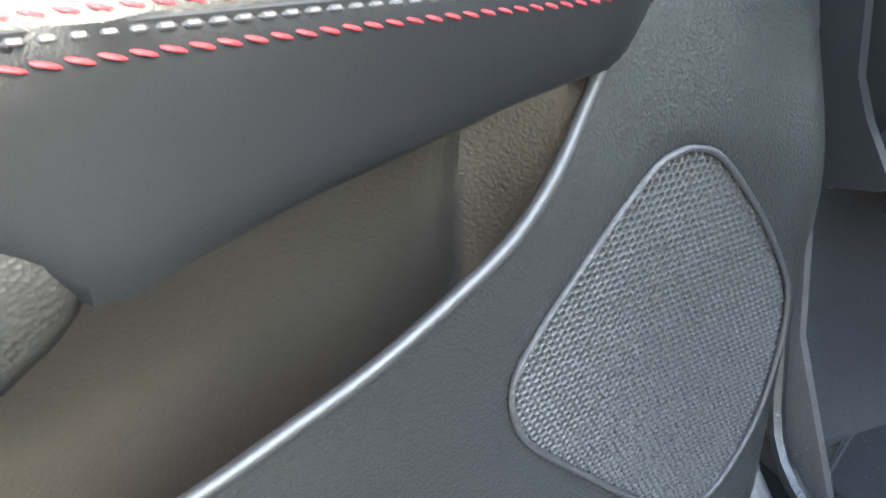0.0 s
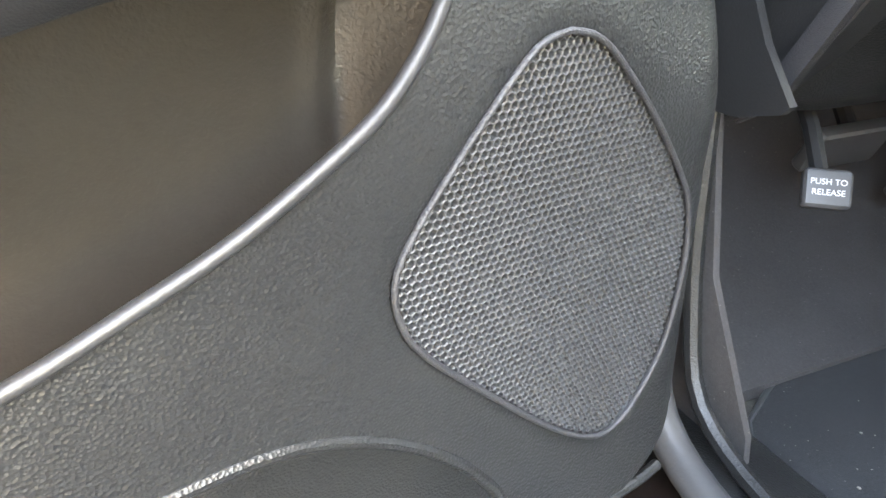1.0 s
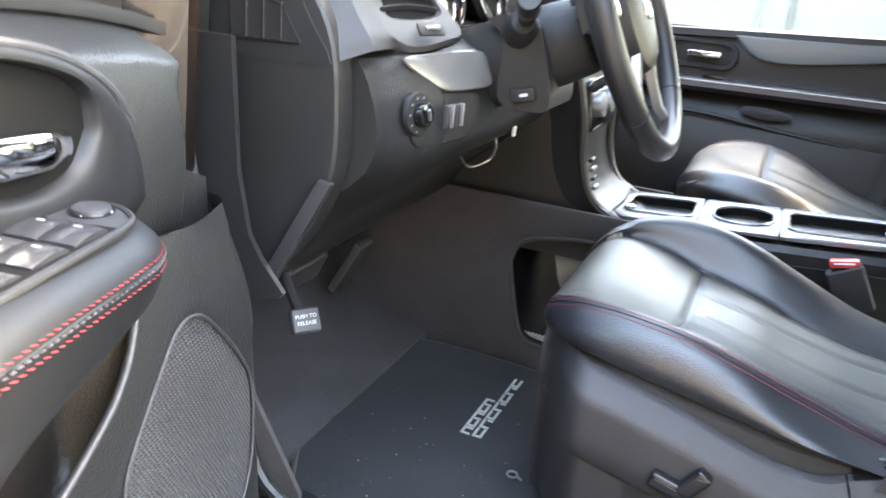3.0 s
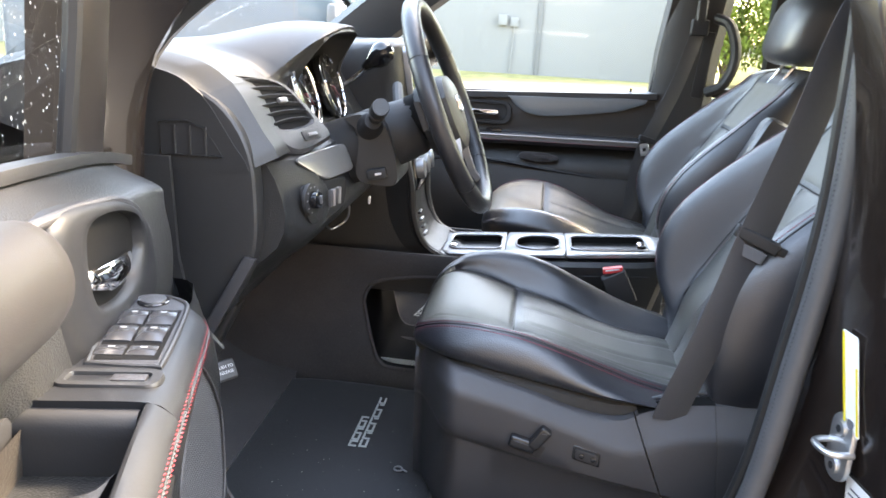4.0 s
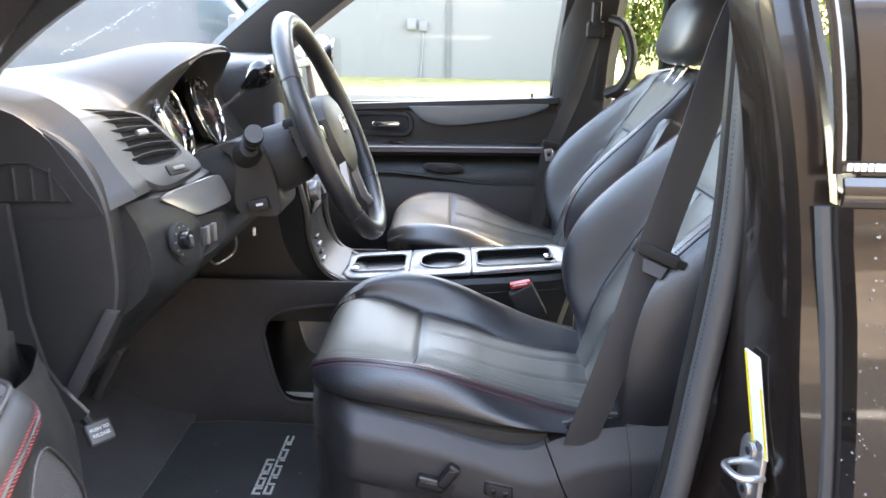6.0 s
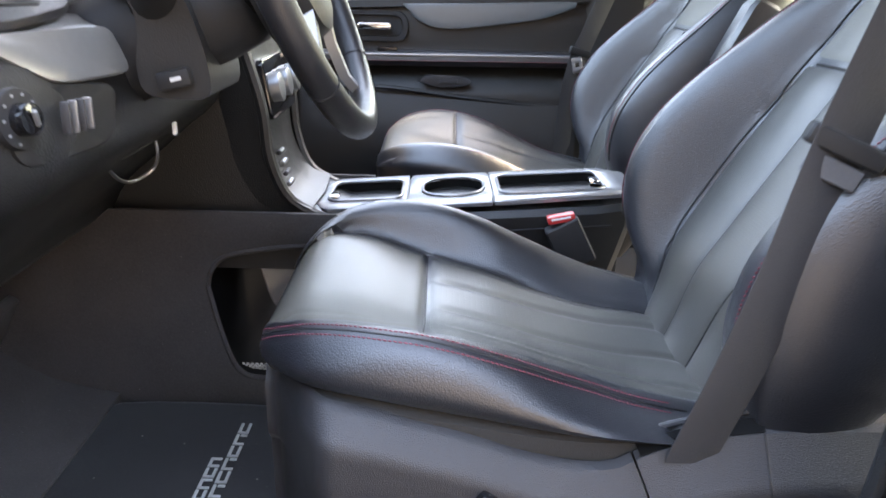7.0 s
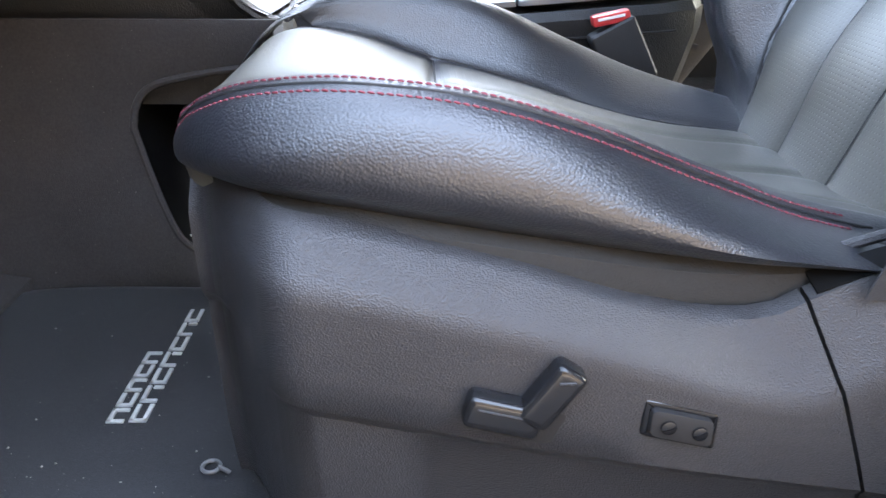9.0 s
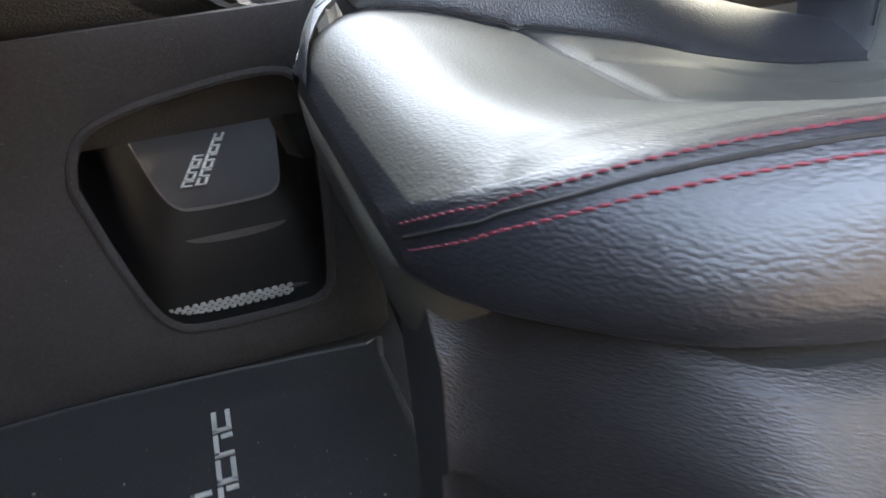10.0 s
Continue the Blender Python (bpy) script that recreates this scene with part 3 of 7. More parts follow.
# passenger A pillar with assist handle
AP = [(-0.33, 0.74, 1.13), (-0.26, 0.73, 1.20), (-0.05, 0.71, 1.365), (0.12, 0.69, 1.48), (0.36, 0.66, 1.61)]
pp = spl(AP, 24)
pil = part("pillar_trim", loft([[Vector(p) + Vector(d) for d in ((-0.03, -0.03, 0.03), (0.03, -0.035, -0.012), (0.085, -0.02, -0.045), (0.10, 0.02, -0.05), (0.0, 0.06, 0.0), (-0.05, 0.03, 0.05))] for p in pp]), TRIM, body, "black A pillar trim with grab handle recess")
part("assist_handle", tube(spl([(0.075, 0.655, 1.405), (0.10, 0.635, 1.42), (0.19, 0.62, 1.475), (0.235, 0.63, 1.51), (0.245, 0.65, 1.515)], 18), 0.013, 10), DARK, pil)
part("handle_screw", disc((0.045, 0.667, 1.374), (0.25, -0.95, -0.1), 0.016, 0.004, 16, 0.001), TRIM_SOFT, pil)
# glass of the windscreen, roof, rear closure
ws0, ws1 = Vector((-0.42, 0, 1.13)), Vector((0.40, 0, 1.66))
shield_glass = part("windscreen", sheet(lambda u, v: ws0.lerp(ws1, v) + Vector((-0.06 * (1 - (2 * u - 1) ** 2), (u - 0.5) * (1.56 - 0.12 * v), 0.02 * math.sin(math.pi * v))), 16, 10), GLASS, body, "clear windscreen with rain drops")
shield_glass.visible_shadow = False
wd = bmesh.new()
rnd = random.Random(31)
g_in = Vector((0.545, 0, -0.838))
for k in range(150):
    f = rnd.random()
    c = Vector((-0.40, -0.03, 1.163)).lerp(Vector((-0.10, 0.10, 1.357)), f) + Vector((0.84, 0, 0.54)) * rnd.gauss(0, 0.003) + Y * rnd.gauss(0, 0.012)
    ball(c - g_in * 0.046, rnd.choice((0.0006, 0.0009, 0.0014)), (1, 1, 0.7), 6, wd)
part("rain_drops", wd, WATER, shield_glass, "clear rain drops", kind="stuff")
part("cowl", rbox((0.5, 1.7, 0.1), (-0.7, 0, 1.06), 0.03), DARK, body)
part("bonnet", sheet(lambda u, v: (-0.55 - 0.95 * u, (v - 0.5) * (1.7 - 0.25 * u), 1.08 - 0.22 * u ** 1.5 - 0.06 * (2 * v - 1) ** 2), 12, 10, 0.03), PAINT, body)
for s in (-1, 1):
    part("front_wing", prism([(-1.55, 0.3), (-1.5, 0.82), (-0.5, 1.04), (-0.33, 1.05), (-0.30, 0.35), (-0.55, 0.3), (-0.62, 0.55), (-0.85, 0.68), (-1.1, 0.62), (-1.22, 0.3)], (0, s * 0.95, 0), X, Z, Vector((0, -s, 0)), 0.10, 0.03), PAINT, body)
part("roof", sheet(lambda u, v: (0.36 + 2.9 * u, (v - 0.5) * 1.5, 1.70 + 0.05 * math.sin(math.pi * v) - 0.03 * (2 * u - 1) ** 2), 12, 10, 0.06), PAINT, body, "dark brown roof")
part("headliner", sheet(lambda u, v: (0.40 + 2.75 * u, (v - 0.5) * 1.42, 1.615 + 0.03 * math.sin(math.pi * v)), 6, 6, 0.02), HEADLINER, body, "light grey headliner")
for s in (-1, 1):
    part("roof_rail", loft([[(x, s * y, z) for y, z in ((0.69, 1.58), (0.70, 1.62), (0.68, 1.66), (0.74, 1.72), (0.80, 1.66), (0.79, 1.60), (0.74, 1.575))] for x in np.linspace(0.34, 3.2, 8)]), JAMB, body)
part("tailgate", rbox((0.06, 1.6, 0.68), (3.2, 0, 0.76), 0.03), TRIM, body)
part("tailgate_glass", rbox((0.006, 1.45, 0.55), (3.2, 0, 1.38), 0), TINT, body)
# rear side wall of the passenger side: panel below glass, pillars between
part("rear_side_panel", rbox((2.3, 0.06, 0.62), (2.05, 0.86, 0.76), 0.02), TRIM, body)
bp = part("b_pillar_trim", loft([[(x0 + dx, y, z) for dx, y in ((-0.10, 0.80), (-0.055, 0.775), (0.055, 0.775), (0.085, 0.80), (0.085, 0.90), (-0.10, 0.90))] for x0, z in ((0.79, 0.44), (0.80, 0.9), (0.805, 1.08), (0.81, 1.2), (0.835, 1.40), (0.87, 1.62))]), TRIM, body, "black B pillar trim")
part("pillar_slot", rbox((0.035, 0.012, 0.2), (0.845, 0.774, 1.17), 0.005, turn=(0, 5, 0)), DARK, bp)
part("rear_pillar", rbox((0.05, 0.06, 0.62), (1.075, 0.88, 1.34), 0.015), DARK, body)
rg = part("rear_side_glass", rbox((1.6, 0.006, 0.62), (1.75, 0.89, 1.36), 0), TINT, body)
part("rear_frame_strip", rbox((0.95, 0.05, 0.03), (1.35, 0.86, 1.085), 0.01), DARK, body)
part("grab_handle", tube(spl([(0.862, 0.77, 1.31), (0.90, 0.735, 1.29), (0.925, 0.725, 1.20), (0.905, 0.735, 1.12), (0.865, 0.77, 1.09)], 20), 0.016, 10), DARK, bp)
# driver side B pillar jamb
def jamb_at(z):
    k = curve1([0.40, 0.60, 0.76, 0.92, 1.07, 1.21, 1.345, 1.6], [0.05, 0.045, 0.032, 0.0, -0.012, -0.03, -0.055, -0.06])(z)
    s = curve1([0.40, 0.575, 0.683, 0.871, 1.044, 1.204, 1.352, 1.6], [0.56, 0.622, 0.668, 0.690, 0.705, 0.703, 0.699, 0.69])(z)
    top = curve1([0.4, 1.0, 1.15, 1.35, 1.6], [0, 0, 0.025, 0.085, 0.17])(z)
    return [(s + 0.008, -0.765 + top * 0.3, z), (s + 0.022, -0.795 + top * 0.3, z), (0.5 * (s + 0.727 + k), -0.825 + top * 0.5, z), (0.715 + k, -0.86 + top * 0.6, z), (0.727 + k, -0.925 + top, z), (0.738 + k, -0.945 + top, z), (0.765 + k, -0.950 + top, z),
            (0.785 + k, -0.935 + top, z), (0.79 + k, -0.86 + top, z), (0.80 + k, -0.74 + top * 0.5, z), (0.76, -0.70 + top * 0.3, z)]
part("b_pillar", loft([jamb_at(z) for z in np.linspace(0.40, 1.62, 26)]), JAMB, body, "dark brown painted B pillar jamb")


part("pillar_applique", sheet(lambda u, v: (lambda r: Vector(r[4]).lerp(Vector(r[7]), u) + Vector((0.0, -0.012 * math.sin(math.pi * u) - 0.003, 0)))(jamb_at(1.0 + 0.6 * v)), 8, 16, 0.002), GLOSS, body, "gloss black pillar cover")


def jamb_frame(z, a=0.5):
    """Place, outward normal and across-direction on the jamb face that carries the labels."""
    p, q = Vector(jamb_at(z)[3]), Vector(jamb_at(z)[4])
    across = (q - p).normalized()
    return p.lerp(q, a), Vector((across.y, -across.x, 0)).normalized(), across


def jamb_label(name, z0, z1, width, label, yellow=False, a=0.5):
    zc = (z0 + z1) / 2
    p, nrm, ac = jamb_frame(zc, a)
    p0, p1 = jamb_frame(z0, a)[0], jamb_frame(z1, a)[0]
    up = (p1 - p0).normalized()
    if nrm.x > 0:
        nrm = -nrm
    lab = thing(name, label, "label")
    h = (p1 - p0).length
    part("paper", prism(rrect(width, h, 0.003), p + nrm * 0.003, ac, up, nrm, 0.0008), WHITE, lab)
    if yellow:
        for s in (-1, 1):
            part("stripe", prism([(s * width * 0.36, -h * 0.48), (s * width * 0.48, -h * 0.48), (s * width * 0.48, h * 0.1 * (2 + 2.8 * (s < 0))), (s * width * 0.36, h * 0.1 * (2 + 2.8 * (s < 0)))], p + nrm * 0.004, ac, up, nrm, 0.0006), YELLOW, lab)
        part("symbol", disc(p + nrm * 0.004 - up * h * 0.40, nrm, width * 0.22, 0.0006, 16), INK, lab)
    else:
        for k in range(7):
            part("printed_line", prism(rrect(width * (0.75 if k % 3 else 0.6), h * 0.03, h * 0.01, 2, 0, h * (0.33 - 0.11 * k)), p + nrm * 0.004, ac, up, nrm, 0.0004), INK, lab)


jamb_label("tyre_label", 0.825, 0.945, 0.030, "white and yellow tyre label on the door jamb", True, 0.4)
jamb_label("certification_label", 0.69, 0.765, 0.046, "white certification label with fine grey print", False, 0.55)
pz, nz, az = jamb_frame(0.80, 0.2)
if nz.x > 0:
    nz = -nz
pz = pz + nz * 0.007
st = thing("door_striker", "zinc-plated door striker loop bolted to the jamb", "striker")
part("plate", prism(rrect(0.044, 0.084, 0.020), pz + nz * 0.001, az, Z, nz, 0.006, 0.002), STEEL, st)
part("loop", tube(spl([pz + az * 0.020, pz + az * 0.019 + nz * 0.020, pz + az * 0.012 + nz * 0.029, pz - az * 0.010 + nz * 0.030, pz - az * 0.018 + nz * 0.020, pz - az * 0.018], 26), 0.0042, 10), STEEL, st)
for s in (-1, 1):
    bo = part("bolt", disc(pz + nz * 0.006 + Z * 0.024 * s, nz, 0.010, 0.005, 16, 0.001), STEEL, st)
    part("socket", disc(pz + nz * 0.0112 + Z * 0.024 * s, nz, 0.005, 0.0005, 6), DARK, bo)


# ---------- sliding door ----------
sd = thing("sliding_door", "closed dark brown sliding door beaded with rain", "car door")
def skin_y(z):
    return curve1([0.3, 0.6, 0.9, 1.10, 1.15, 1.35, 1.66], [-0.955, -0.985, -0.99, -0.975, -0.968, -0.925, -0.80])(z)
def edge_x(z):
    return curve1([0.3, 0.717, 1.014, 1.12, 1.147, 1.264, 1.344, 1.66], [0.80, 0.785, 0.752, 0.737, 0.737, 0.727, 0.713, 0.70])(z)
part("skin", sheet(lambda u, v: (edge_x(0.3 + 0.82 * v) + 0.006 * (u == 0) + 1.5 * u ** 1.6, skin_y(0.3 + 0.82 * v) + (0.045 if u == 0 else 0.012 if u <= 0.026 else 0.0), 0.3 + 0.82 * v), 40, 24), PAINT, sd, "dark brown painted skin")
part("window_applique", sheet(lambda u, v: (edge_x(1.15 + 0.5 * v) + 0.004 + 0.068 * u, skin_y(1.15 + 0.5 * v) - 0.001 + (0.03 if u == 0 else 0), 1.15 + 0.5 * v), 6, 14), PAINT, sd, "brown gloss window pillar")
part("window_edge", tube([(edge_x(z) - 0.002, skin_y(z) + 0.004, z) for z in np.linspace(1.15, 1.62, 12)], 0.0055, 8), JAMB, sd, "painted window edge strip")
part("window_trim", tube([(edge_x(z) + 0.076, skin_y(z) - 0.001, z) for z in np.linspace(1.15, 1.62, 12)], 0.003, 8), JAMB, sd)
part("belt_molding", sheet(lambda u, v: (0.737 + 1.5 * u, skin_y(1.122 + 0.026 * v) - 0.006 * math.sin(math.pi * (0.15 + 0.7 * v)), 1.122 + 0.026 * v), 20, 6, 0.004), PAINT, sd, "dark brown belt molding")
part("window_glass", sheet(lambda u, v: (edge_x(1.15 + 0.5 * v) + 0.078 + 1.4 * u, skin_y(1.15 + 0.5 * v) + 0.003, 1.15 + 0.5 * v), 8, 10), PRIVACY, sd, "dark privacy glass")
part("window_frame", rbox((1.5, 0.03, 0.05), (1.5, -0.79, 1.655), 0.01), DARK, sd)
part("edge_strip", tube([(edge_x(z) + 0.003, skin_y(z) + 0.035, z) for z in np.linspace(0.32, 1.115, 16)], 0.010, 8), RUBBER, sd)
hd = part("door_handle", loft([[(x, skin_y(1.0) - 0.002 - dy * k, 1.0 + dz * k) for dy, dz in ((0, 0.024), (0.018, 0.022), (0.028, 0.010), (0.028, -0.010), (0.018, -0.022), (0, -0.024))] for x, k in ((0.812, 0.55), (0.816, 0.85), (0.825, 1.0), (0.9, 1.05), (0.98, 1.0), (0.992, 0.6))]), GLOSS, sd, "gloss pull handle")
part("handle_rim", tube([Vector((0.905 + a, skin_y(1.0) - 0.003, 1.0 + b)) for a, b in rrect(0.20, 0.058, 0.024, 6)], 0.003, 8, loop=True), GLOSS, hd)
bd = part("badge", rbox((0.062, 0.0015, 0.011), (0.765, skin_y(1.158) - 0.0035, 1.1575), 0.0004), GLOSS, sd)
for k in range(9):
    part("badge_bar", rbox((0.0045 if k != 5 else 0.007, 0.0015, 0.007), (0.740 + 0.0062 * k, skin_y(1.158) - 0.005, 1.1575), 0.0004), WHITE, bd)
rnd = random.Random(5)
db = bmesh.new()
for k in range(1700):
    x, z = rnd.uniform(0.765, 1.12), rnd.uniform(0.35, 1.45)
    if 1.115 < z < 1.152 or (z > 1.15 and x > 0.79):
        continue
    r = rnd.choice((0.0004, 0.0006, 0.0008, 0.0011))
    ball((x, skin_y(z) - 0.0004 - 0.003 * (z > 1.15 and x > 0.8), z), r, (1, 0.55, rnd.uniform(0.9, 1.6)), 6, db)
part("rain_drops", db, WATER, sd, "clear rain drops", kind="stuff")


# ---------- front seats ----------
# cushion: the sewn outboard edge (height and distance from the middle), the lower edge, the half width and the hollow, along x from the nose
C_TOP = curve1([0.172, 0.179, 0.191, 0.208, 0.223, 0.256, 0.285, 0.313, 0.34, 0.368, 0.397, 0.428, 0.463, 0.50, 0.539, 0.569, 0.62, 0.70], [0.746, 0.758, 0.770, 0.781, 0.788, 0.796, 0.799, 0.798, 0.795, 0.789, 0.780, 0.768, 0.752, 0.736, 0.720, 0.710, 0.697, 0.675])
C_ROW = curve1([0.172, 0.179, 0.191, 0.208, 0.223, 0.256, 0.285, 0.34, 0.397, 0.428, 0.463, 0.50, 0.539, 0.569, 0.62, 0.70], [0.124, 0.146, 0.168, 0.187, 0.198, 0.214, 0.224, 0.230, 0.227, 0.221, 0.211, 0.201, 0.193, 0.187, 0.18, 0.18])
C_LOW = curve1([0.172, 0.20, 0.253, 0.341, 0.382, 0.451, 0.496, 0.551, 0.70], [0.734, 0.738, 0.738, 0.727, 0.720, 0.709, 0.704, 0.702, 0.68])
C_HALF = curve1([0.172, 0.179, 0.191, 0.208, 0.23, 0.26, 0.30, 0.40, 0.55, 0.62, 0.70], [0.130, 0.155, 0.180, 0.203, 0.224, 0.238, 0.245, 0.247, 0.240, 0.228, 0.22])
C_DIP = curve1([0.172, 0.20, 0.25, 0.34, 0.45, 0.56, 0.62, 0.70], [0.0, 0.006, 0.026, 0.054, 0.046, 0.026, 0.016, 0.012])
C_IN = curve1([0.18, 0.21, 0.34, 0.45, 0.55, 0.70], [0.13, 0.148, 0.161, 0.145, 0.125, 0.12])
FLUTES = (-0.115, -0.022, 0.064)


def cushion_press(x, y):
    """How far the seams and flutes press into the padding."""
    d = 0.0032 * math.exp(-((y - C_IN(x)) / 0.007) ** 2) * smooth(0.19, 0.22, x)
    if -C_ROW(x) + 0.02 < y < C_IN(x):
        d += 0.0022 * math.exp(-((x - 0.339) / 0.0045) ** 2)
        f = smooth(0.339, 0.37, x)
        d += f * sum(0.0034 * math.exp(-((y - q) / 0.0065) ** 2) for q in FLUTES) - 0.0015 * f
    # soft crease where the front roll turns into the side
    d += 0.0016 * math.exp(-((y + C_ROW(x) - 0.052 + 0.05 * smooth(0.215, 0.185, x)) / 0.006) ** 2) * smooth(0.345, 0.26, x)
    return d


def cushion_ring(x, n=110):
    """Cross-section, outboard side first; y runs inboard from the seat's middle."""
    t, lo, h, d, r, q = C_TOP(x), C_LOW(x), C_HALF(x), C_DIP(x), C_ROW(x), C_IN(x)
    g = t - lo
    pts = [(-h + 0.026, lo), (-h + 0.006, lo + 0.20 * g), (-h - 0.001, lo + 0.48 * g), (-h * 0.45 - r * 0.55 - 0.004, lo + 0.80 * g), (-r, t), (-r + 0.016, t + 0.0045), (-r + 0.042, t + 0.001 - 0.08 * d), (-0.115 * r / 0.23, t - 0.58 * d), (-0.055 * r / 0.23, t - 0.93 * d),
           (0.03, t - d), (q * 0.75, t - d), (q, t - 0.93 * d), (h - 0.060, t - 0.1 * d + 0.004), (h - 0.035, t + 0.006), (h - 0.012, t - 0.012), (h, lo + 0.5 * g), (h - 0.01, lo)]
    out = []
    for y, z in spl(pts, n):
        out.append((x, y, z - (cushion_press(x, y) if z > lo + 0.6 * g or abs(y) < r - 0.02 else 0.0)))
    return out + [(x, k * h, lo - 0.055 * smooth(0.30, 0.40, x)) for k in (0.8, 0.3, -0.3, -0.8)]


def cushion_z(x, y):
    if x not in RINGS:
        r = np.array(cushion_ring(x))
        i, j = int(np.argmin(r[:, 1])), int(np.argmax(r[:, 1]))
        RINGS[x] = r[i:j + 1]
    r = RINGS[x]
    return float(np.interp(y, r[:, 1], r[:, 2]))


RINGS = {}
B0, BL = Vector((0.655, 0, 0.72)), radians(29)
BUP, BFW = Vector((math.sin(BL), 0, math.cos(BL))), Vector((-math.cos(BL), 0, math.sin(BL)))
B_HALF = curve1([-0.12, 0, 0.06, 0.12, 0.25, 0.38, 0.46, 0.52, 0.55], [0.19, 0.225, 0.247, 0.257, 0.258, 0.242, 0.22, 0.19, 0.13])
B_BOL = curve1([-0.12, -0.02, 0, 0.02, 0.06, 0.11, 0.18, 0.26, 0.33, 0.385, 0.43, 0.50, 0.55], [0.0, 0.004, 0.018, 0.042, 0.074, 0.098, 0.104, 0.088, 0.066, 0.048, 0.032, 0.012, 0.0])
B_MID = curve1([-0.12, -0.02, 0.05, 0.12, 0.3, 0.45, 0.52, 0.55], [-0.02, -0.006, 0.006, 0.004, -0.002, -0.006, -0.012, -0.035])
B_BACK = curve1([-0.12, 0, 0.3, 0.5, 0.55], [-0.10, -0.10, -0.095, -0.075, -0.055])


def back_ring(s, n=52):
    h, b, m, k = B_HALF(s), B_BOL(s), B_MID(s), B_BACK(s)
    q = 0.63 * h
    half = [(-h * 0.8, k + 0.004), (-h, k * 0.5), (-h - 0.006, m + b * 0.35), (-h + 0.010, m + b * 0.86), (-h + 0.030, m + b * 0.99), (-h + 0.050, m + b), (-h + 0.066, m + b * 0.80), (-q - 0.006, m + b * 0.20), (-q + 0.006, m + b * 0.02), (-q * 0.6, m + 0.001), (-0.04, m)]
    pts = [(0, k)] + half + [(-y, d) for y, d in reversed(half)] + [(0, k)]
    return [B0 + BUP * s + BFW * d + Vector((0, y, 0)) for y, d in spl(pts, n + 1)[:-1]]


def back_point(s, y, lift=0.001):
    if s not in BACKS:
        r = [((q - B0).dot(BFW), q.y) for q in back_ring(s, 120)]
        front = sorted((yy, d) for d, yy in r if d > B_BACK(s) * 0.4)
        BACKS[s] = [a for a, _ in front], [d for _, d in front]
    return B0 + BUP * s + BFW * (float(np.interp(y, *BACKS[s])) + lift) + Vector((0, y, 0))


BACKS = {}


DARKCLOTH = material("dark_cloth", (0.03, 0.03, 0.031), 0.9, grain=0.8, grain_size=800)


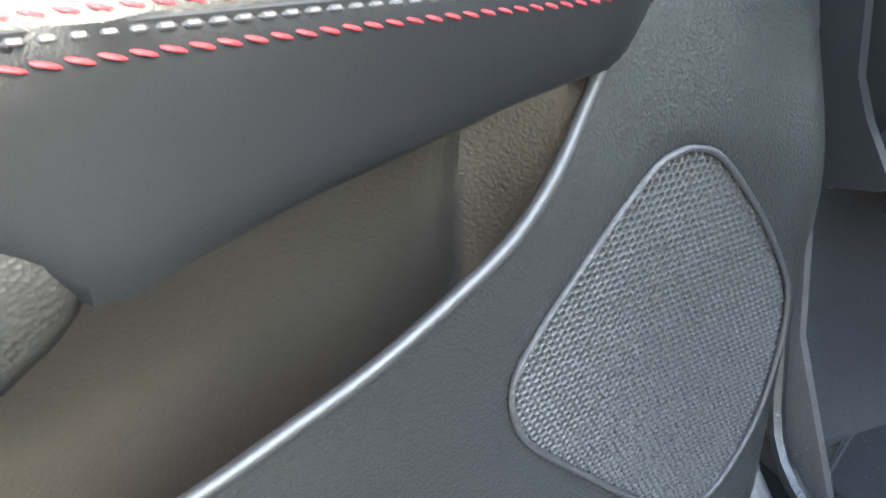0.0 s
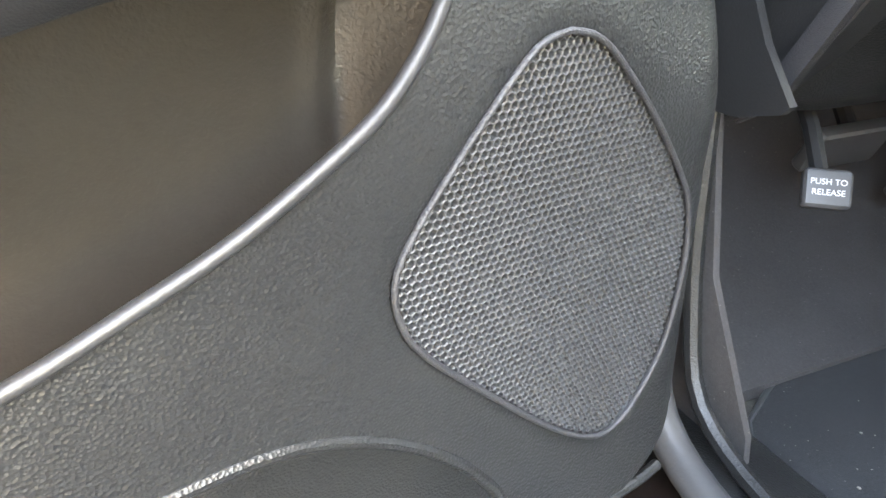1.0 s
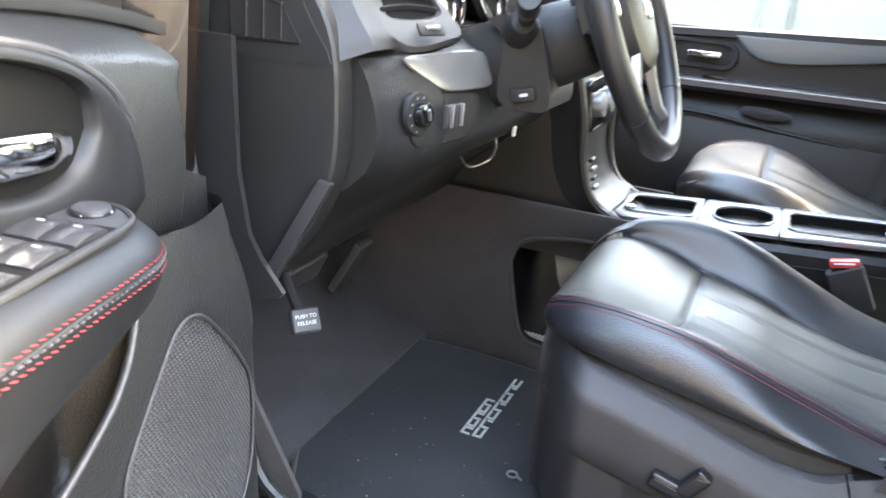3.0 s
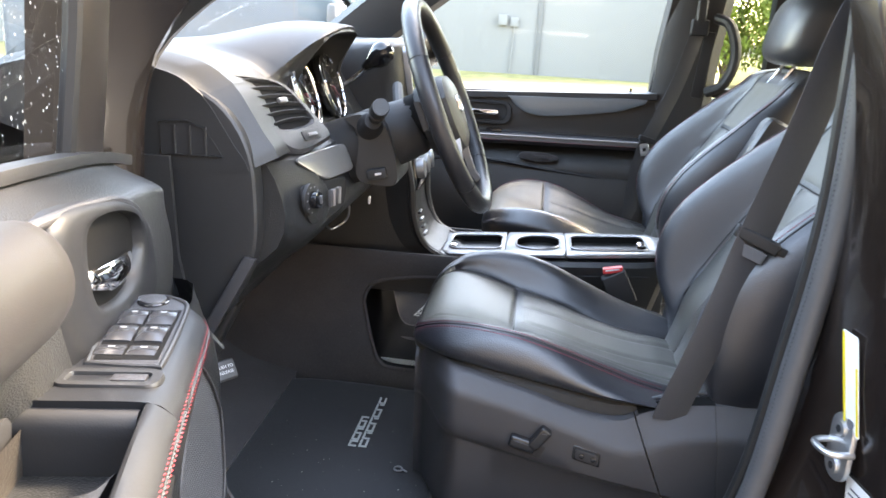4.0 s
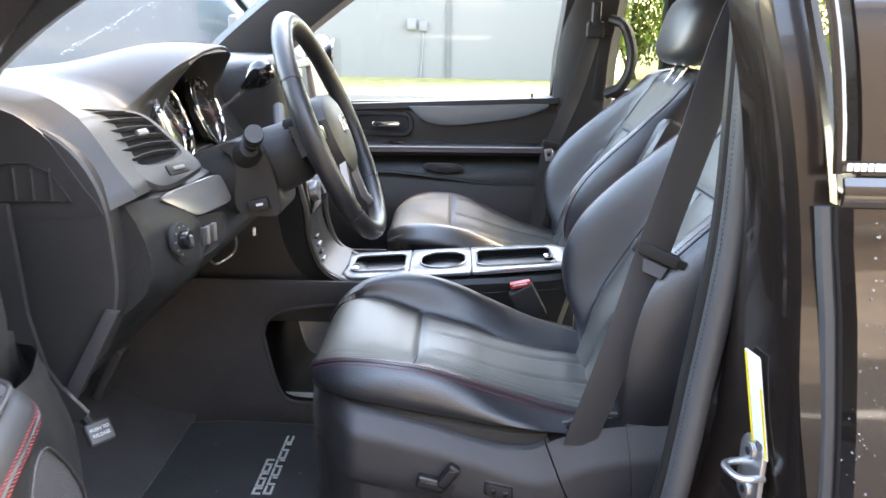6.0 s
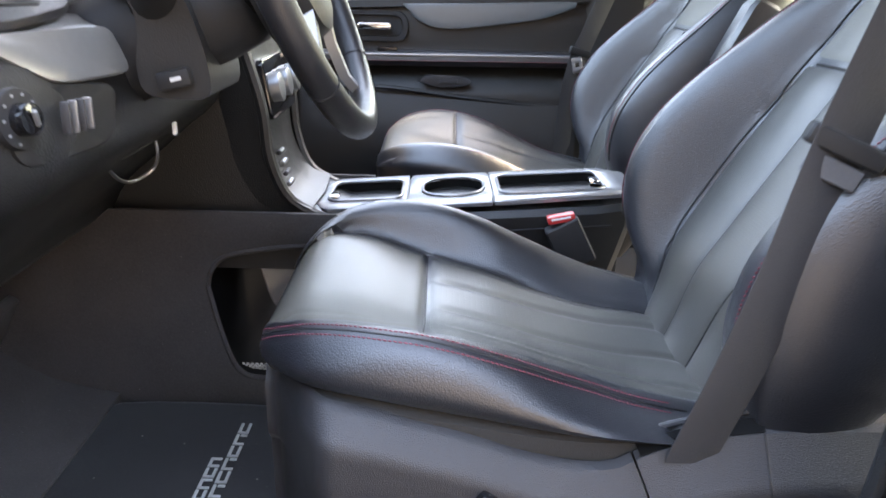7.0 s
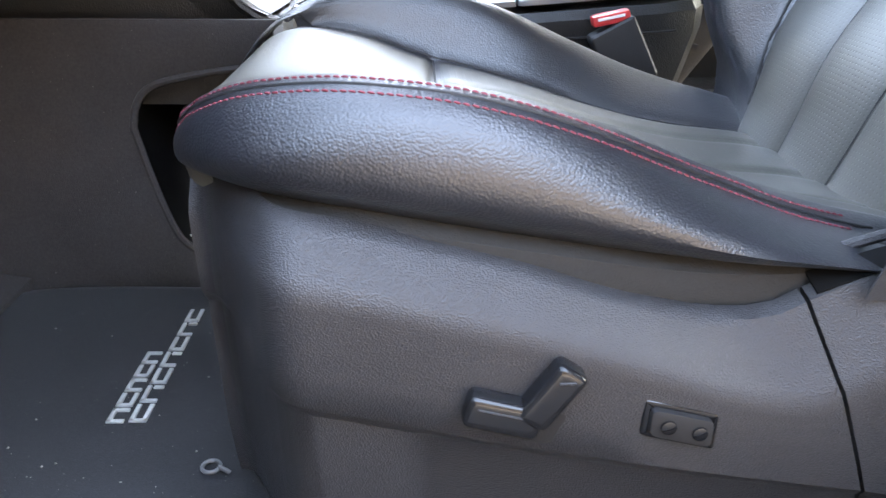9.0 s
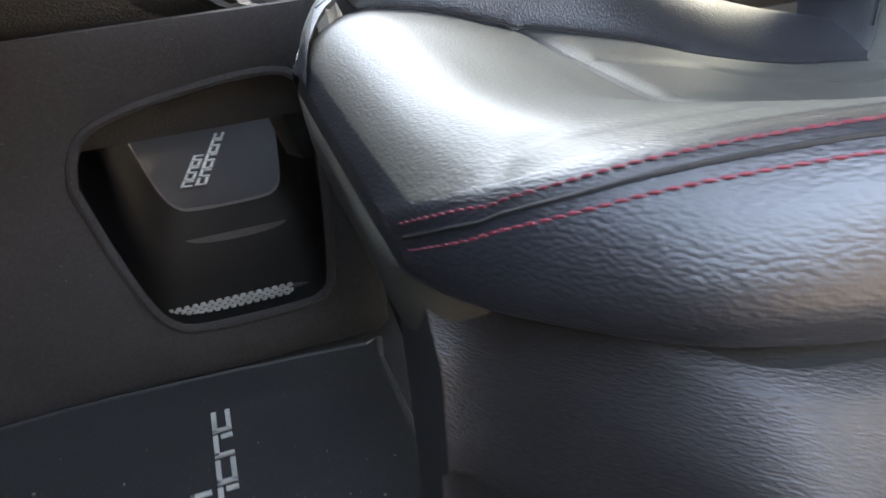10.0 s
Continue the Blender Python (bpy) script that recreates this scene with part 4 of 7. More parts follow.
def front_seat(label, m, outboard, driver):
    """Outboard is -1 when the door side lies towards -y."""
    seat = thing("front_seat", label, "car seat", "front seats", m)
    fl = lambda p: Vector((p[0], -outboard * p[1], p[2]))  # noqa: E731
    xs = [0.172, 0.1735, 0.176, 0.179, 0.183, 0.188, 0.194, 0.201, 0.209, 0.218, 0.228, 0.24] + list(np.linspace(0.252, 0.325, 11)) + [0.330, 0.334, 0.337, 0.339, 0.341, 0.344, 0.348, 0.354] + list(np.linspace(0.362, 0.70, 36))
    cu = part("cushion", loft([[fl(p) for p in cushion_ring(x)] for x in xs]), LEATHER, seat, "black leather cushion with red double stitching")
    # sewn lines of the cushion
    seam = lambda pts, r=0.0016: tube([fl(p) for p in pts], r, 6)  # noqa: E731
    part("panel_seam", seam([(x, C_IN(x), cushion_z(x, C_IN(x))) for x in np.linspace(0.195, 0.64, 46)], 0.0008), DARK, cu)
    part("cross_seam", seam([(0.339, y, cushion_z(0.339, y)) for y in np.linspace(-0.20, 0.159, 40)], 0.0009), DARK, cu)
    for k, w in ((0.0, 1), (0.0115, 1)):
        xr = np.linspace(0.1735, 0.585, 130)
        line = [fl((x, -C_ROW(x) + k * w, cushion_z(x, -C_ROW(x) + k * w))) for x in xr]
        part("red_stitching", stitches(line, [(0, outboard * (0.75 if k == 0 else 0.25), 0.8)] * 130, 0.0042, 0.0005, 0.00065, 0.0003), DARKTHREAD, cu, "red thread stitches")
    part("edge_seam", seam([(x, -C_ROW(x) + 0.0055, cushion_z(x, -C_ROW(x) + 0.0055)) for x in np.linspace(0.174, 0.60, 80)], 0.0010), DARK, cu)
    line = [fl((x, C_HALF(x) - 0.03, cushion_z(x, C_HALF(x) - 0.03))) for x in np.linspace(0.35, 0.6, 60)]
    part("red_stitching", stitches(line, [(0, 0, 1)] * 60, 0.003, 0.002, 0.0008, 0.0006), DARKTHREAD, cu, "red thread stitches")
    nose = curve1([0, 0.10, 0.13, 0.155, 0.18, 0.205, 0.22], [0.1690, 0.1700, 0.1730, 0.1800, 0.1920, 0.2100, 0.226])
    part("front_valance", sheet(lambda u, v: fl((nose(abs(-0.15 + 0.34 * u)) + 0.014 + 0.05 * v, -0.15 + 0.34 * u, 0.70 - 0.25 * v)), 16, 8, 0.01), DARKCLOTH, seat, "black front skirt")
    roll_at = lambda y, v: fl((nose(abs(y)) + 0.016 * (1 - v * 6) ** 2 * (v < 1 / 6) + 0.020 * v ** 2, y, C_TOP(nose(abs(y)) + 0.004) - 0.004 - (0.085 - 0.062 * smooth(-0.10, -0.16, y)) * v))  # noqa: E731
    part("nose_roll", sheet(lambda u, v: roll_at(-0.168 + 0.305 * u, v), 34, 18), CENTRE, seat, "grey leather front roll")
    part("nose_side", sheet(lambda u, v: roll_at(0.1375 + 0.0645 * u, v), 10, 18), LEATHER, seat, "black leather front corner")
    part("front_panel", sheet(lambda u, v: (lambda x: (lambda y: fl((x, y, cushion_z(x, y) - 0.0008 + 0.0022 * min(1, 7 * v + 0.3, 24 - 24 * v, 12 * u, 12 - 12 * u))))(-C_ROW(x) + 0.017 + (C_IN(x) + C_ROW(x) - 0.019) * u))(0.1765 + 0.1605 * v), 60, 40), CENTRE, cu, "grey leather front panel")
    # suspension skirt under the leather, and the side shield
    part("skirt", loft([[fl(p) for p in ((x, -C_HALF(x) + 0.036, C_LOW(x) + 0.006), (x, -C_HALF(x) + 0.018, C_LOW(x) - 0.006), (x, -C_HALF(x) + 0.018, C_LOW(x) - 0.022), (x, -C_HALF(x) + 0.03, C_LOW(x) - 0.042), (x, -C_HALF(x) + 0.09, C_LOW(x) - 0.04), (x, -C_HALF(x) + 0.09, C_LOW(x) - 0.035))] for x in np.linspace(0.235, 0.68, 20)]), material("skirt_fabric", (0.032, 0.031, 0.030), 0.9, grain=0.8, grain_size=700), seat, "grey fabric skirt")
    if driver:
        seat_shield(seat, fl)
    else:
        part("seat_base", rbox((0.44, 0.46, 0.20), (0.44, 0, 0.56), 0.03), DARK, seat)
    # backrest
    ss = [-0.12, -0.08, -0.05, -0.02, 0, 0.015, 0.03, 0.05, 0.07] + list(np.linspace(0.09, 0.50, 22)) + [0.52, 0.535, 0.545, 0.55]
    bk = part("backrest", loft([[fl(p) for p in back_ring(s, 120)] for s in ss]), LEATHER, seat, "black leather backrest with stitched side bolsters")
    for e in (-1, 1):
        part("bolster_seam", tube([fl(back_point(s, e * (B_HALF(s) * 0.63 + 0.001), 0.0004)) for s in np.linspace(-0.02, 0.5, 34)], 0.0016, 6), DARK, bk)
        part("red_stitching", stitches([fl(back_point(s, e * (B_HALF(s) - 0.028), 0.0)) for s in np.linspace(0.05, 0.48, 80)], [BFW] * 80, 0.0032, 0.0015, 0.0009, 0.0008), DARKTHREAD, bk, "red thread stitches")
        part("edge_piping", tube([fl(back_point(s, e * (B_HALF(s) - 0.020), 0.0)) for s in np.linspace(0.04, 0.5, 40)], 0.002, 6), DARK, bk)
    part("cross_seam", tube([fl(back_point(0.335, y, 0.0004)) for y in np.linspace(-0.14, 0.14, 16)], 0.0018, 6), DARK, bk)
    part("back_insert", sheet(lambda u, v: fl(back_point(-0.08 + 0.41 * v, (2 * u - 1) * (B_HALF(-0.08 + 0.41 * v) * 0.625), 0.0018 - 0.0040 * (abs(2 * u - 1) > 0.97 or v in (0, 1)) + 0.0064 * abs(math.sin(3 * math.pi * u)) ** 0.6)), 48, 24), PERF, bk, "perforated leather insert")
    part("seat_insert", sheet(lambda u, v: (lambda x: (lambda y: fl((x, y, cushion_z(x, y) - 0.0006 + 0.0034 * min(1, 30 * v, 30 - 30 * v, 14 * u, 14 - 14 * u))))(-C_ROW(x) + 0.026 + (C_IN(x) + C_ROW(x) - 0.029) * u))(0.3415 + 0.33 * v), 70, 44), PERF, cu, "perforated leather insert")
    part("upper_panel", sheet(lambda u, v: fl(back_point(0.339 + 0.155 * v, (2 * u - 1) * (B_HALF(0.339 + 0.155 * v) * 0.625), 0.0016 - 0.0036 * (abs(2 * u - 1) > 0.97 or v in (0, 1)))), 40, 14), CENTRE, bk, "grey leather upper panel")
    for y in (-0.2, 0.2):
        part("flute_seam", tube([fl(back_point(s, y * B_HALF(s), 0.0022)) for s in np.linspace(-0.08, 0.33, 26)], 0.0010, 6), DARK, bk)
    return seat


SWITCHBLACK = material("switch_gloss", (0.012, 0.012, 0.013), 0.2, vary=0.05)


def seat_shield(seat, fl):
    """Moulded side cover with power switches, in two pieces, open shelf rearward."""
    top = curve1([0.165, 0.20, 0.253, 0.341, 0.383, 0.43, 0.485, 0.515, 0.535, 0.57, 0.66, 0.76], [0.728, 0.742, 0.738, 0.719, 0.708, 0.692, 0.679, 0.681, 0.690, 0.704, 0.722, 0.726])
    crease = curve1([0.165, 0.226, 0.375, 0.478, 0.60, 0.76], [0.64, 0.632, 0.599, 0.572, 0.55, 0.54])
    front = lambda x: 0.115 * (1 - smooth(0.182, 0.268, x)) ** 1.5  # noqa: E731

    def ring(x):
        t, c, f = top(x), crease(x), front(x)
        y0, w = -0.235 + f, 0.026 + 0.018 * smooth(0.42, 0.54, x)
        pts = [(y0 + 0.02, t - 0.012), (y0 + 0.008, t), (y0 - 0.001, t - 0.004), (y0 - 0.004, t - 0.25 * w), (y0 - 0.0185, t - w), (y0 - 0.0222, t - w - 0.006), (y0 - 0.0225, t - w - 0.016), (y0 - 0.0205, c + 0.03), (y0 - 0.018, c + 0.006), (y0 - 0.013, c), (y0 - 0.006, c - 0.008), (y0 + 0.004, 0.52), (y0 + 0.02, 0.46), (y0 + 0.04, 0.46), (y0 + 0.04, t - 0.02)]
        return [fl((x, y, z)) for y, z in pts]

    lean = lambda pts, k: [Vector((p.x + k * (0.69 - p.z) * 0.42, p.y, p.z)) for p in pts]  # noqa: E731
    xs = [0.178, 0.182, 0.188, 0.196, 0.206, 0.218, 0.230] + list(np.linspace(0.24, 0.31, 12)) + list(np.linspace(0.33, 0.5335, 14))
    sh = part("side_shield", loft([lean(ring(x), smooth(0.35, 0.5335, x)) for x in xs]), SHIELD, seat, "dark grey moulded plastic side cover")
    part("rear_shield", loft([lean(ring(x), 1 - smooth(0.536, 0.72, x)) for x in list(np.linspace(0.536, 0.77, 14))]), SHIELD, seat, "dark grey moulded rear cover")
    part("cover_joint", tube([q + fl((0, -0.0004, 0)) for q in lean(ring(0.655), 1 - smooth(0.536, 0.72, 0.655))[1:11]], 0.0011, 6), DARK, seat)
    # flat near-black strip on the ridge, drawn for the shade in the gap
    part("belt_slot", tube([fl((x, -0.2285, top(x) + 0.0012)) for x in np.linspace(0.540, 0.652, 10)], 0, flat=(0.0075, 0.001), side=fl((0, 0.85, 0.5))), HOLE, seat, "belt slot drawn as a strip of shade")
    part("slot_rail", tube([fl((x, -0.212, top(x) + 0.006)) for x in np.linspace(0.530, 0.655, 10)], 0.0035, 8), SHIELD, seat)
    # power adjuster: seat bottom bar and recliner lever
    y = -0.2545
    def plate(pts, d, mat, name, par, bev=0.003):
        return part(name, prism([(a, b) for a, b in pts], fl((0, y, 0)), X, Z, fl((0, -1, 0)), d, bev, 3), mat, par)
    well = [(0.345, 0.648), (0.348, 0.624), (0.356, 0.617), (0.392, 0.606), (0.398, 0.608), (0.405, 0.622), (0.424, 0.652), (0.422, 0.661), (0.408, 0.663), (0.400, 0.660), (0.384, 0.640), (0.378, 0.638), (0.353, 0.652)]
    w = plate(well, 0.0012, DARK, "switch_bezel", sh)
    a = part("seat_switch", rbox((0.043, 0.015, 0.0205), fl((0.3685, y - 0.006, 0.6325)), 0.0055, 4, turn=(0, 14.5, 0)), SWITCHBLACK, w, "gloss black seat adjuster")
    # thin grey bars on both switches imitate dull highlights
    part("highlight_line", rbox((0.030, 0.0012, 0.0013), fl((0.3685, y - 0.0137, 0.6365)), 0.0005, 1, turn=(0, 14.5, 0)), SHIELD, a, "thin grey line for a dull highlight")
    b = part("recline_switch", rbox((0.041, 0.016, 0.0195), fl((0.3935, y - 0.007, 0.6455)), 0.0055, 4, turn=(0, -56, 0)), SWITCHBLACK, w, "gloss black recliner switch")
    part("highlight_line", rbox((0.009, 0.0012, 0.0016), fl((0.4005, y - 0.0152, 0.6570)), 0.0005, 1), SHIELD, b, "thin grey line for a dull highlight")
    l = plate([(p[0], p[1] - 0.25 * (p[0] - 0.468)) for p in rrect(0.044, 0.026, 0.003, 3, 0.468, 0.620)], 0.003, GLOSS, "lumbar_bezel", sh)
    part("lumbar_switch", prism([(p[0], p[1] - 0.25 * (p[0] - 0.468)) for p in rrect(0.036, 0.018, 0.004, 3, 0.468, 0.620)], fl((0, y - 0.003, 0)), X, Z, fl((0, -1, 0)), 0.004, 0.002), DARK, l)
    for x, mt in ((0.460, GLOSS), (0.478, GLOSS)):
        part("dimple", disc(fl((x, y - 0.0065, 0.620 - 0.25 * (x - 0.468))), fl((0, -1, 0)), 0.0045, 0.0022, 16, 0.001), mt, l)


driver = front_seat("driver seat in black leather with grey centre and red stitching", pose(0, -0.405, 0), -1, True)
passenger = front_seat("passenger seat in black leather with grey centre beside the console", pose(0.055, 0.405, 0.0), 1, False)
hr = part("headrest", ball((0.985, 0, 1.285), 0.1, (0.80, 1.28, 0.92), 20), LEATHER, passenger, "padded black leather headrest")
for v in hr.data.vertices:
    d = v.co - Vector((0.985, 0, 1.285))
    for k, (h, e) in enumerate(((0.08, 0.60), (0.128, 0.55), (0.092, 0.62))):
        t = d[k] / h
        d[k] = h * math.copysign(abs(t) ** e, t) if abs(t) > 1e-6 else 0.0
    d.x += 0.25 * d.z
    v.co = Vector((0.96, 0, 1.285)) + d
for y in (-0.045, 0.045):
    part("headrest_post", tube([(0.90, y, 1.14), (0.935, y, 1.20), (0.95, y, 1.24)], 0.006, 8), CHROME, passenger, "chrome headrest post")
arm = part("armrest", loft([[Vector((0.79, -0.29, 0.955)) + Vector((0.42, 0, 0.91)).normalized() * s * 0.135 + Vector((0.91, 0, -0.42)) * a * 0.032 * k + Vector((0, b * 0.026 * k, 0)) for a, b in ((-1, -0.7), (-0.8, -1), (0.8, -1), (1, -0.7), (1, 0.7), (0.8, 1), (-0.8, 1), (-1, 0.7))] for s, k in ((0, 0.5), (0.03, 0.85), (0.1, 1), (0.85, 1), (0.95, 0.85), (1, 0.5))]), LEATHER, passenger, "folded-up leather armrest")
part("armrest_seam", tube([Vector((0.79, -0.317, 0.955)) + Vector((0.42, 0, 0.91)).normalized() * s * 0.135 + Vector((0.91, 0, -0.42)) * 0.018 for s in np.linspace(0.08, 0.92, 10)], 0.0015, 6), DARK, arm)

# ---------- seat belts ----------
sb = thing("seat_belt", "black driver seat belt with latch plate hanging across the seat", "seat belt", "seat belts")
bw = spl([(0.86, -0.735, 1.62), (0.80, -0.71, 1.47), (0.732, -0.685, 1.30), (0.700, -0.662, 1.14), (0.664, -0.650, 0.99), (0.634, -0.660, 0.88), (0.606, -0.660, 0.78), (0.589, -0.652, 0.715), (0.584, -0.648, 0.69)], 50)
part("webbing", tube([Vector(p) for p in bw], 0, flat=(0.0255, 0.0008), side=[(0.97, 0.2, -0.1)] * 50), WEB, sb, "woven black webbing")
lp = part("latch_plate", rbox((0.066, 0.016, 0.018), (0.666, -0.652, 0.984), 0.005, 3, turn=(0, 22, -10)), DARK, sb, "black moulded latch plate")
part("tongue", rbox((0.012, 0.003, 0.012), (0.701, -0.658, 0.970), 0.001, 2, turn=(0, 22, -10)), DARK, lp)
part("stitch_block", rbox((0.046, 0.0035, 0.018), (0.658, -0.653, 0.965), 0.001, 1, turn=(0, 22, -10)), material("belt_stitching", (0.09, 0.09, 0.095), 0.8, grain=1, grain_size=900), sb, "grey box stitching")
pb = thing("seat_belt", "black passenger seat belt hanging from the B pillar", "seat belt", "seat belts")
bw = spl([(0.815, 0.755, 1.30), (0.805, 0.755, 1.24), (0.765, 0.735, 1.10), (0.715, 0.71, 0.98), (0.685, 0.70, 0.90), (0.67, 0.695, 0.78), (0.665, 0.69, 0.66)], 40)
part("webbing", tube([Vector(p) for p in bw], 0, flat=(0.023, 0.0007), side=[(0.95, 0.3, -0.1)] * 40), WEB, pb, "woven black webbing")
ug = part("upper_guide", rbox((0.055, 0.02, 0.05), (0.815, 0.755, 1.28), 0.012, 3), DARK, pb)
part("guide_cover", rbox((0.03, 0.022, 0.075), (0.815, 0.755, 1.325), 0.01, 3), TRIM_SOFT, ug)
lp = part("latch_plate", rbox((0.055, 0.014, 0.018), (0.694, 0.695, 0.94), 0.004, 2, turn=(0, 15, 10)), DARK, pb)
part("tongue", ring_plate(rrect(0.026, 0.038, 0.004), rrect(0.011, 0.011, 0.002), (0.689, 0.69, 0.91), (0.97, 0.1, 0.2), (-0.2, 0, 0.97), (0, -1, 0), 0.003), STEEL, lp, "steel latch tongue")
bc = thing("belt_buckle", "black belt buckle with red release button beside the console", "belt buckle")
part("housing", rbox((0.055, 0.028, 0.075), (0.556, -0.128, 0.722), 0.006, 3, turn=(0, -28, 0)), DARK, bc)
rb = part("release_button", rbox((0.042, 0.019, 0.012), (0.5385, -0.128, 0.763), 0.003, 2, turn=(0, -12, 0)), REDPLASTIC, bc, "red release button")
part("press_mark", rbox((0.030, 0.001, 0.003), (0.5375, -0.1385, 0.7645), 0.0003, 1, turn=(0, -12, 0)), WHITE, rb)
part("stalk", tube([(0.565, -0.13, 0.69), (0.60, -0.135, 0.64), (0.62, -0.14, 0.56)], 0.012, 8), DARK, bc)

# ---------- centre console ----------
CZ = lambda x: 0.762 + 0.075 * (x - 0.165)  # noqa: E731
co = thing("centre_console", "black centre console with silver trimmed trays and cup holder", "console")
plan = [(0.150, 0.0), (0.152, 0.06), (0.165, 0.088), (0.21, 0.098), (0.40, 0.102), (0.60, 0.102), (0.645, 0.090), (0.668, 0.05), (0.672, 0.0)]
plan = plan + [(a, -b) for a, b in plan[-2:0:-1]]
cring = lambda k, dz, g=0.0: [Vector((0.41 + (a - 0.41) * k, b * (k + g), CZ(0.41 + (a - 0.41) * k) + dz)) for a, b in plan]  # noqa: E731
part("body", loft([cring(0.90, -0.16, -0.05), cring(0.96, -0.10), cring(1.0, -0.055, 0.05), cring(1.0, -0.03, 0.06), cring(0.985, -0.02)], caps=True), TRIM, co, "black grained console body")
part("pedestal", loft([[Vector((x, y, z)) for x, y in ((0.20, -0.085), (0.62, -0.085), (0.66, 0), (0.62, 0.085), (0.20, 0.085))] for z in (0.43, 0.5, 0.62)]), TRIM, co)
# silver top with three openings
tm = bmesh.new()
trays = ((0.235, 0.118, 0.120), (0.377, 0.100, 0.118), (0.535, 0.168, 0.120))
edges = [0.152, 0.303, 0.440, 0.668]
for (cx, w, h), x0, x1 in zip(trays, edges, edges[1:]):
    n = 6
    inner = rrect(w, h, 0.046 if w == 0.100 else 0.020, n, cx, 0)
    outer = []
    for a, b in inner:
        dx, dy = (a - cx) / (w / 2), b / (h / 2)
        k = max(abs(dx), abs(dy))
        dx, dy = dx / k, dy / k
        outer.append((cx + dx * ((x1 - cx) if dx > 0 else (cx - x0)), dy * 0.097))
    for line in (outer,):
        for i, (a, b) in enumerate(line):
            lim = 0.097 - 0.045 * smooth(0.62, 0.668, a) - 0.03 * smooth(0.185, 0.152, a)
            line[i] = (a, max(-lim, min(lim, b)))
    ring_plate(outer, inner, (0, 0, CZ(0) - 0.012), Vector((1, 0, 0.075)), Y, Z, 0.008, tm)
tp = part("top_trim", tm, SILVER, co, "satin silver console top")
for cx, w, h in trays:
    part("tray_rim", tube([(cx + a - cx, b, CZ(a) - 0.003) for a, b in rrect(w, h, 0.046 if w == 0.100 else 0.020, 6, cx, 0)], 0.0026, 8, loop=True), SILVER, co, "satin silver rim")
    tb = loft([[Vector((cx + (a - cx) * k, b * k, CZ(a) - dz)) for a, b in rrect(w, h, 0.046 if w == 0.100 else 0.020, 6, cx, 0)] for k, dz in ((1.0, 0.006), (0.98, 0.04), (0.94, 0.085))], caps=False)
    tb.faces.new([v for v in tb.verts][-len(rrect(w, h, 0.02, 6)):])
    # the well's inner shade is put into its colour
    part("tray", tb, HOLE, co, "tray well with its inner shade in the colour")
part("latch", rbox((0.018, 0.03, 0.012), (0.606, -0.02, CZ(0.606) - 0.002), 0.004, 2), CHROME, co, "chrome latch")
part("latch", rbox((0.016, 0.03, 0.010), (0.184, -0.03, CZ(0.184) - 0.004), 0.004, 2), CHROME, co, "chrome latch")
part("side_seam", tube([(x, -0.1085, CZ(x) - 0.050 - 0.02 * smooth(0.5, 0.2, x)) for x in np.linspace(0.24, 0.62, 14)], 0.0015, 6), DARK, co)

# lower console between the footwells: a frame with an opening that shows the far footwell
hole = spl([(-0.002, 0.640), (0.006, 0.668), (0.03, 0.690), (0.10, 0.705), (0.165, 0.710), (0.190, 0.700), (0.199, 0.672), (0.198, 0.60), (0.192, 0.52), (0.184, 0.492), (0.160, 0.482), (0.07, 0.482), (0.042, 0.492), (0.026, 0.52), (0.010, 0.58), (-0.002, 0.640)], 73)[:-1]
outer = []
for a, b in hole:
    dx, dz = a - 0.10, b - 0.59
    k = max(abs(dx) / (0.52 if dx < 0 else 0.14), abs(dz) / (0.17 if dz > 0 else 0.16))
    outer.append((0.10 + dx / k, 0.59 + dz / k))
lc = thing("lower_console", "black lower console panel with open pass-through under the stack", "console")
far_hole = [(0.100 + (a - 0.10) * 0.86, 0.590 + (b - 0.595) * 0.90) for a, b in hole]
for y, s, rim in ((-0.125, -1, hole), (0.115, 1, far_hole)):
    part("side_panel", ring_plate(outer, [tuple(p) for p in rim], (0, y, 0), X, Z, Vector((0, s, 0)), 0.012), CARPET, lc)
# liner walls are coloured near black in place of the shade inside
part("inner_liner", loft([[Vector((a, y, b)) for a, b in rim] for y, rim in ((-0.125, hole), (0.06, hole), (0.115, far_hole))], caps=False), HOLE, lc, "inner liner coloured for the shade inside")
part("opening_lip", tube([(a, -0.134, b) for a, b in hole], 0.0045, 8, loop=True), CARPET, lc)

# ---------- floor mats ----------
net = thing("net_tray", "dark mesh storage tray with pale woven lip", "tray")
part("tray_floor", sheet(lambda u, v: (0.005 + 0.165 * u, -0.10 + 0.15 * v, 0.484 - 0.012 * math.sin(math.pi * v)), 8, 8, 0.003), CARPET, net)
MESH = material("pale_mesh", (0.5, 0.5, 0.46), 0.7, vary=0.3, grain=1, grain_size=500)
ng = bmesh.new()
for r_ in range(4):
    for k in range(17):
        ball((0.028 + 0.0075 * (k + 0.5 * (r_ % 2)), -0.106 - 0.002 * r_ - 0.00009 * k, 0.482 + 0.0042 * r_), 0.0028, (1.15, 0.7, 0.8), 6, ng)
part("woven_lip", ng, MESH, net, "pale woven mesh lip", kind="stuff")
part("far_bar", tube([(0.02, 0.20, 0.452), (0.08, 0.188, 0.452), (0.14, 0.183, 0.452)], 0.007, 8), SHIELD, net, "grey edge bar")


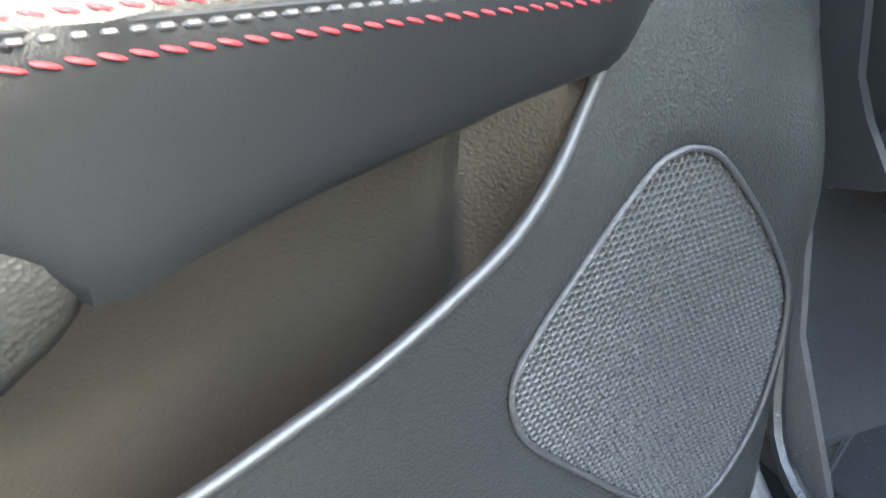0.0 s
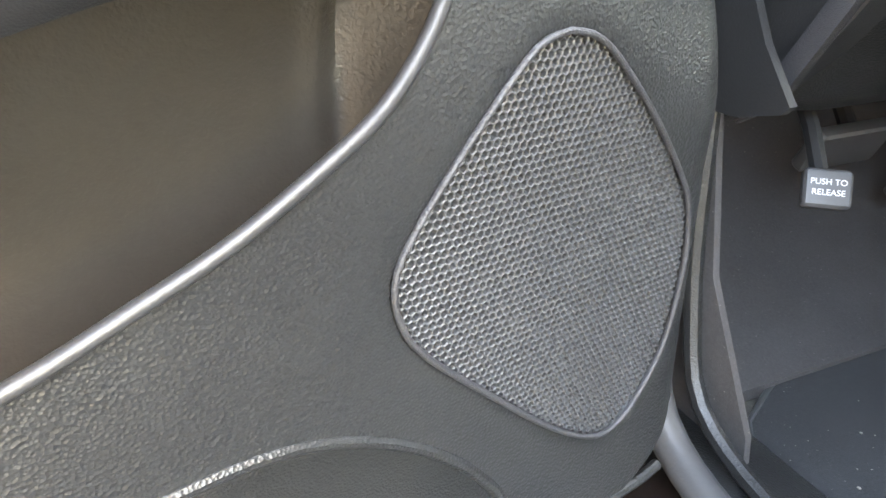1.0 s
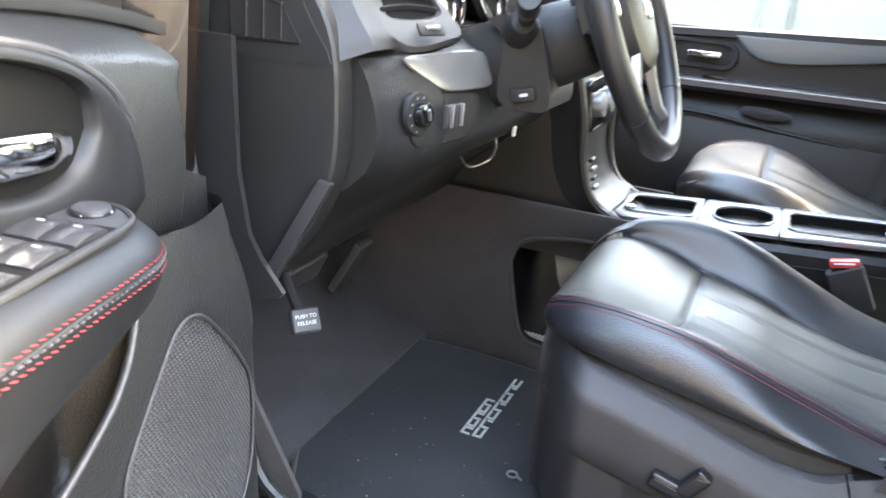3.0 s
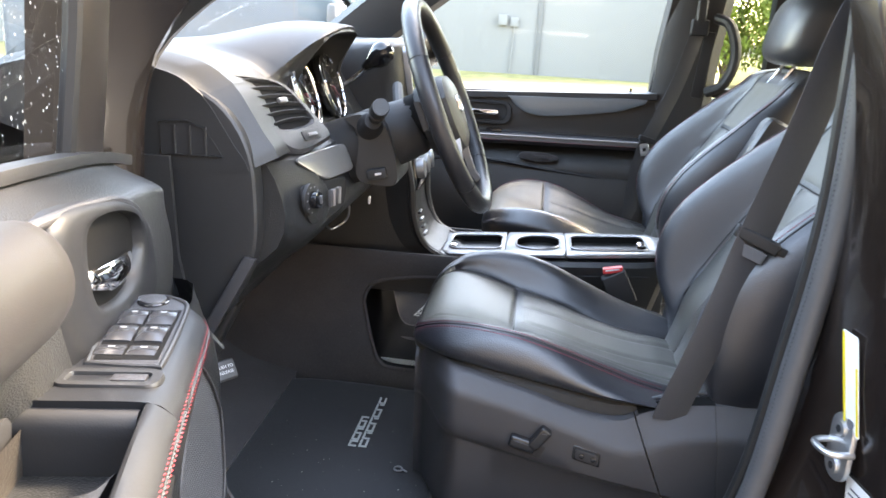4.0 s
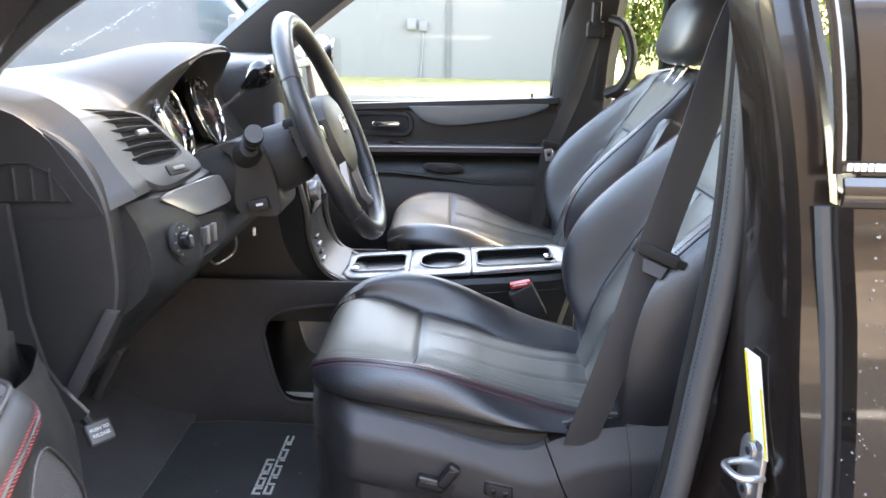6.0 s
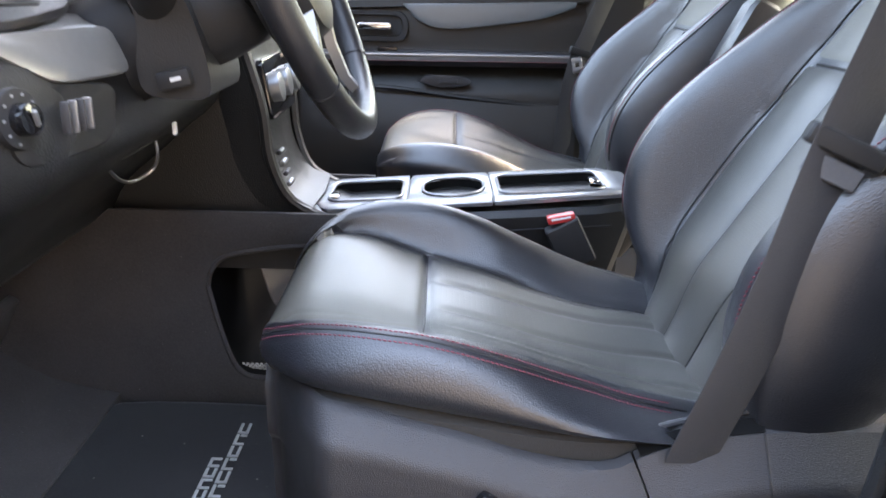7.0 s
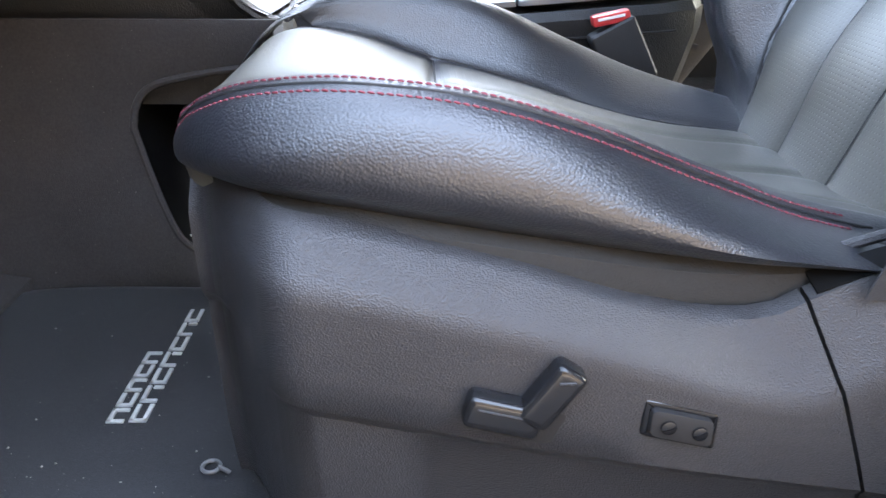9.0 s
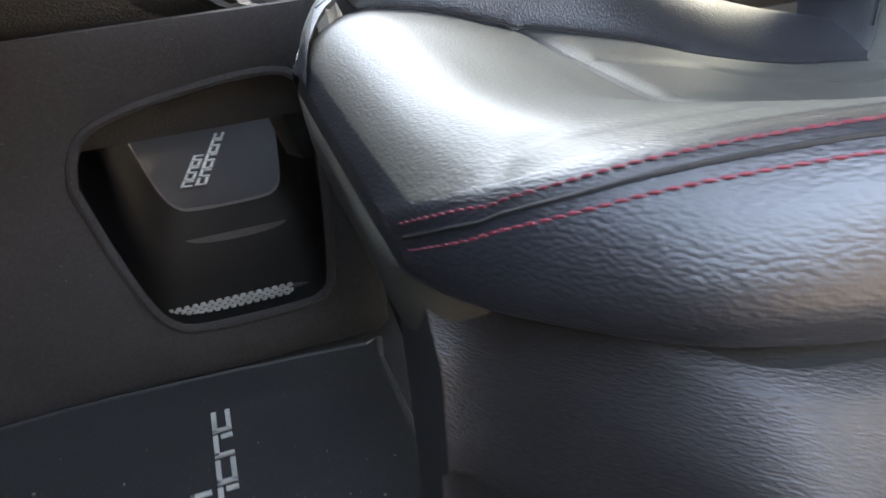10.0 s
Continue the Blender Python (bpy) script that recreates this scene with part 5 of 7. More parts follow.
def floor_mat(m, s):
    t = thing("floor_mat", "black carpet floor mat with grey woven lettering blocks", "floor mat", "floor mats", m)
    out = spl([(-0.125, -0.655), (-0.10, -0.672), (0.10, -0.672), (0.20, -0.66), (0.215, -0.62), (0.215, -0.20), (0.20, -0.165), (-0.10, -0.15), (-0.19, -0.20), (-0.20, -0.40), (-0.17, -0.56), (-0.125, -0.655)], 61)[:-1]
    out = [(a, s * b) for a, b in out]
    part("carpet", prism(out, (0, 0, 0.428), X, Y, Z, 0.014, 0.005), MAT, t)
    part("binding", tube([(a, b, 0.437) for a, b in out], 0.005, 8, loop=True), RUBBER, t, "bound black edge")
    return t


fm = floor_mat(pose(0, 0, 0), 1)
fp = floor_mat(pose(0.03, 0.03, 0), -1)
# block lettering of the mats: one plain mark for each letter
def mat_marks(t, org, along, up, h=0.0160):
    along, up = Vector(along).normalized(), Vector(up).normalized()
    for row, (count, start, dv, pitch, w) in enumerate(((5, 0.0, 0.0, 0.0246, 0.0212), (7, 0.001, -0.0205, 0.0305, 0.0265))):
        for k in range(count):
            o = Vector(org) + along * (start + k * pitch) + up * dv
            hh, st = h, 0.0042
            forms = ([(0, 0, st, hh), (0, hh - st, w, st), (w - st, 0, st, hh * (0.6 if k % 2 else 1))], [(0, 0, st, hh), (0, 0, w, st), (0, hh - st, w, st)])[(k + row) % 2]
            g = bmesh.new()
            for a, b, c, d in forms:
                prism([(a, b), (a + c, b), (a + c, b + d), (a, b + d)], o, along, up, Z, 0.0022, 0.0006, 1, bm=g)
            part("letter_block", g, MARK, t, "grey woven letter block")
mat_marks(fm, (0.0515, -0.421, 0.4425), (0.01, 1, 0), (-1, 0.01, 0))
mat_marks(fp, (0.036, 0.27, 0.4425), (0.20, 0.98, 0), (-0.98, 0.20, 0))
hk = part("hook", tube([Vector((0.148, -0.487, 0.447)) + Vector((0.0075 * math.cos(a), 0.0075 * math.sin(a), 0)) for a in np.linspace(0, 2 * math.pi, 21)[:-1]], 0.0018, 8, loop=True), DULLSTEEL, fm, "steel mat retaining ring")
part("hook_tab", rbox((0.014, 0.004, 0.003), (0.160, -0.492, 0.448), 0.001, 1, turn=(0, 0, -35)), DULLSTEEL, hk)

# ---------- pedals ----------
pk = thing("parking_brake_pedal", "black parking brake pedal with white printed words", "pedal")
pm = Matrix.Translation((-0.122, -0.640, 0.688)) @ look((0, 0, 0), (-0.75, 0.55, -0.62)).to_3x3().to_4x4()
pad = rbox((0.040, 0.034, 0.014), (0, 0, 0), 0.006, 3)
bmesh.ops.transform(pad, matrix=pm, verts=pad.verts)
pad_ob = part("pad", pad, RUBBER, pk, "worn rubber pad")
for text, dy in (("PUSH TO", 0.0055), ("RELEASE", -0.0035)):
    fc = bpy.data.curves.new("words", "FONT")
    fc.body, fc.size, fc.align_x, fc.extrude = text, 0.0072, "CENTER", 0.0003
    tob = new("tmp_words", fc)
    dg = bpy.context.evaluated_depsgraph_get()
    me = bpy.data.meshes.new_from_object(tob.evaluated_get(dg))
    bpy.data.objects.remove(tob)
    me.materials.clear()
    me.materials.append(PRINT)
    me.transform(pm @ pose(0, dy - 0.003, 0.0072))
    wo = new("printed_word", me)
    wo.parent = pad_ob
part("lever", tube(spl([(-0.135, -0.632, 0.69), (-0.20, -0.60, 0.74), (-0.33, -0.56, 0.80)], 10), 0.008, 8), DARK, pk)
br = thing("brake_pedal", "dark rubber brake pedal in the footwell", "pedal")
part("pad", rbox((0.02, 0.115, 0.055), (-0.262, -0.44, 0.655), 0.008, 3, turn=(0, 25, 0)), RUBBER, br)
part("lever", tube(spl([(-0.27, -0.42, 0.66), (-0.33, -0.42, 0.75), (-0.36, -0.42, 0.9)], 10), 0.010, 8), DARK, br)
ac = thing("accelerator_pedal", "dark slim accelerator pedal in the footwell", "pedal")
part("pad", rbox((0.018, 0.05, 0.12), (-0.28, -0.245, 0.60), 0.007, 3, turn=(0, 28, 0)), RUBBER, ac)
part("lever", tube(spl([(-0.29, -0.245, 0.64), (-0.35, -0.245, 0.72), (-0.38, -0.245, 0.85)], 10), 0.008, 8), DARK, ac)

# dry crumbs and grit trodden into the mat
rnd = random.Random(21)
cb = bmesh.new()
for k in range(60):
    x, y = rnd.uniform(-0.11, 0.20), -0.20 - 0.45 * rnd.random() ** 0.6
    r = rnd.choice((0.0004, 0.0006, 0.0008, 0.0012))
    ball((x, y, 0.4428 + 0.3 * r), r, (rnd.uniform(0.7, 1.8), rnd.uniform(0.7, 1.6), 0.6), 5, cb)
for k in range(40):
    ball((rnd.uniform(-0.16, 0.15), rnd.uniform(-0.70, -0.67), 0.4262), rnd.choice((0.0008, 0.0012)), (1.3, 1, 0.6), 5, cb)
tagged(part("floor_crumbs", cb, material("crumbs", (0.2, 0.19, 0.165), 0.9, vary=0.4)), "pale grit and crumbs on the footwell mat", "grit", kind="stuff")


# ---------- dashboard ----------
da = thing("dashboard", "black moulded dashboard with silver trim and hooded gauges", "dashboard")
# pad cross-sections from the driver's end to the passenger's end: (x, z) from the windscreen to the lower edge
def dash_ring(y):
    k = smooth(-0.13, -0.05, y)
    h = max(0.0, 1 - abs((y + 0.362) / (0.195 if y < -0.362 else 0.215)) ** 2.3) ** 0.9
    r = smooth(0.60, 0.90, h)
    flat = [(-0.52, 1.13), (-0.36, 1.185), (-0.22, 1.196), (-0.12, 1.182), (-0.078, 1.158), (-0.070, 1.150), (-0.058, 1.135), (-0.030, 1.09), (-0.012, 1.063), (-0.03, 1.052), (-0.2, 1.05)]
    hood = [(-0.52, 1.13), (-0.36, 1.187), (-0.21, 1.210), (-0.10, 1.238), (-0.004, 1.238), (0.004, 1.230), (-0.006, 1.222), (-0.10, 1.205), (-0.105, 1.085), (-0.04, 1.058), (-0.2, 1.05)]
    drv = []
    for i, (a, b) in enumerate(zip(flat, hood)):
        w = h if i < 6 else r
        drv.append((a[0] * (1 - w) + b[0] * w, a[1] * (1 - w) + b[1] * w))
    pas = [(-0.52, 1.13), (-0.36, 1.185), (-0.22, 1.195), (-0.10, 1.19), (-0.03, 1.178), (-0.012, 1.165), (-0.003, 1.14), (0.0, 1.10), (0.0, 1.063), (-0.03, 1.052), (-0.2, 1.05)]
    pts = [(a[0] * (1 - k) + b[0] * k, a[1] * (1 - k) + b[1] * k) for a, b in zip(drv, pas)]
    e = smooth(-0.70, -0.735, y)
    return [Vector((x - 0.03 * e * (i > 8), y, z - 0.015 * e)) for i, (x, z) in enumerate(knots(pts, 4))]


ys = [-0.735, -0.73, -0.72, -0.70, -0.67, -0.64, -0.61] + list(np.linspace(-0.595, -0.115, 48)) + list(np.linspace(-0.10, 0.72, 16))
part("dash_pad", loft([dash_ring(y) for y in ys]), TRIM_SOFT, da, "soft black upper dash pad with instrument hood")
# lower dash below the pad
def low_ring(y):
    k = smooth(-0.08, 0.0, y)
    drv = [(-0.2, 1.05), (-0.035, 1.056), (-0.005, 1.052), (0.012, 1.04), (0.030, 1.0), (0.036, 0.955), (0.018, 0.915), (-0.01, 0.895), (-0.05, 0.86), (-0.12, 0.80), (-0.17, 0.74), (-0.32, 0.74)]
    pas = [(-0.2, 1.05), (-0.035, 1.056), (0.0, 1.052), (0.01, 1.04), (0.02, 1.0), (0.02, 0.93), (0.01, 0.86), (-0.02, 0.80), (-0.06, 0.76), (-0.14, 0.72), (-0.2, 0.70), (-0.32, 0.70)]
    e = smooth(-0.62, -0.70, y)
    return [Vector((a[0] * (1 - k) + b[0] * k - 0.035 * e * (i > 1), y, a[1] * (1 - k) + b[1] * k)) for i, (a, b) in enumerate(zip(spl(drv, 30), spl(pas, 30)))]


part("lower_dash", loft([low_ring(y) for y in [-0.70, -0.69, -0.67, -0.65, -0.62] + list(np.linspace(-0.58, 0.72, 26))]), TRIM, da, "black grained knee panel")
cap = spl([(-0.20, 1.165), (-0.13, 1.155), (-0.075, 1.125), (-0.040, 1.07), (-0.030, 1.0), (-0.034, 0.92), (-0.07, 0.84), (-0.13, 0.775), (-0.17, 0.745), (-0.20, 0.75), (-0.215, 0.95), (-0.20, 1.165)], 61)[:-1]
ec = part("end_cap", prism([tuple(p) for p in cap], (0, -0.702, 0), X, Z, -Y, 0.032, 0.008, 3), TRIM_SOFT, da, "black end cap with side demister")
vent = [(-0.165, 1.100), (-0.125, 1.104), (-0.098, 1.093), (-0.075, 1.058), (-0.163, 1.056)]
part("demister_recess", prism(vent, (0, -0.7345, 0), X, Z, -Y, 0.0012), DARK, ec)
vl = Vector((0, -0.737, 0))
part("demister_edge", tube([Vector((a, -0.737, b)) for a, b in vent], 0.0012, 6, loop=True), TRIM, ec)
for x in (-0.142, -0.120, -0.098):
    part("demister_slat", rbox((0.0016, 0.004, 0.040), (x, -0.737, 1.077), 0.0005, 1), TRIM, ec)
part("knee_strip", prism([(-0.046, 0.918), (-0.028, 0.916), (-0.105, 0.775), (-0.140, 0.752)], (0, -0.735, 0), X, Z, -Y, 0.008, 0.003), SHIELD, ec, "grey edge strip")


def face_plate(name, corners, depth, mat, parent, label="", r=0.2, n=28, bulge=0.0):
    """A rounded plate through four corners in space (clockwise), standing proud by depth."""
    a, b, c, d = [Vector(p) for p in corners]
    nrm = (b - a).cross(d - a).normalized()
    if nrm.x < 0:
        nrm = -nrm
    line = []
    for k in range(n):
        t = 2 * math.pi * k / n
        e = lambda q: math.copysign(abs(q) ** r, q)  # noqa: E731
        u, v = 0.5 + 0.5 * e(math.cos(t)), 0.5 + 0.5 * e(math.sin(t))
        line.append(a.lerp(b, u).lerp(d.lerp(c, u), v))
    mid = sum(line, Vector()) / n
    rings = [line, [p + nrm * depth * 0.7 for p in line], [mid + (p - mid) * 0.94 + nrm * depth for p in line], [mid + (p - mid) * 0.4 + nrm * (depth + bulge * 0.8) for p in line], [mid + (p - mid) * 0.05 + nrm * (depth + bulge) for p in line]]
    return part(name, loft(rings), mat, parent, label), mid, nrm


# driver's vent: a leaf-shaped grey bezel with a dark throat, five blades and a thumb wheel
VN = Vector((0.80, -0.25, 0.55)).normalized()
VA = Z.cross(VN).normalized()
VB = VN.cross(VA)
VO = Vector((-0.05, -0.598, 1.115)) + VN * 0.010
leaf = lambda pts, n: [tuple(q) for q in spl([((Vector(p) - VO).dot(VA), (Vector(p) - VO).dot(VB)) for p in pts + pts[:1]], n + 1)[:-1]]  # noqa: E731
V_OUT = leaf([(-0.117, -0.700, 1.158), (-0.079, -0.614, 1.150), (-0.055, -0.568, 1.138), (-0.031, -0.549, 1.112), (-0.006, -0.535, 1.081), (0.011, -0.528, 1.060), (0.004, -0.552, 1.050), (-0.012, -0.632, 1.046), (-0.046, -0.668, 1.084), (-0.084, -0.690, 1.124)], 60)
V_IN = leaf([(-0.108, -0.686, 1.152), (-0.079, -0.616, 1.146), (-0.058, -0.574, 1.134), (-0.036, -0.558, 1.110), (-0.018, -0.551, 1.090), (-0.015, -0.556, 1.084), (-0.020, -0.585, 1.080), (-0.034, -0.634, 1.083), (-0.056, -0.660, 1.100), (-0.084, -0.677, 1.128)], 60)
vz = part("air_vent", ring_plate(V_OUT, V_IN, VO - VN * 0.012, VA, VB, VN, 0.019), SHIELD, da, "curved air vent in grey bezel")
# shallow disc whose near-black colour gives the throat its shaded depth
part("vent_throat", prism(V_IN, VO, VA, VB, VN, 0.0022), HOLE, vz, "vent throat filled with shade colour")
v_hi, v_lo = max(b for a, b in V_IN), min(b for a, b in V_IN)
for k in range(6):
    b0 = v_lo + (v_hi - v_lo) * (0.10 + 0.15 * k)
    cross = sorted(p[0] + (q[0] - p[0]) * (b0 - p[1]) / (q[1] - p[1]) for p, q in zip(V_IN, V_IN[1:] + V_IN[:1]) if (p[1] > b0) != (q[1] > b0))
    a0, a1 = cross[0] + 0.002, cross[-1] - 0.002
    part("vent_blade", tube([VO + VA * (a0 + (a1 - a0) * f) + VB * (b0 + 0.004 * math.sin(math.pi * f)) + VN * 0.0052 for f in (0, 0.25, 0.5, 0.75, 1)], 0, flat=(0.0032, 0.0007), side=VN * 0.8 + VB * 0.6), DARK, vz)
part("vent_tab", rbox((0.020, 0.008, 0.006), VO + VN * 0.009, 0.002, 2, turn=Matrix((VA, VB, VN)).transposed()), SILVER, vz)
wc = Vector((-0.006, -0.594, 1.066)) + VN * 0.010
wp = part("vent_wheel_plate", prism(rrect(0.044, 0.016, 0.004, 4), wc + VN * 0.0075, VA, VB, VN, 0.003, 0.001), TRIM_SOFT, vz)
part("vent_wheel", rbox((0.024, 0.006, 0.005), wc + VN * 0.0105, 0.002, 2, turn=Matrix((VA, VB, VN)).transposed()), SILVER, wp)
# raised middle of the dash that carries the radio
def pod_ring(y):
    e = max(0.0, 1 - abs(y / 0.145) ** 6) ** 0.5
    pts = [(-0.36, 1.17), (-0.12, 1.200), (0.020, 1.212), (0.052, 1.208), (0.065, 1.193), (0.075, 1.12), (0.082, 1.05), (0.06, 1.04), (-0.30, 1.04)]
    return [Vector((x - (0.045 * (1 - e) if x > 0 else 0), y, z - 0.022 * (1 - e) * (z > 1.1))) for x, z in knots(pts, 4)]
part("radio_pod", loft([pod_ring(y) for y in (-0.145, -0.144, -0.141, -0.136, -0.128, -0.115, -0.09, -0.05, 0, 0.05, 0.09, 0.115, 0.128, 0.136, 0.141, 0.144, 0.145)]), TRIM_SOFT, da, "black raised dash middle")
# grey trim panel and headlamp switches under the vent
face_plate("trim_panel", ((-0.002, -0.665, 1.048), (0.028, -0.478, 1.049), (0.046, -0.475, 1.004), (0.030, -0.595, 1.006)), 0.004, GREY_TRIM, da, "satin dark silver trim panel", 0.35)
face_plate("switch_panel", ((0.008, -0.668, 1.012), (0.040, -0.505, 1.000), (0.038, -0.52, 0.945), (0.022, -0.655, 0.945)), 0.006, DARK, da, "", 0.4)
hs = thing("headlamp_switch", "round black headlamp dial with white symbols on the dash", "switch")
hx = Vector((0.92, -0.16, 0.10)).normalized()
part("dial_ring", disc((0.022, -0.652, 0.988), hx, 0.024, 0.006, 28, 0.002), DARK, hs)
kn = part("knob", disc((0.027, -0.653, 0.988), hx, 0.013, 0.012, 24, 0.002), GLOSS, hs)
part("pointer", rbox((0.004, 0.004, 0.014), (0.041, -0.655, 0.990), 0.001, 1, turn=(20, 0, 0)), SILVER, kn)
for k in range(7):
    a = radians(-10 + 35 * k)
    s1 = hx.orthogonal().normalized()
    s2 = hx.cross(s1)
    part("symbol", rbox((0.001, 0.0032, 0.0022), Vector((0.029, -0.653, 0.988)) + s1 * 0.0195 * math.cos(a) + s2 * 0.0195 * math.sin(a), 0.0003, 1), GREYPRINT, hs)
dim = thing("dimmer_switches", "ribbed vertical dimmer wheels beside the headlamp dial", "switch")
for k in range(4):
    part("wheel", rbox((0.008, 0.0042, 0.027), (0.044 + 0.002 * k, -0.614 + 0.0095 * k, 0.983), 0.002, 2), SILVER if k % 2 else SHIELD, dim)
od = thing("hood_release", "black release lever under the column", "lever")
part("handle", rbox((0.034, 0.014, 0.018), (0.086, -0.467, 0.998), 0.004, 2, turn=(0, -14, 0)), DARK, od)
part("symbol", rbox((0.011, 0.001, 0.004), (0.089, -0.4745, 0.999), 0.0003, 1, turn=(0, -14, 0)), PRINT, od)
tw = thing("cable_tag", "small white tag hanging under the dash", "tag")
part("tag", rbox((0.004, 0.008, 0.014), (0.061, -0.406, 0.937), 0.001, 1), WHITE, tw)
lpk = thing("brake_release_handle", "dark wire handle hanging under the dash", "handle")
part("wire", tube(spl([(-0.030, -0.392, 0.905), (-0.027, -0.385, 0.886), (-0.028, -0.35, 0.862), (-0.031, -0.30, 0.849), (-0.014, -0.280, 0.860), (-0.004, -0.287, 0.880), (-0.004, -0.292, 0.905)], 26), 0.0022, 8), STEEL, lpk)
part("bracket", rbox((0.05, 0.16, 0.02), (-0.02, -0.34, 0.912), 0.004), DARK, lpk)

# instrument cluster
cl = part("gauge_housing", prism([(-0.54, 1.06), (-0.54, 1.16), (-0.48, 1.195), (-0.25, 1.195), (-0.17, 1.16), (-0.17, 1.06)], (-0.095, 0, 0), Y, Z, X, 0.006), DARK, da, "black cluster backing")
gx = Vector((0.94, 0.05, 0.33)).normalized()
g1, g2 = gx.cross(Z).normalized(), None
g2 = g1.cross(gx)
for y, r in ((-0.458, 0.058), (-0.284, 0.062)):
    c = Vector((-0.055, y, 1.119))
    g = part("gauge", disc(c, gx, r, 0.012, 36, 0.002), DIAL, da, "round gauge with chrome ring")
    part("gauge_ring", tube([c + gx * 0.016 + (g1 * math.cos(a) + g2 * math.sin(a)) * r for a in np.linspace(0, 2 * math.pi, 37)[:-1]], 0.0032, 8, loop=True), CHROME, g, "chrome bezel")
    for k in range(15):
        a = radians(-40 + 260 * k / 14)
        part("tick", rbox((0.001, 0.0016, 0.008), c + gx * 0.0125 + (g1 * math.cos(a) + g2 * math.sin(a)) * r * 0.82, 0, 1, turn=Matrix((gx, g1 * -math.sin(a) + g2 * math.cos(a), g1 * math.cos(a) + g2 * math.sin(a))).transposed()), INK, g)
    part("needle", tube([c + gx * 0.014, c + gx * 0.014 + (g1 * -0.7 + g2 * -0.5) * r * 0.8], [0.0014, 0.0006], 6), DARKTHREAD, g)
part("cluster_shelf", sheet(lambda u, v: (-0.09 + 0.06 * v, -0.54 + 0.36 * u, 1.064 - 0.004 * v), 8, 3, 0.01), TRIM_SOFT, da)

# centre stack
sk = thing("centre_stack", "black centre stack with silver edged radio", "centre stack")
stack = spl([(0.045, 1.10), (0.066, 1.085), (0.080, 1.04), (0.085, 0.97), (0.095, 0.90), (0.100, 0.84), (0.125, 0.785), (0.165, 0.762)], 24)
part("face", loft([[Vector((p[0] - 0.006 * abs(y) / 0.11, y * (1 - 0.10 * smooth(1.0, 0.78, p[1])), p[1])) for y in np.linspace(-0.125, 0.125, 9)] + [Vector((p[0] - 0.08, y, p[1] - 0.02)) for y in (0.10, -0.10)] for p in stack]), TRIM, sk, "black stack surround")
rd = part("radio", prism([(0.105 * a / 0.105, b) for a, b in rrect(0.20, 0.095, 0.01, 4)], (0.066, 0, 1.140), Y, Vector((-0.17, 0, 0.985)), Vector((0.985, 0, 0.17)), 0.010, 0.003), SCREEN, sk, "dark radio screen")
part("radio_bezel", ring_plate(rrect(0.225, 0.118, 0.014, 5), rrect(0.198, 0.092, 0.008, 5), (0.068, 0, 1.140), Y, Vector((-0.17, 0, 0.985)), Vector((0.985, 0, 0.17)), 0.012), SILVER, rd, "silver radio surround")
for k in range(5):
    part("radio_button", rbox((0.006, 0.016, 0.008), (0.084, -0.09 + 0.045 * k, 1.062), 0.002, 1, turn=(0, -20, 0)), SHIELD, rd)
hv = part("climate_panel", prism(rrect(0.19, 0.09, 0.012, 4), (0.085, 0, 0.935), Y, Vector((-0.16, 0, 0.98)), Vector((0.98, 0, 0.16)), 0.012, 0.003), GLOSS, sk, "gloss climate panel")
for y in (-0.065, 0, 0.065):
    part("climate_knob", disc((0.097, y, 0.938), (0.98, 0, 0.16), 0.022, 0.016, 24, 0.003), SILVER, hv, "silver climate knob")
for k in range(4):
    part("stack_button", rbox((0.008, 0.030, 0.007), (0.110 + 0.0045 * k, -0.085, 0.845 - 0.016 * k), 0.002, 1, turn=(0, -30, 0)), SILVER if k % 2 else SHIELD, sk)
for s in (-1, 1):
    part("side_rail", tube(spl([(0.06, s * 0.118, 1.03), (0.09, s * 0.116, 0.92), (0.098, s * 0.112, 0.84), (0.125, s * 0.105, 0.775), (0.19, s * 0.103, 0.738)], 20), 0.009, 8), TRIM, sk)
part("stack_core", prism([(-0.25, 1.05), (0.055, 1.05), (0.085, 0.92), (0.095, 0.83), (0.13, 0.765), (0.24, 0.735), (0.24, 0.66), (-0.25, 0.66)], (0, -0.105, 0), X, Z, Y, 0.21, 0.01), TRIM, sk)

# shift lever
sl = thing("shift_lever", "black ball shift knob on a chrome lever", "shift lever")
part("knob", loft([[Vector((0.028, -0.186, 1.182)) + Vector((0.75, -0.15, 0.62)).normalized() * t + (Vector((0.62, 0, -0.75)) * math.cos(a) + Y * math.sin(a)) * r for a in np.linspace(0, 2 * math.pi, 17)[:-1]] for t, r in ((-0.045, 0.008), (-0.028, 0.013), (-0.012, 0.022), (0.004, 0.026), (0.018, 0.023), (0.027, 0.014), (0.030, 0.004))]), GLOSS, sl, "gloss black knob", 80)
part("rod", tube([(-0.055, -0.170, 1.110), (0.0, -0.182, 1.155)], 0.0055, 10), CHROME, sl, "chrome rod")
part("boot", disc((-0.072, -0.165, 1.095), (0.75, -0.15, 0.62), 0.020, 0.016, 20, 0.005), DARK, sl)

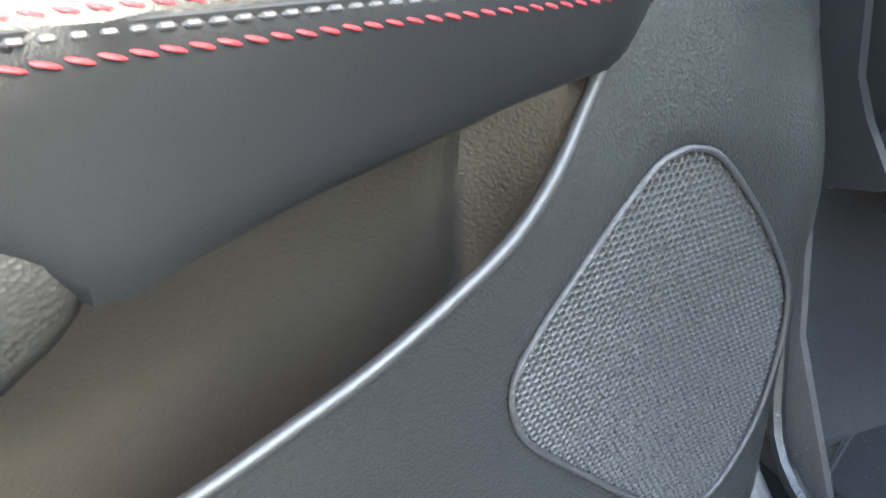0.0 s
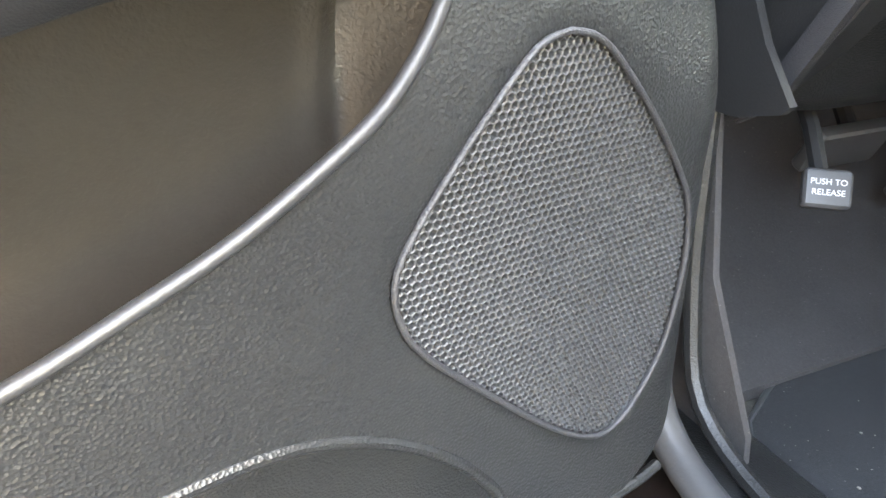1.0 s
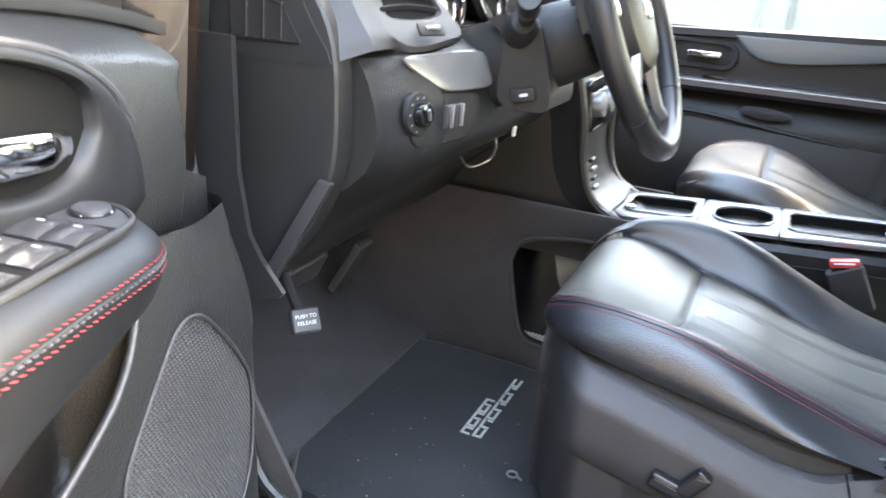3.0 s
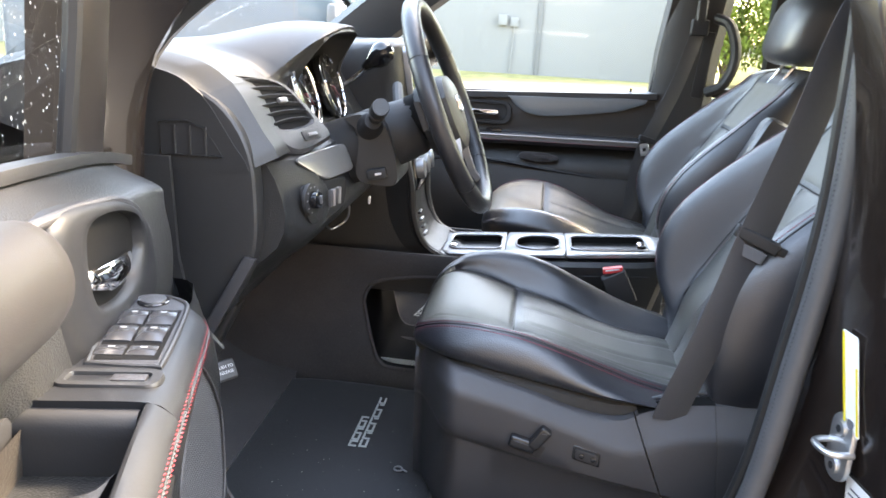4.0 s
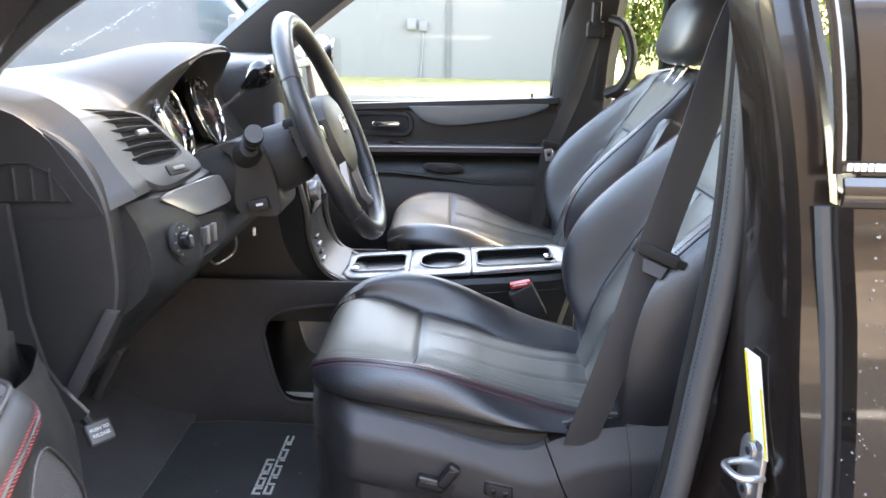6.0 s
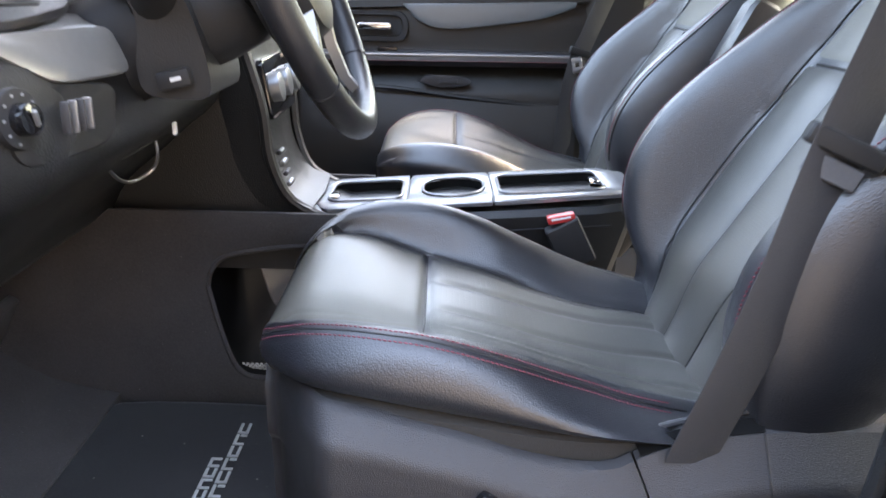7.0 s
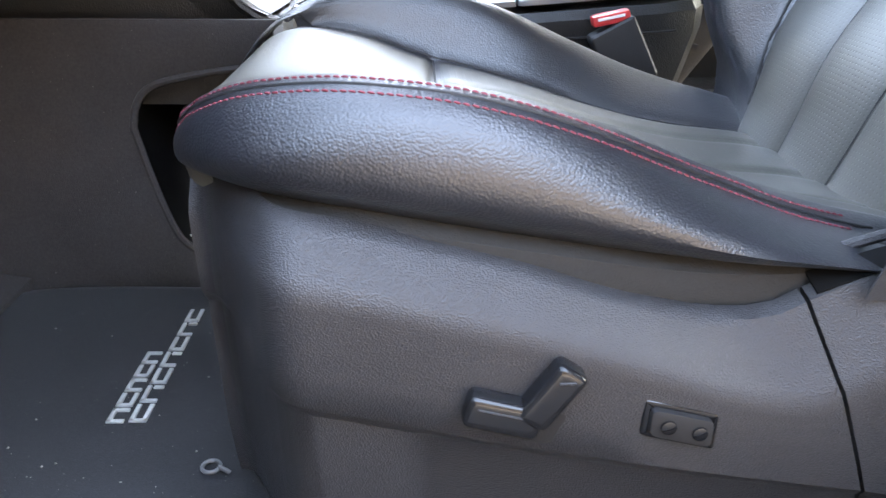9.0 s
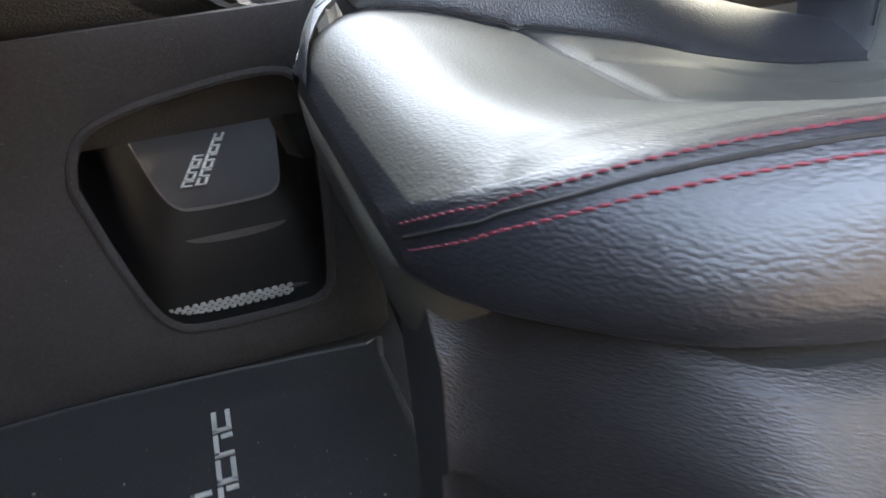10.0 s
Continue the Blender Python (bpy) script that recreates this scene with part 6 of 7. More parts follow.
# ---------- steering column and wheel ----------
WC = Vector((0.196, -0.398, 1.112))
WN = Vector((0.921, 0, 0.389))
WU = Vector((-0.389, 0, 0.921))
cm = thing("steering_column", "black steering column shroud with stalks", "steering column")
part("shroud", loft([[WC - WN * d + Y * (a * w) + WU * (b * h - 0.008) for a, b in ((-1, -0.2), (-0.9, 0.6), (-0.5, 1), (0.5, 1), (0.9, 0.6), (1, -0.2), (0.85, -0.9), (0.4, -1.25), (-0.4, -1.25), (-0.85, -0.9))] for d, w, h in ((0.055, 0.036, 0.034), (0.06, 0.044, 0.042), (0.10, 0.050, 0.046), (0.16, 0.054, 0.048), (0.21, 0.056, 0.05), (0.25, 0.058, 0.05))]), DARK, cm, "", 60)
part("lower_shroud", prism(spl([(0.025, 1.086), (0.046, 1.069), (0.051, 1.04), (0.047, 1.008), (0.056, 0.982), (0.098, 0.977), (0.119, 0.985), (0.114, 1.03), (0.097, 1.078), (0.080, 1.094), (0.045, 1.094), (0.025, 1.086)], 45)[:-1].tolist(), (0, -0.462, 0), X, Z, Y, 0.128, 0.012, 4), TRIM_SOFT, cm, "black lower column shroud")
part("stalk_boot", tube([(0.064, -0.440, 1.070), (0.074, -0.468, 1.082), (0.079, -0.480, 1.088)], [0.026, 0.021, 0.014], 16), DARK, cm)
s0 = Vector((0.075, -0.455, 1.085))
s1 = Vector((0.105, -0.549, 1.120))
stk = part("stalk", tube([s0, s0.lerp(s1, 0.45)], [0.010, 0.012], 12), DARK, cm)
part("stalk_end", tube([s0.lerp(s1, 0.42), s0.lerp(s1, 0.5), s0.lerp(s1, 0.95), s1], [0.010, 0.0125, 0.0145, 0.0135], 16), TRIM, stk, "ribbed stalk end")
part("stalk_collar", tube([s0.lerp(s1, 0.60), s0.lerp(s1, 0.63)], 0.0152, 16), DARK, stk)
s2 = Vector((0.10, -0.36, 1.10))
part("stalk", tube([s2, (0.08, -0.27, 1.13)], 0.010, 10), DARK, cm)
part("upper_cover", loft([[WC - WN * d + Y * (w * math.cos(a)) + WU * (0.012 + h * math.sin(a)) for a in np.linspace(0, math.pi, 13)] for d, w, h in ((0.050, 0.030, 0.018), (0.054, 0.038, 0.026), (0.10, 0.042, 0.030), (0.16, 0.046, 0.032), (0.23, 0.05, 0.034))]), DARK, cm, "black upper column cover", 60)
part("ignition_housing", disc((0.08, -0.315, 1.03), (0.9, 0.3, 0.2), 0.03, 0.03, 20, 0.005), SILVER, cm, "silver ignition surround")
sw = thing("steering_wheel", "black leather steering wheel with satin silver spokes", "steering wheel")
circ = lambda a, r=0.178: WC + Y * (r * math.sin(a)) + WU * (r * math.cos(a))  # noqa: E731
rim = bmesh.new()
tube([circ(a) for a in np.linspace(0, 2 * math.pi, 61)[:-1]], 0.0155, 14, bm=rim, loop=True)
part("rim", rim, material("wheel_leather", (0.016, 0.016, 0.018), 0.33, grain=0.35, grain_size=900, voronoi=True), sw, "worn black leather rim")
for a in (1.05, 2 * math.pi - 1.05, 2.3, 2 * math.pi - 2.3):
    part("rim_seam", tube([circ(a) + (WN * math.cos(t) + (circ(a) - WC).normalized() * math.sin(t)) * 0.0157 for t in np.linspace(0, 2 * math.pi, 17)[:-1]], 0.0008, 5, loop=True), DARK, sw)
hub = part("airbag_cover", loft([[WC + WN * d + Y * (a * k) + WU * (b * k - 0.008) for a, b in spl([(-0.075, 0.03), (-0.05, 0.058), (0, 0.064), (0.05, 0.058), (0.075, 0.03), (0.07, -0.02), (0.045, -0.06), (0, -0.072), (-0.045, -0.06), (-0.07, -0.02), (-0.075, 0.03)], 41)[:-1]] for d, k in ((-0.045, 0.9), (-0.03, 1.0), (-0.005, 1.0), (0.008, 0.93), (0.014, 0.75), (0.017, 0.3), (0.0175, 0.02))]), TRIM_SOFT, sw, "black airbag cover")
part("emblem", ring_plate(rrect(0.034, 0.030, 0.008, 4), rrect(0.022, 0.018, 0.005, 4), WC + WN * 0.0165 + WU * 0.0, Y, WU, WN, 0.004), CHROME, hub, "plain chrome shield emblem")
for sgn in (-1, 1):
    part("spoke", loft([[WC + Y * sgn * t + WU * (b * w + dz) + WN * (c * 0.010 - 0.020 + 0.3 * (0.165 - t) * 0.05) for b, c in ((-1, -0.6), (-0.8, 1), (0.8, 1), (1, -0.6))] for t, w, dz in ((0.06, 0.03, 0.0), (0.11, 0.026, 0.004), (0.15, 0.022, 0.008), (0.174, 0.024, 0.01))]), DARK, sw)
    sp_ = part("lower_spoke", loft([[WC + Y * sgn * (y0 + dy * 0.012) - WU * z0 + WN * (c * 0.007 + n0) for dy, c in ((-1, -0.5), (-0.7, 1), (0.7, 1), (1, -0.5))] for y0, z0, n0 in ((0.045, 0.05, 0.0), (0.055, 0.09, -0.008), (0.066, 0.13, -0.010), (0.082, 0.155, -0.004))]), SILVER, sw, "satin silver lower spoke")
    part("thumb_switch", rbox((0.012, 0.035, 0.022), WC + Y * sgn * 0.098 + WU * 0.005 - WN * 0.002, 0.004, 2, turn=(0, -23, 0)), GLOSS, sw)
# hub back takes the shade colour, so it stays dark behind the wheel
part("wheel_back", disc(WC - WN * 0.07, WN, 0.042, 0.045, 24, 0.01), HOLE, sw)

# ---------- passenger door ----------
pd = thing("passenger_door", "closed black passenger door panel with blue-grey trim strip", "car door")
PY = 0.785
part("door_panel", sheet(lambda u, v: (-0.16 + 0.90 * u, PY - 0.055 * smooth(0.93, 0.80, 0.45 + 0.60 * v) * smooth(0.5, 0.62, 0.45 + 0.60 * v) + 0.01 * smooth(0.97, 1.05, 0.45 + 0.6 * v), 0.45 + (0.593 + 0.025 * u) * v), 20, 40, 0.03), TRIM, pd, "black grained door panel")
part("sill", loft([[(x, y, z + 0.048 * (x + 0.2)) for y, z in ((PY - 0.01, 1.012), (PY - 0.008, 1.030), (PY + 0.02, 1.034), (PY + 0.07, 1.034), (PY + 0.08, 1.02), (PY + 0.07, 0.99))] for x in np.linspace(-0.2, 0.72, 10)]), TRIM_SOFT, pd, "sunlit window sill")
part("outer_skin", sheet(lambda u, v: (-0.3 + 1.05 * u, 0.955 + 0.03 * math.sin(math.pi * v), 0.3 + 0.74 * v), 10, 10, 0.01), PAINT, pd)
ts = spl([(0.255, 1.048), (0.29, 1.012), (0.34, 0.993), (0.42, 0.994), (0.58, 1.016), (0.64, 1.032), (0.69, 1.062), (0.45, 1.054), (0.255, 1.048)], 41)[:-1]
part("trim_strip", prism([(a, b - 0.008) for a, b in ts], (0, PY - 0.004, 0), X, Z, -Y, 0.012, 0.004), BLUETRIM, pd, "satin blue-grey trim strip")
bz = part("handle_bezel", ring_plate(rrect(0.20, 0.075, 0.030, 6, 0.17, 0.984), rrect(0.165, 0.050, 0.022, 6, 0.172, 0.986), (0, PY - 0.002, 0), X, Z, -Y, 0.012), DARK, pd)
part("handle", rbox((0.085, 0.018, 0.016), (0.185, PY - 0.02, 0.985), 0.006, 3), CHROME, bz, "chrome inner handle")
part("bezel_recess", prism(rrect(0.165, 0.05, 0.022, 6, 0.172, 0.986), (0, PY - 0.001, 0), X, Z, -Y, 0.002), DARK, bz)
ar = part("armrest", loft([[(x, y, z + 0.012 * (x - 0.1)) for y, z in ((PY, 0.925), (PY - 0.06, 0.926), (PY - 0.078, 0.918), (PY - 0.08, 0.905), (PY - 0.07, 0.893), (PY, 0.885))] for x in np.linspace(-0.05, 0.70, 16)]), LEATHER, pd, "padded leather armrest")
part("armrest_edge", tube([(x, PY - 0.078, 0.9195 + 0.012 * (x - 0.1)) for x in np.linspace(-0.05, 0.70, 12)], 0.0025, 6), GREY_TRIM, ar)
part("armrest_stitch", stitches([(x, PY - 0.081, 0.906 + 0.012 * (x - 0.1)) for x in np.linspace(-0.05, 0.70, 90)], [(0, -1, 0)] * 90, 0.004, 0.0025, 0.0008), DARKTHREAD, ar)
part("switch_pod", rbox((0.05, 0.03, 0.010), (0.22, PY - 0.045, 0.932), 0.003, 2), GLOSS, ar)
pl = part("pull_recess", prism(spl([(0.30, 0.855), (0.32, 0.872), (0.39, 0.872), (0.43, 0.862), (0.42, 0.848), (0.36, 0.842), (0.30, 0.855)], 31)[:-1].tolist(), (0, PY - 0.058, 0), X, Z, -Y, 0.006, 0.003), SHIELD, pd, "grey courtesy lamp")
part("lens", rbox((0.045, 0.004, 0.012), (0.375, PY - 0.066, 0.858), 0.003, 2), SHIELD, pl)
part("pocket_lip", tube(spl([(0.02, PY - 0.06, 0.83), (0.20, PY - 0.062, 0.84), (0.45, PY - 0.06, 0.815), (0.70, PY - 0.055, 0.795)], 20), 0.006, 8), TRIM_SOFT, pd)
part("map_pocket", sheet(lambda u, v: (0.0 + 0.70 * u, PY - 0.062 - 0.03 * math.sin(math.pi * v), 0.52 + (0.31 - 0.03 * u) * v), 10, 8, 0.01), TRIM, pd)
lk = part("lock_knob", disc((0.640, PY + 0.02, 1.062), Z, 0.012, 0.004, 16, 0.001), DARK, pd)
part("lock_pin", tube([(0.640, PY + 0.02, 1.064), (0.640, PY + 0.02, 1.085)], 0.004, 8), DARK, lk)
gl = part("window_glass", sheet(lambda u, v: (-0.25 + 0.95 * u + 0.03 * v, 0.86 - 0.09 * v, 1.02 + 0.62 * v), 6, 6), GLASS, pd)
gl.visible_shadow = False
part("window_frame", tube([(0.72, 0.84, 1.07), (0.745, 0.81, 1.30), (0.775, 0.77, 1.60)], 0, flat=(0.022, 0.014), side=X), TRIM_SOFT, pd, "grey window frame upright")
part("frame_bar", tube([(0.735, 0.83, 1.07), (0.76, 0.80, 1.30), (0.79, 0.76, 1.60)], 0.008, 8), DARK, pd)
om = thing("door_mirror", "black passenger door mirror seen through the window", "mirror")
part("shell", ball((-0.06, 1.06, 1.17), 0.1, (0.55, 1.1, 0.8), 18), GLOSS, om)
part("mirror_glass", prism(rrect(0.19, 0.13, 0.04, 6), (-0.012, 1.06, 1.17), Y, Z, X, 0.006), CHROME, om, "mirror glass")
part("mirror_foot", rbox((0.08, 0.16, 0.05), (-0.08, 0.95, 1.09), 0.015, 2), GLOSS, om)


# ---------- driver's door, standing open ----------
DM = Matrix(((0.191, 0.981, 0, -0.03), (-0.981, 0.191, 0, -0.86), (0, 0, 1, 0), (0, 0, 0, 1)))
dd = thing("driver_door", "open driver door with black trim, red stitched armrest and speaker", "car door", m=DM)
# in the door's own axes: x runs from hinge to latch, y towards the cabin face, z up
BEAD = [(0.178, 0.935), (0.187, 0.915), (0.2, 0.894), (0.215, 0.87), (0.236, 0.847), (0.263, 0.829), (0.301, 0.808), (0.338, 0.793), (0.376, 0.779), (0.45, 0.758), (0.58, 0.735), (0.75, 0.72), (1.0, 0.715)]
bead = spl(BEAD, 140)
ARCH = [(0.02, 0.56), (0.10, 0.56), (0.150, 0.590), (0.170, 0.622), (0.194, 0.652), (0.229, 0.681), (0.271, 0.702), (0.312, 0.708), (0.36, 0.704), (0.45, 0.69), (0.58, 0.67), (0.75, 0.655), (1.0, 0.65)]
NZ = curve1([0.40, 0.55, 0.66, 0.77, 0.87, 0.95, 1.0], [0.020, 0.012, 0.006, 0.002, 0.0, -0.015, -0.03])
def nz_at(u, z):
    """How far the lower trim stands out; it sweeps back towards the hinge edge and the top front corner."""
    return NZ(z) - 0.05 * smooth(0.04, -0.03, u) ** 2 - 0.02 * smooth(0.12, 0.0, u) * smooth(0.80, 0.93, z)


topline = [(-0.012, 0.925), (0.03, 0.928), (0.09, 0.932), (0.15, 0.938)] + BEAD
tl, bl = spl(topline, 90), spl([(-0.008, 0.66), (0.008, 0.615), (0.03, 0.582), (0.06, 0.562)] + ARCH[1:], 90)
# speaker outline and a wide surround so that the panel has a true opening
SPK = [(0.137, 0.8665), (0.122, 0.863), (0.106, 0.852), (0.074, 0.819), (0.042, 0.778), (0.030, 0.754), (0.026, 0.716), (0.036, 0.666), (0.056, 0.635), (0.074, 0.6215), (0.094, 0.622), (0.129, 0.645), (0.177, 0.689), (0.217, 0.729), (0.229, 0.752), (0.230, 0.772), (0.220, 0.791), (0.200, 0.817), (0.177, 0.843), (0.160, 0.859), (0.150, 0.8645)]
spk = spl(SPK + SPK[:1], 97)[:-1]
sc = Vector((0.125, 0.748))
# the panel is swept in rays from the speaker's rim to the panel's border, then on along the door
def border(a):
    """Distance from the speaker's middle to the panel border in direction a."""
    d = np.array([math.cos(a), math.sin(a)])
    best = 9.0
    poly = [tuple(p) for p in tl if p[0] < 0.37] + [(0.37, 0.75), (0.37, 0.72)] + [tuple(p) for p in bl[::-1] if p[0] < 0.37]
    for (x0, z0), (x1, z1) in zip(poly, poly[1:] + poly[:1]):
        e = np.array([x1 - x0, z1 - z0])
        den = d[0] * e[1] - d[1] * e[0]
        if abs(den) < 1e-9:
            continue
        w = np.array([x0 - sc.x, z0 - sc.y])
        s, t = (w[0] * e[1] - w[1] * e[0]) / den, (w[0] * d[1] - w[1] * d[0]) / den
        if s > 0 and -1e-6 <= t <= 1 + 1e-6:
            best = min(best, s)
    return best


rows = [[] for _ in range(9)]
for a0, b0 in spk:
    a = math.atan2(b0 - sc.y, a0 - sc.x)
    r0, r1 = math.hypot(a0 - sc.x, b0 - sc.y), border(a)
    for k, f in enumerate((None, 0, 0.015, 0.06, 0.2, 0.4, 0.6, 0.8, 1.0)):
        r = (r0 - 0.001) if f is None else r0 + (r1 - r0) * f
        u, z = sc.x + r * math.cos(a), sc.y + r * math.sin(a)
        rows[k].append(Vector((u, nz_at(u, z) - (0.012 if f is None else 0.004 if f == 0 else 0.0012 if f == 0.015 else 0), z)))
bm = loft(rows, closed=True, caps=False)
# rear run of the lower panel between bead and arch
t2, b2 = [p for p in tl if p[0] > 0.33], [p for p in bl if p[0] > 0.33]
t2, b2 = spl(t2, 24), spl(b2, 24)
sheet(lambda u, v: (lambda p: (p[0], nz_at(p[0], p[1]) - 0.0003, p[1]))(t2[int(u * 23 + 0.5)] * (1 - v) + b2[int(u * 23 + 0.5)] * v), 23, 8, bm=bm)
part("lower_panel", bm, TRIM, dd, "black grained lower door trim")
part("pocket_bead", tube([(u, nz_at(u, z) + 0.001, z) for u, z in bead], 0.0034, 12), material("polished_edge", (0.03, 0.03, 0.032), 0.42, vary=0.1, grain=0.4, grain_size=500), dd, "rounded pocket lip")
part("arch_lip", tube([(u, nz_at(u, z) - 0.002, z) for u, z in spl(ARCH, 60)], 0.004, 10), TRIM, dd)
part("panel_edge", sheet(lambda u, v: (-0.012 + 0.004 * v - 0.006 * u, nz_at(-0.010, 0.62 + 0.305 * v) - 0.06 * u, 0.62 + 0.305 * v), 3, 12), TRIM, dd)
# map pocket behind the bead
def pocket(u, v):
    b = bead[int(u * 139 + 0.5)]
    prof = spl([(0.0, -0.001), (-0.007, -0.022), (-0.014, -0.065), (-0.034, -0.100), (-0.062, -0.080), (-0.072, -0.020), (-0.064, 0.05), (-0.055, 0.11), (-0.05, 0.19)], 26)[int(v * 25 + 0.5)]
    k = smooth(0.178, 0.222, b[0])
    fold = 0.0055 * math.exp(-((b[0] - 0.226) / 0.007) ** 2) * smooth(0.35, 0.55, v)
    top = 0.962
    dz = prof[1] if prof[1] < 0 else prof[1] / 0.19 * (top - b[1])
    return (b[0] + (1 - k) * 0.004 * v, nz_at(b[0], b[1]) + prof[0] * (0.25 + 0.75 * k) + fold, b[1] + dz * (0.4 + 0.6 * k if dz < 0 else 1))
POCKET = material("pocket_plastic", (0.03, 0.0265, 0.023), 0.30, grain=0.8, grain_size=420, vary=0.15)
part("map_pocket", sheet(pocket, 139, 25), POCKET, dd, "open map pocket with grained wall")
part("lower_pocket", sheet(lambda u, v: (0.0 + 1.0 * u, -0.088 + 0.05 * v ** 2 - 0.02 * smooth(0.05, 0.0, u), 0.40 + 0.33 * (1 - v)), 12, 10, 0.01), TRIM, dd, "dark lower bottle pocket")
part("bottom_edge", rbox((1.05, 0.06, 0.05), (0.50, -0.03, 0.40), 0.015, 3), TRIM, dd)

# speaker grille: perforated sheet of small six-sided holes
inside = lambda x, z: sum(((z0 > z) != (z1 > z)) and (x < (x1 - x0) * (z - z0) / (z1 - z0) + x0) for (x0, z0), (x1, z1) in zip(spk, np.roll(spk, -1, 0))) % 2 == 1  # noqa: E731
verts, faces = [], []
P = 0.0045
R0, R1 = P / math.sqrt(3), P * 0.43
row = 0
z = 0.615
hexa = [(math.cos(radians(30 + 60 * k)), math.sin(radians(30 + 60 * k))) for k in range(6)]
while z < 0.875:
    x = 0.02 + (P / 2 if row % 2 else 0)
    while x < 0.24:
        if inside(x, z):
            i = len(verts)
            for r, dn in ((R0, 0.0), (R1, -0.0004), (R1 * 0.72, -0.0034)):
                for a, b in hexa:
                    u, w = x + r * a, z + r * b
                    verts.append((u, nz_at(u, w) - 0.0022 + dn, w))
            for k in range(6):
                j = (k + 1) % 6
                faces.append((i + k, i + j, i + 6 + j, i + 6 + k))
                faces.append((i + 6 + k, i + 6 + j, i + 12 + j, i + 12 + k))
            faces.append(tuple(i + 12 + k for k in range(6)))
        x += P
    z += P * math.sqrt(3) / 2
    row += 1
me = bpy.data.meshes.new("speaker_grille")
me.from_pydata(verts, [], faces)
me.materials.append(material("grille_metal", (0.05, 0.05, 0.052), 0.38, metal=0.25, vary=0.1))
# closed hole bottoms get the shade colour to read as open holes
me.materials.append(HOLE)
for f in me.polygons:
    f.material_index = 1 if len(f.vertices) == 6 else 0
gr = new("speaker_grille", me)
gr.parent = dd
tagged(gr, "perforated dark metal speaker grille")
part("grille_rim", tube([(u, nz_at(u, z) + 0.0002, z) for u, z in spk], 0.0017, 10, loop=True), SHIELD, gr, "smooth grille rim")
part("speaker_cone", prism([tuple(p) for p in spk], (0, -0.030, 0), X, Z, Y, 0.004), DARK, gr, "dark cone behind the grille")

# armrest
A_OUT = curve1([0.168, 0.175, 0.19, 0.22, 0.26, 0.32, 0.45, 0.60, 1.0], [-0.008, 0.002, 0.016, 0.033, 0.040, 0.047, 0.061, 0.078, 0.090])
A_BOT = curve1([0.168, 0.183, 0.225, 0.265, 0.299, 0.338, 0.371, 0.393, 0.401, 0.411, 0.42, 0.60, 1.0], [0.915, 0.911, 0.913, 0.909, 0.904, 0.898, 0.891, 0.887, 0.894, 0.906, 0.914, 0.92, 0.92])
A_TOP = curve1([0.168, 0.185, 0.21, 0.25, 1.0], [0.956, 0.965, 0.970, 0.972, 0.972])
def arm_ring(u):
    o, b, t = A_OUT(u), A_BOT(u), A_TOP(u)
    return [Vector((u, y, z)) for y, z in spl([(-0.06, b + 0.006), (o - 0.05, b + 0.002), (o - 0.022, b), (o - 0.009, b + 0.008), (o, t - 0.026), (o - 0.001, t - 0.016), (o - 0.010, t - 0.006), (o - 0.025, t), (-0.03, t), (-0.06, t)], 30)]
us = [0.168, 0.170, 0.175, 0.182, 0.19, 0.20, 0.21] + list(np.linspace(0.225, 0.42, 16))
part("armrest", loft([arm_ring(u) for u in us]), LEATHER_FINE, dd, "padded black leather armrest with red stitching")
# rear run of the armrest: the pull cup is a true opening in it
def arm_line(o, t):
    return [Vector((u, A_OUT(u) + o, A_TOP(u) + t)) for u in np.linspace(0.172, 0.98, 150)]
part("armrest", loft([[Vector((u, y, z)) for y, z in spl([(A_OUT(u) - 0.024, A_BOT(u) + 0.002), (A_OUT(u) - 0.014, A_BOT(u) + 0.002), (A_OUT(u) - 0.006, A_BOT(u) + 0.014), (A_OUT(u), A_TOP(u) - 0.026), (A_OUT(u) - 0.001, A_TOP(u) - 0.016), (A_OUT(u) - 0.010, A_TOP(u) - 0.006), (A_OUT(u) - 0.022, A_TOP(u)), (A_OUT(u) - 0.026, A_TOP(u) - 0.004)], 24)] for u in np.linspace(0.4205, 1.0, 20)]), LEATHER_FINE, dd)
# bridge is black instead of trim colour, for the shade in the cup
part("armrest_front_bridge", loft([[Vector((u, y, z)) for y, z in ((-0.10, 0.905), (-0.10, t), (0.030, t), (0.030, 0.905))] for u, t in ((0.4205, 0.9715), (0.427, 0.9712), (0.4315, 0.968), (0.434, 0.962), (0.435, 0.955))]), DARK, dd)
cup_end = curve1([-0.06, -0.027, -0.002, 0.015, 0.025, 0.032, 0.036], [0.545, 0.535, 0.529, 0.524, 0.517, 0.505, 0.492])
roll = [(0.012, -0.060), (0.004, -0.030), (0.001, -0.018), (0.0, -0.012), (0.0015, -0.006), (0.005, -0.002), (0.011, 0.0), (0.03, 0.0), (0.20, 0.0), (0.46, 0.0)]
part("armrest_pad", loft([[Vector((cup_end(n) + a, n, 0.9722 + b - 0.004 * smooth(0.02, 0.036, n) * (b > -0.003))) for a, b in roll] for n in np.linspace(-0.06, 0.036, 26)], closed=False, caps=False), LEATHER_FINE, dd, "padded armrest top behind the pull cup")
# added dark sheet and near-black floor stand in for shade in the cup
part("cup_shade_sheet", rbox((0.135, 0.004, 0.056), (0.500, -0.056, 0.946), 0.0015), DARK, dd, "dark sheet added for shade on the pull cup wall")
part("cup_floor", rbox((0.56, 0.15, 0.006), (0.72, -0.045, 0.921), 0.002), HOLE, dd, "pull cup floor in shade colour")
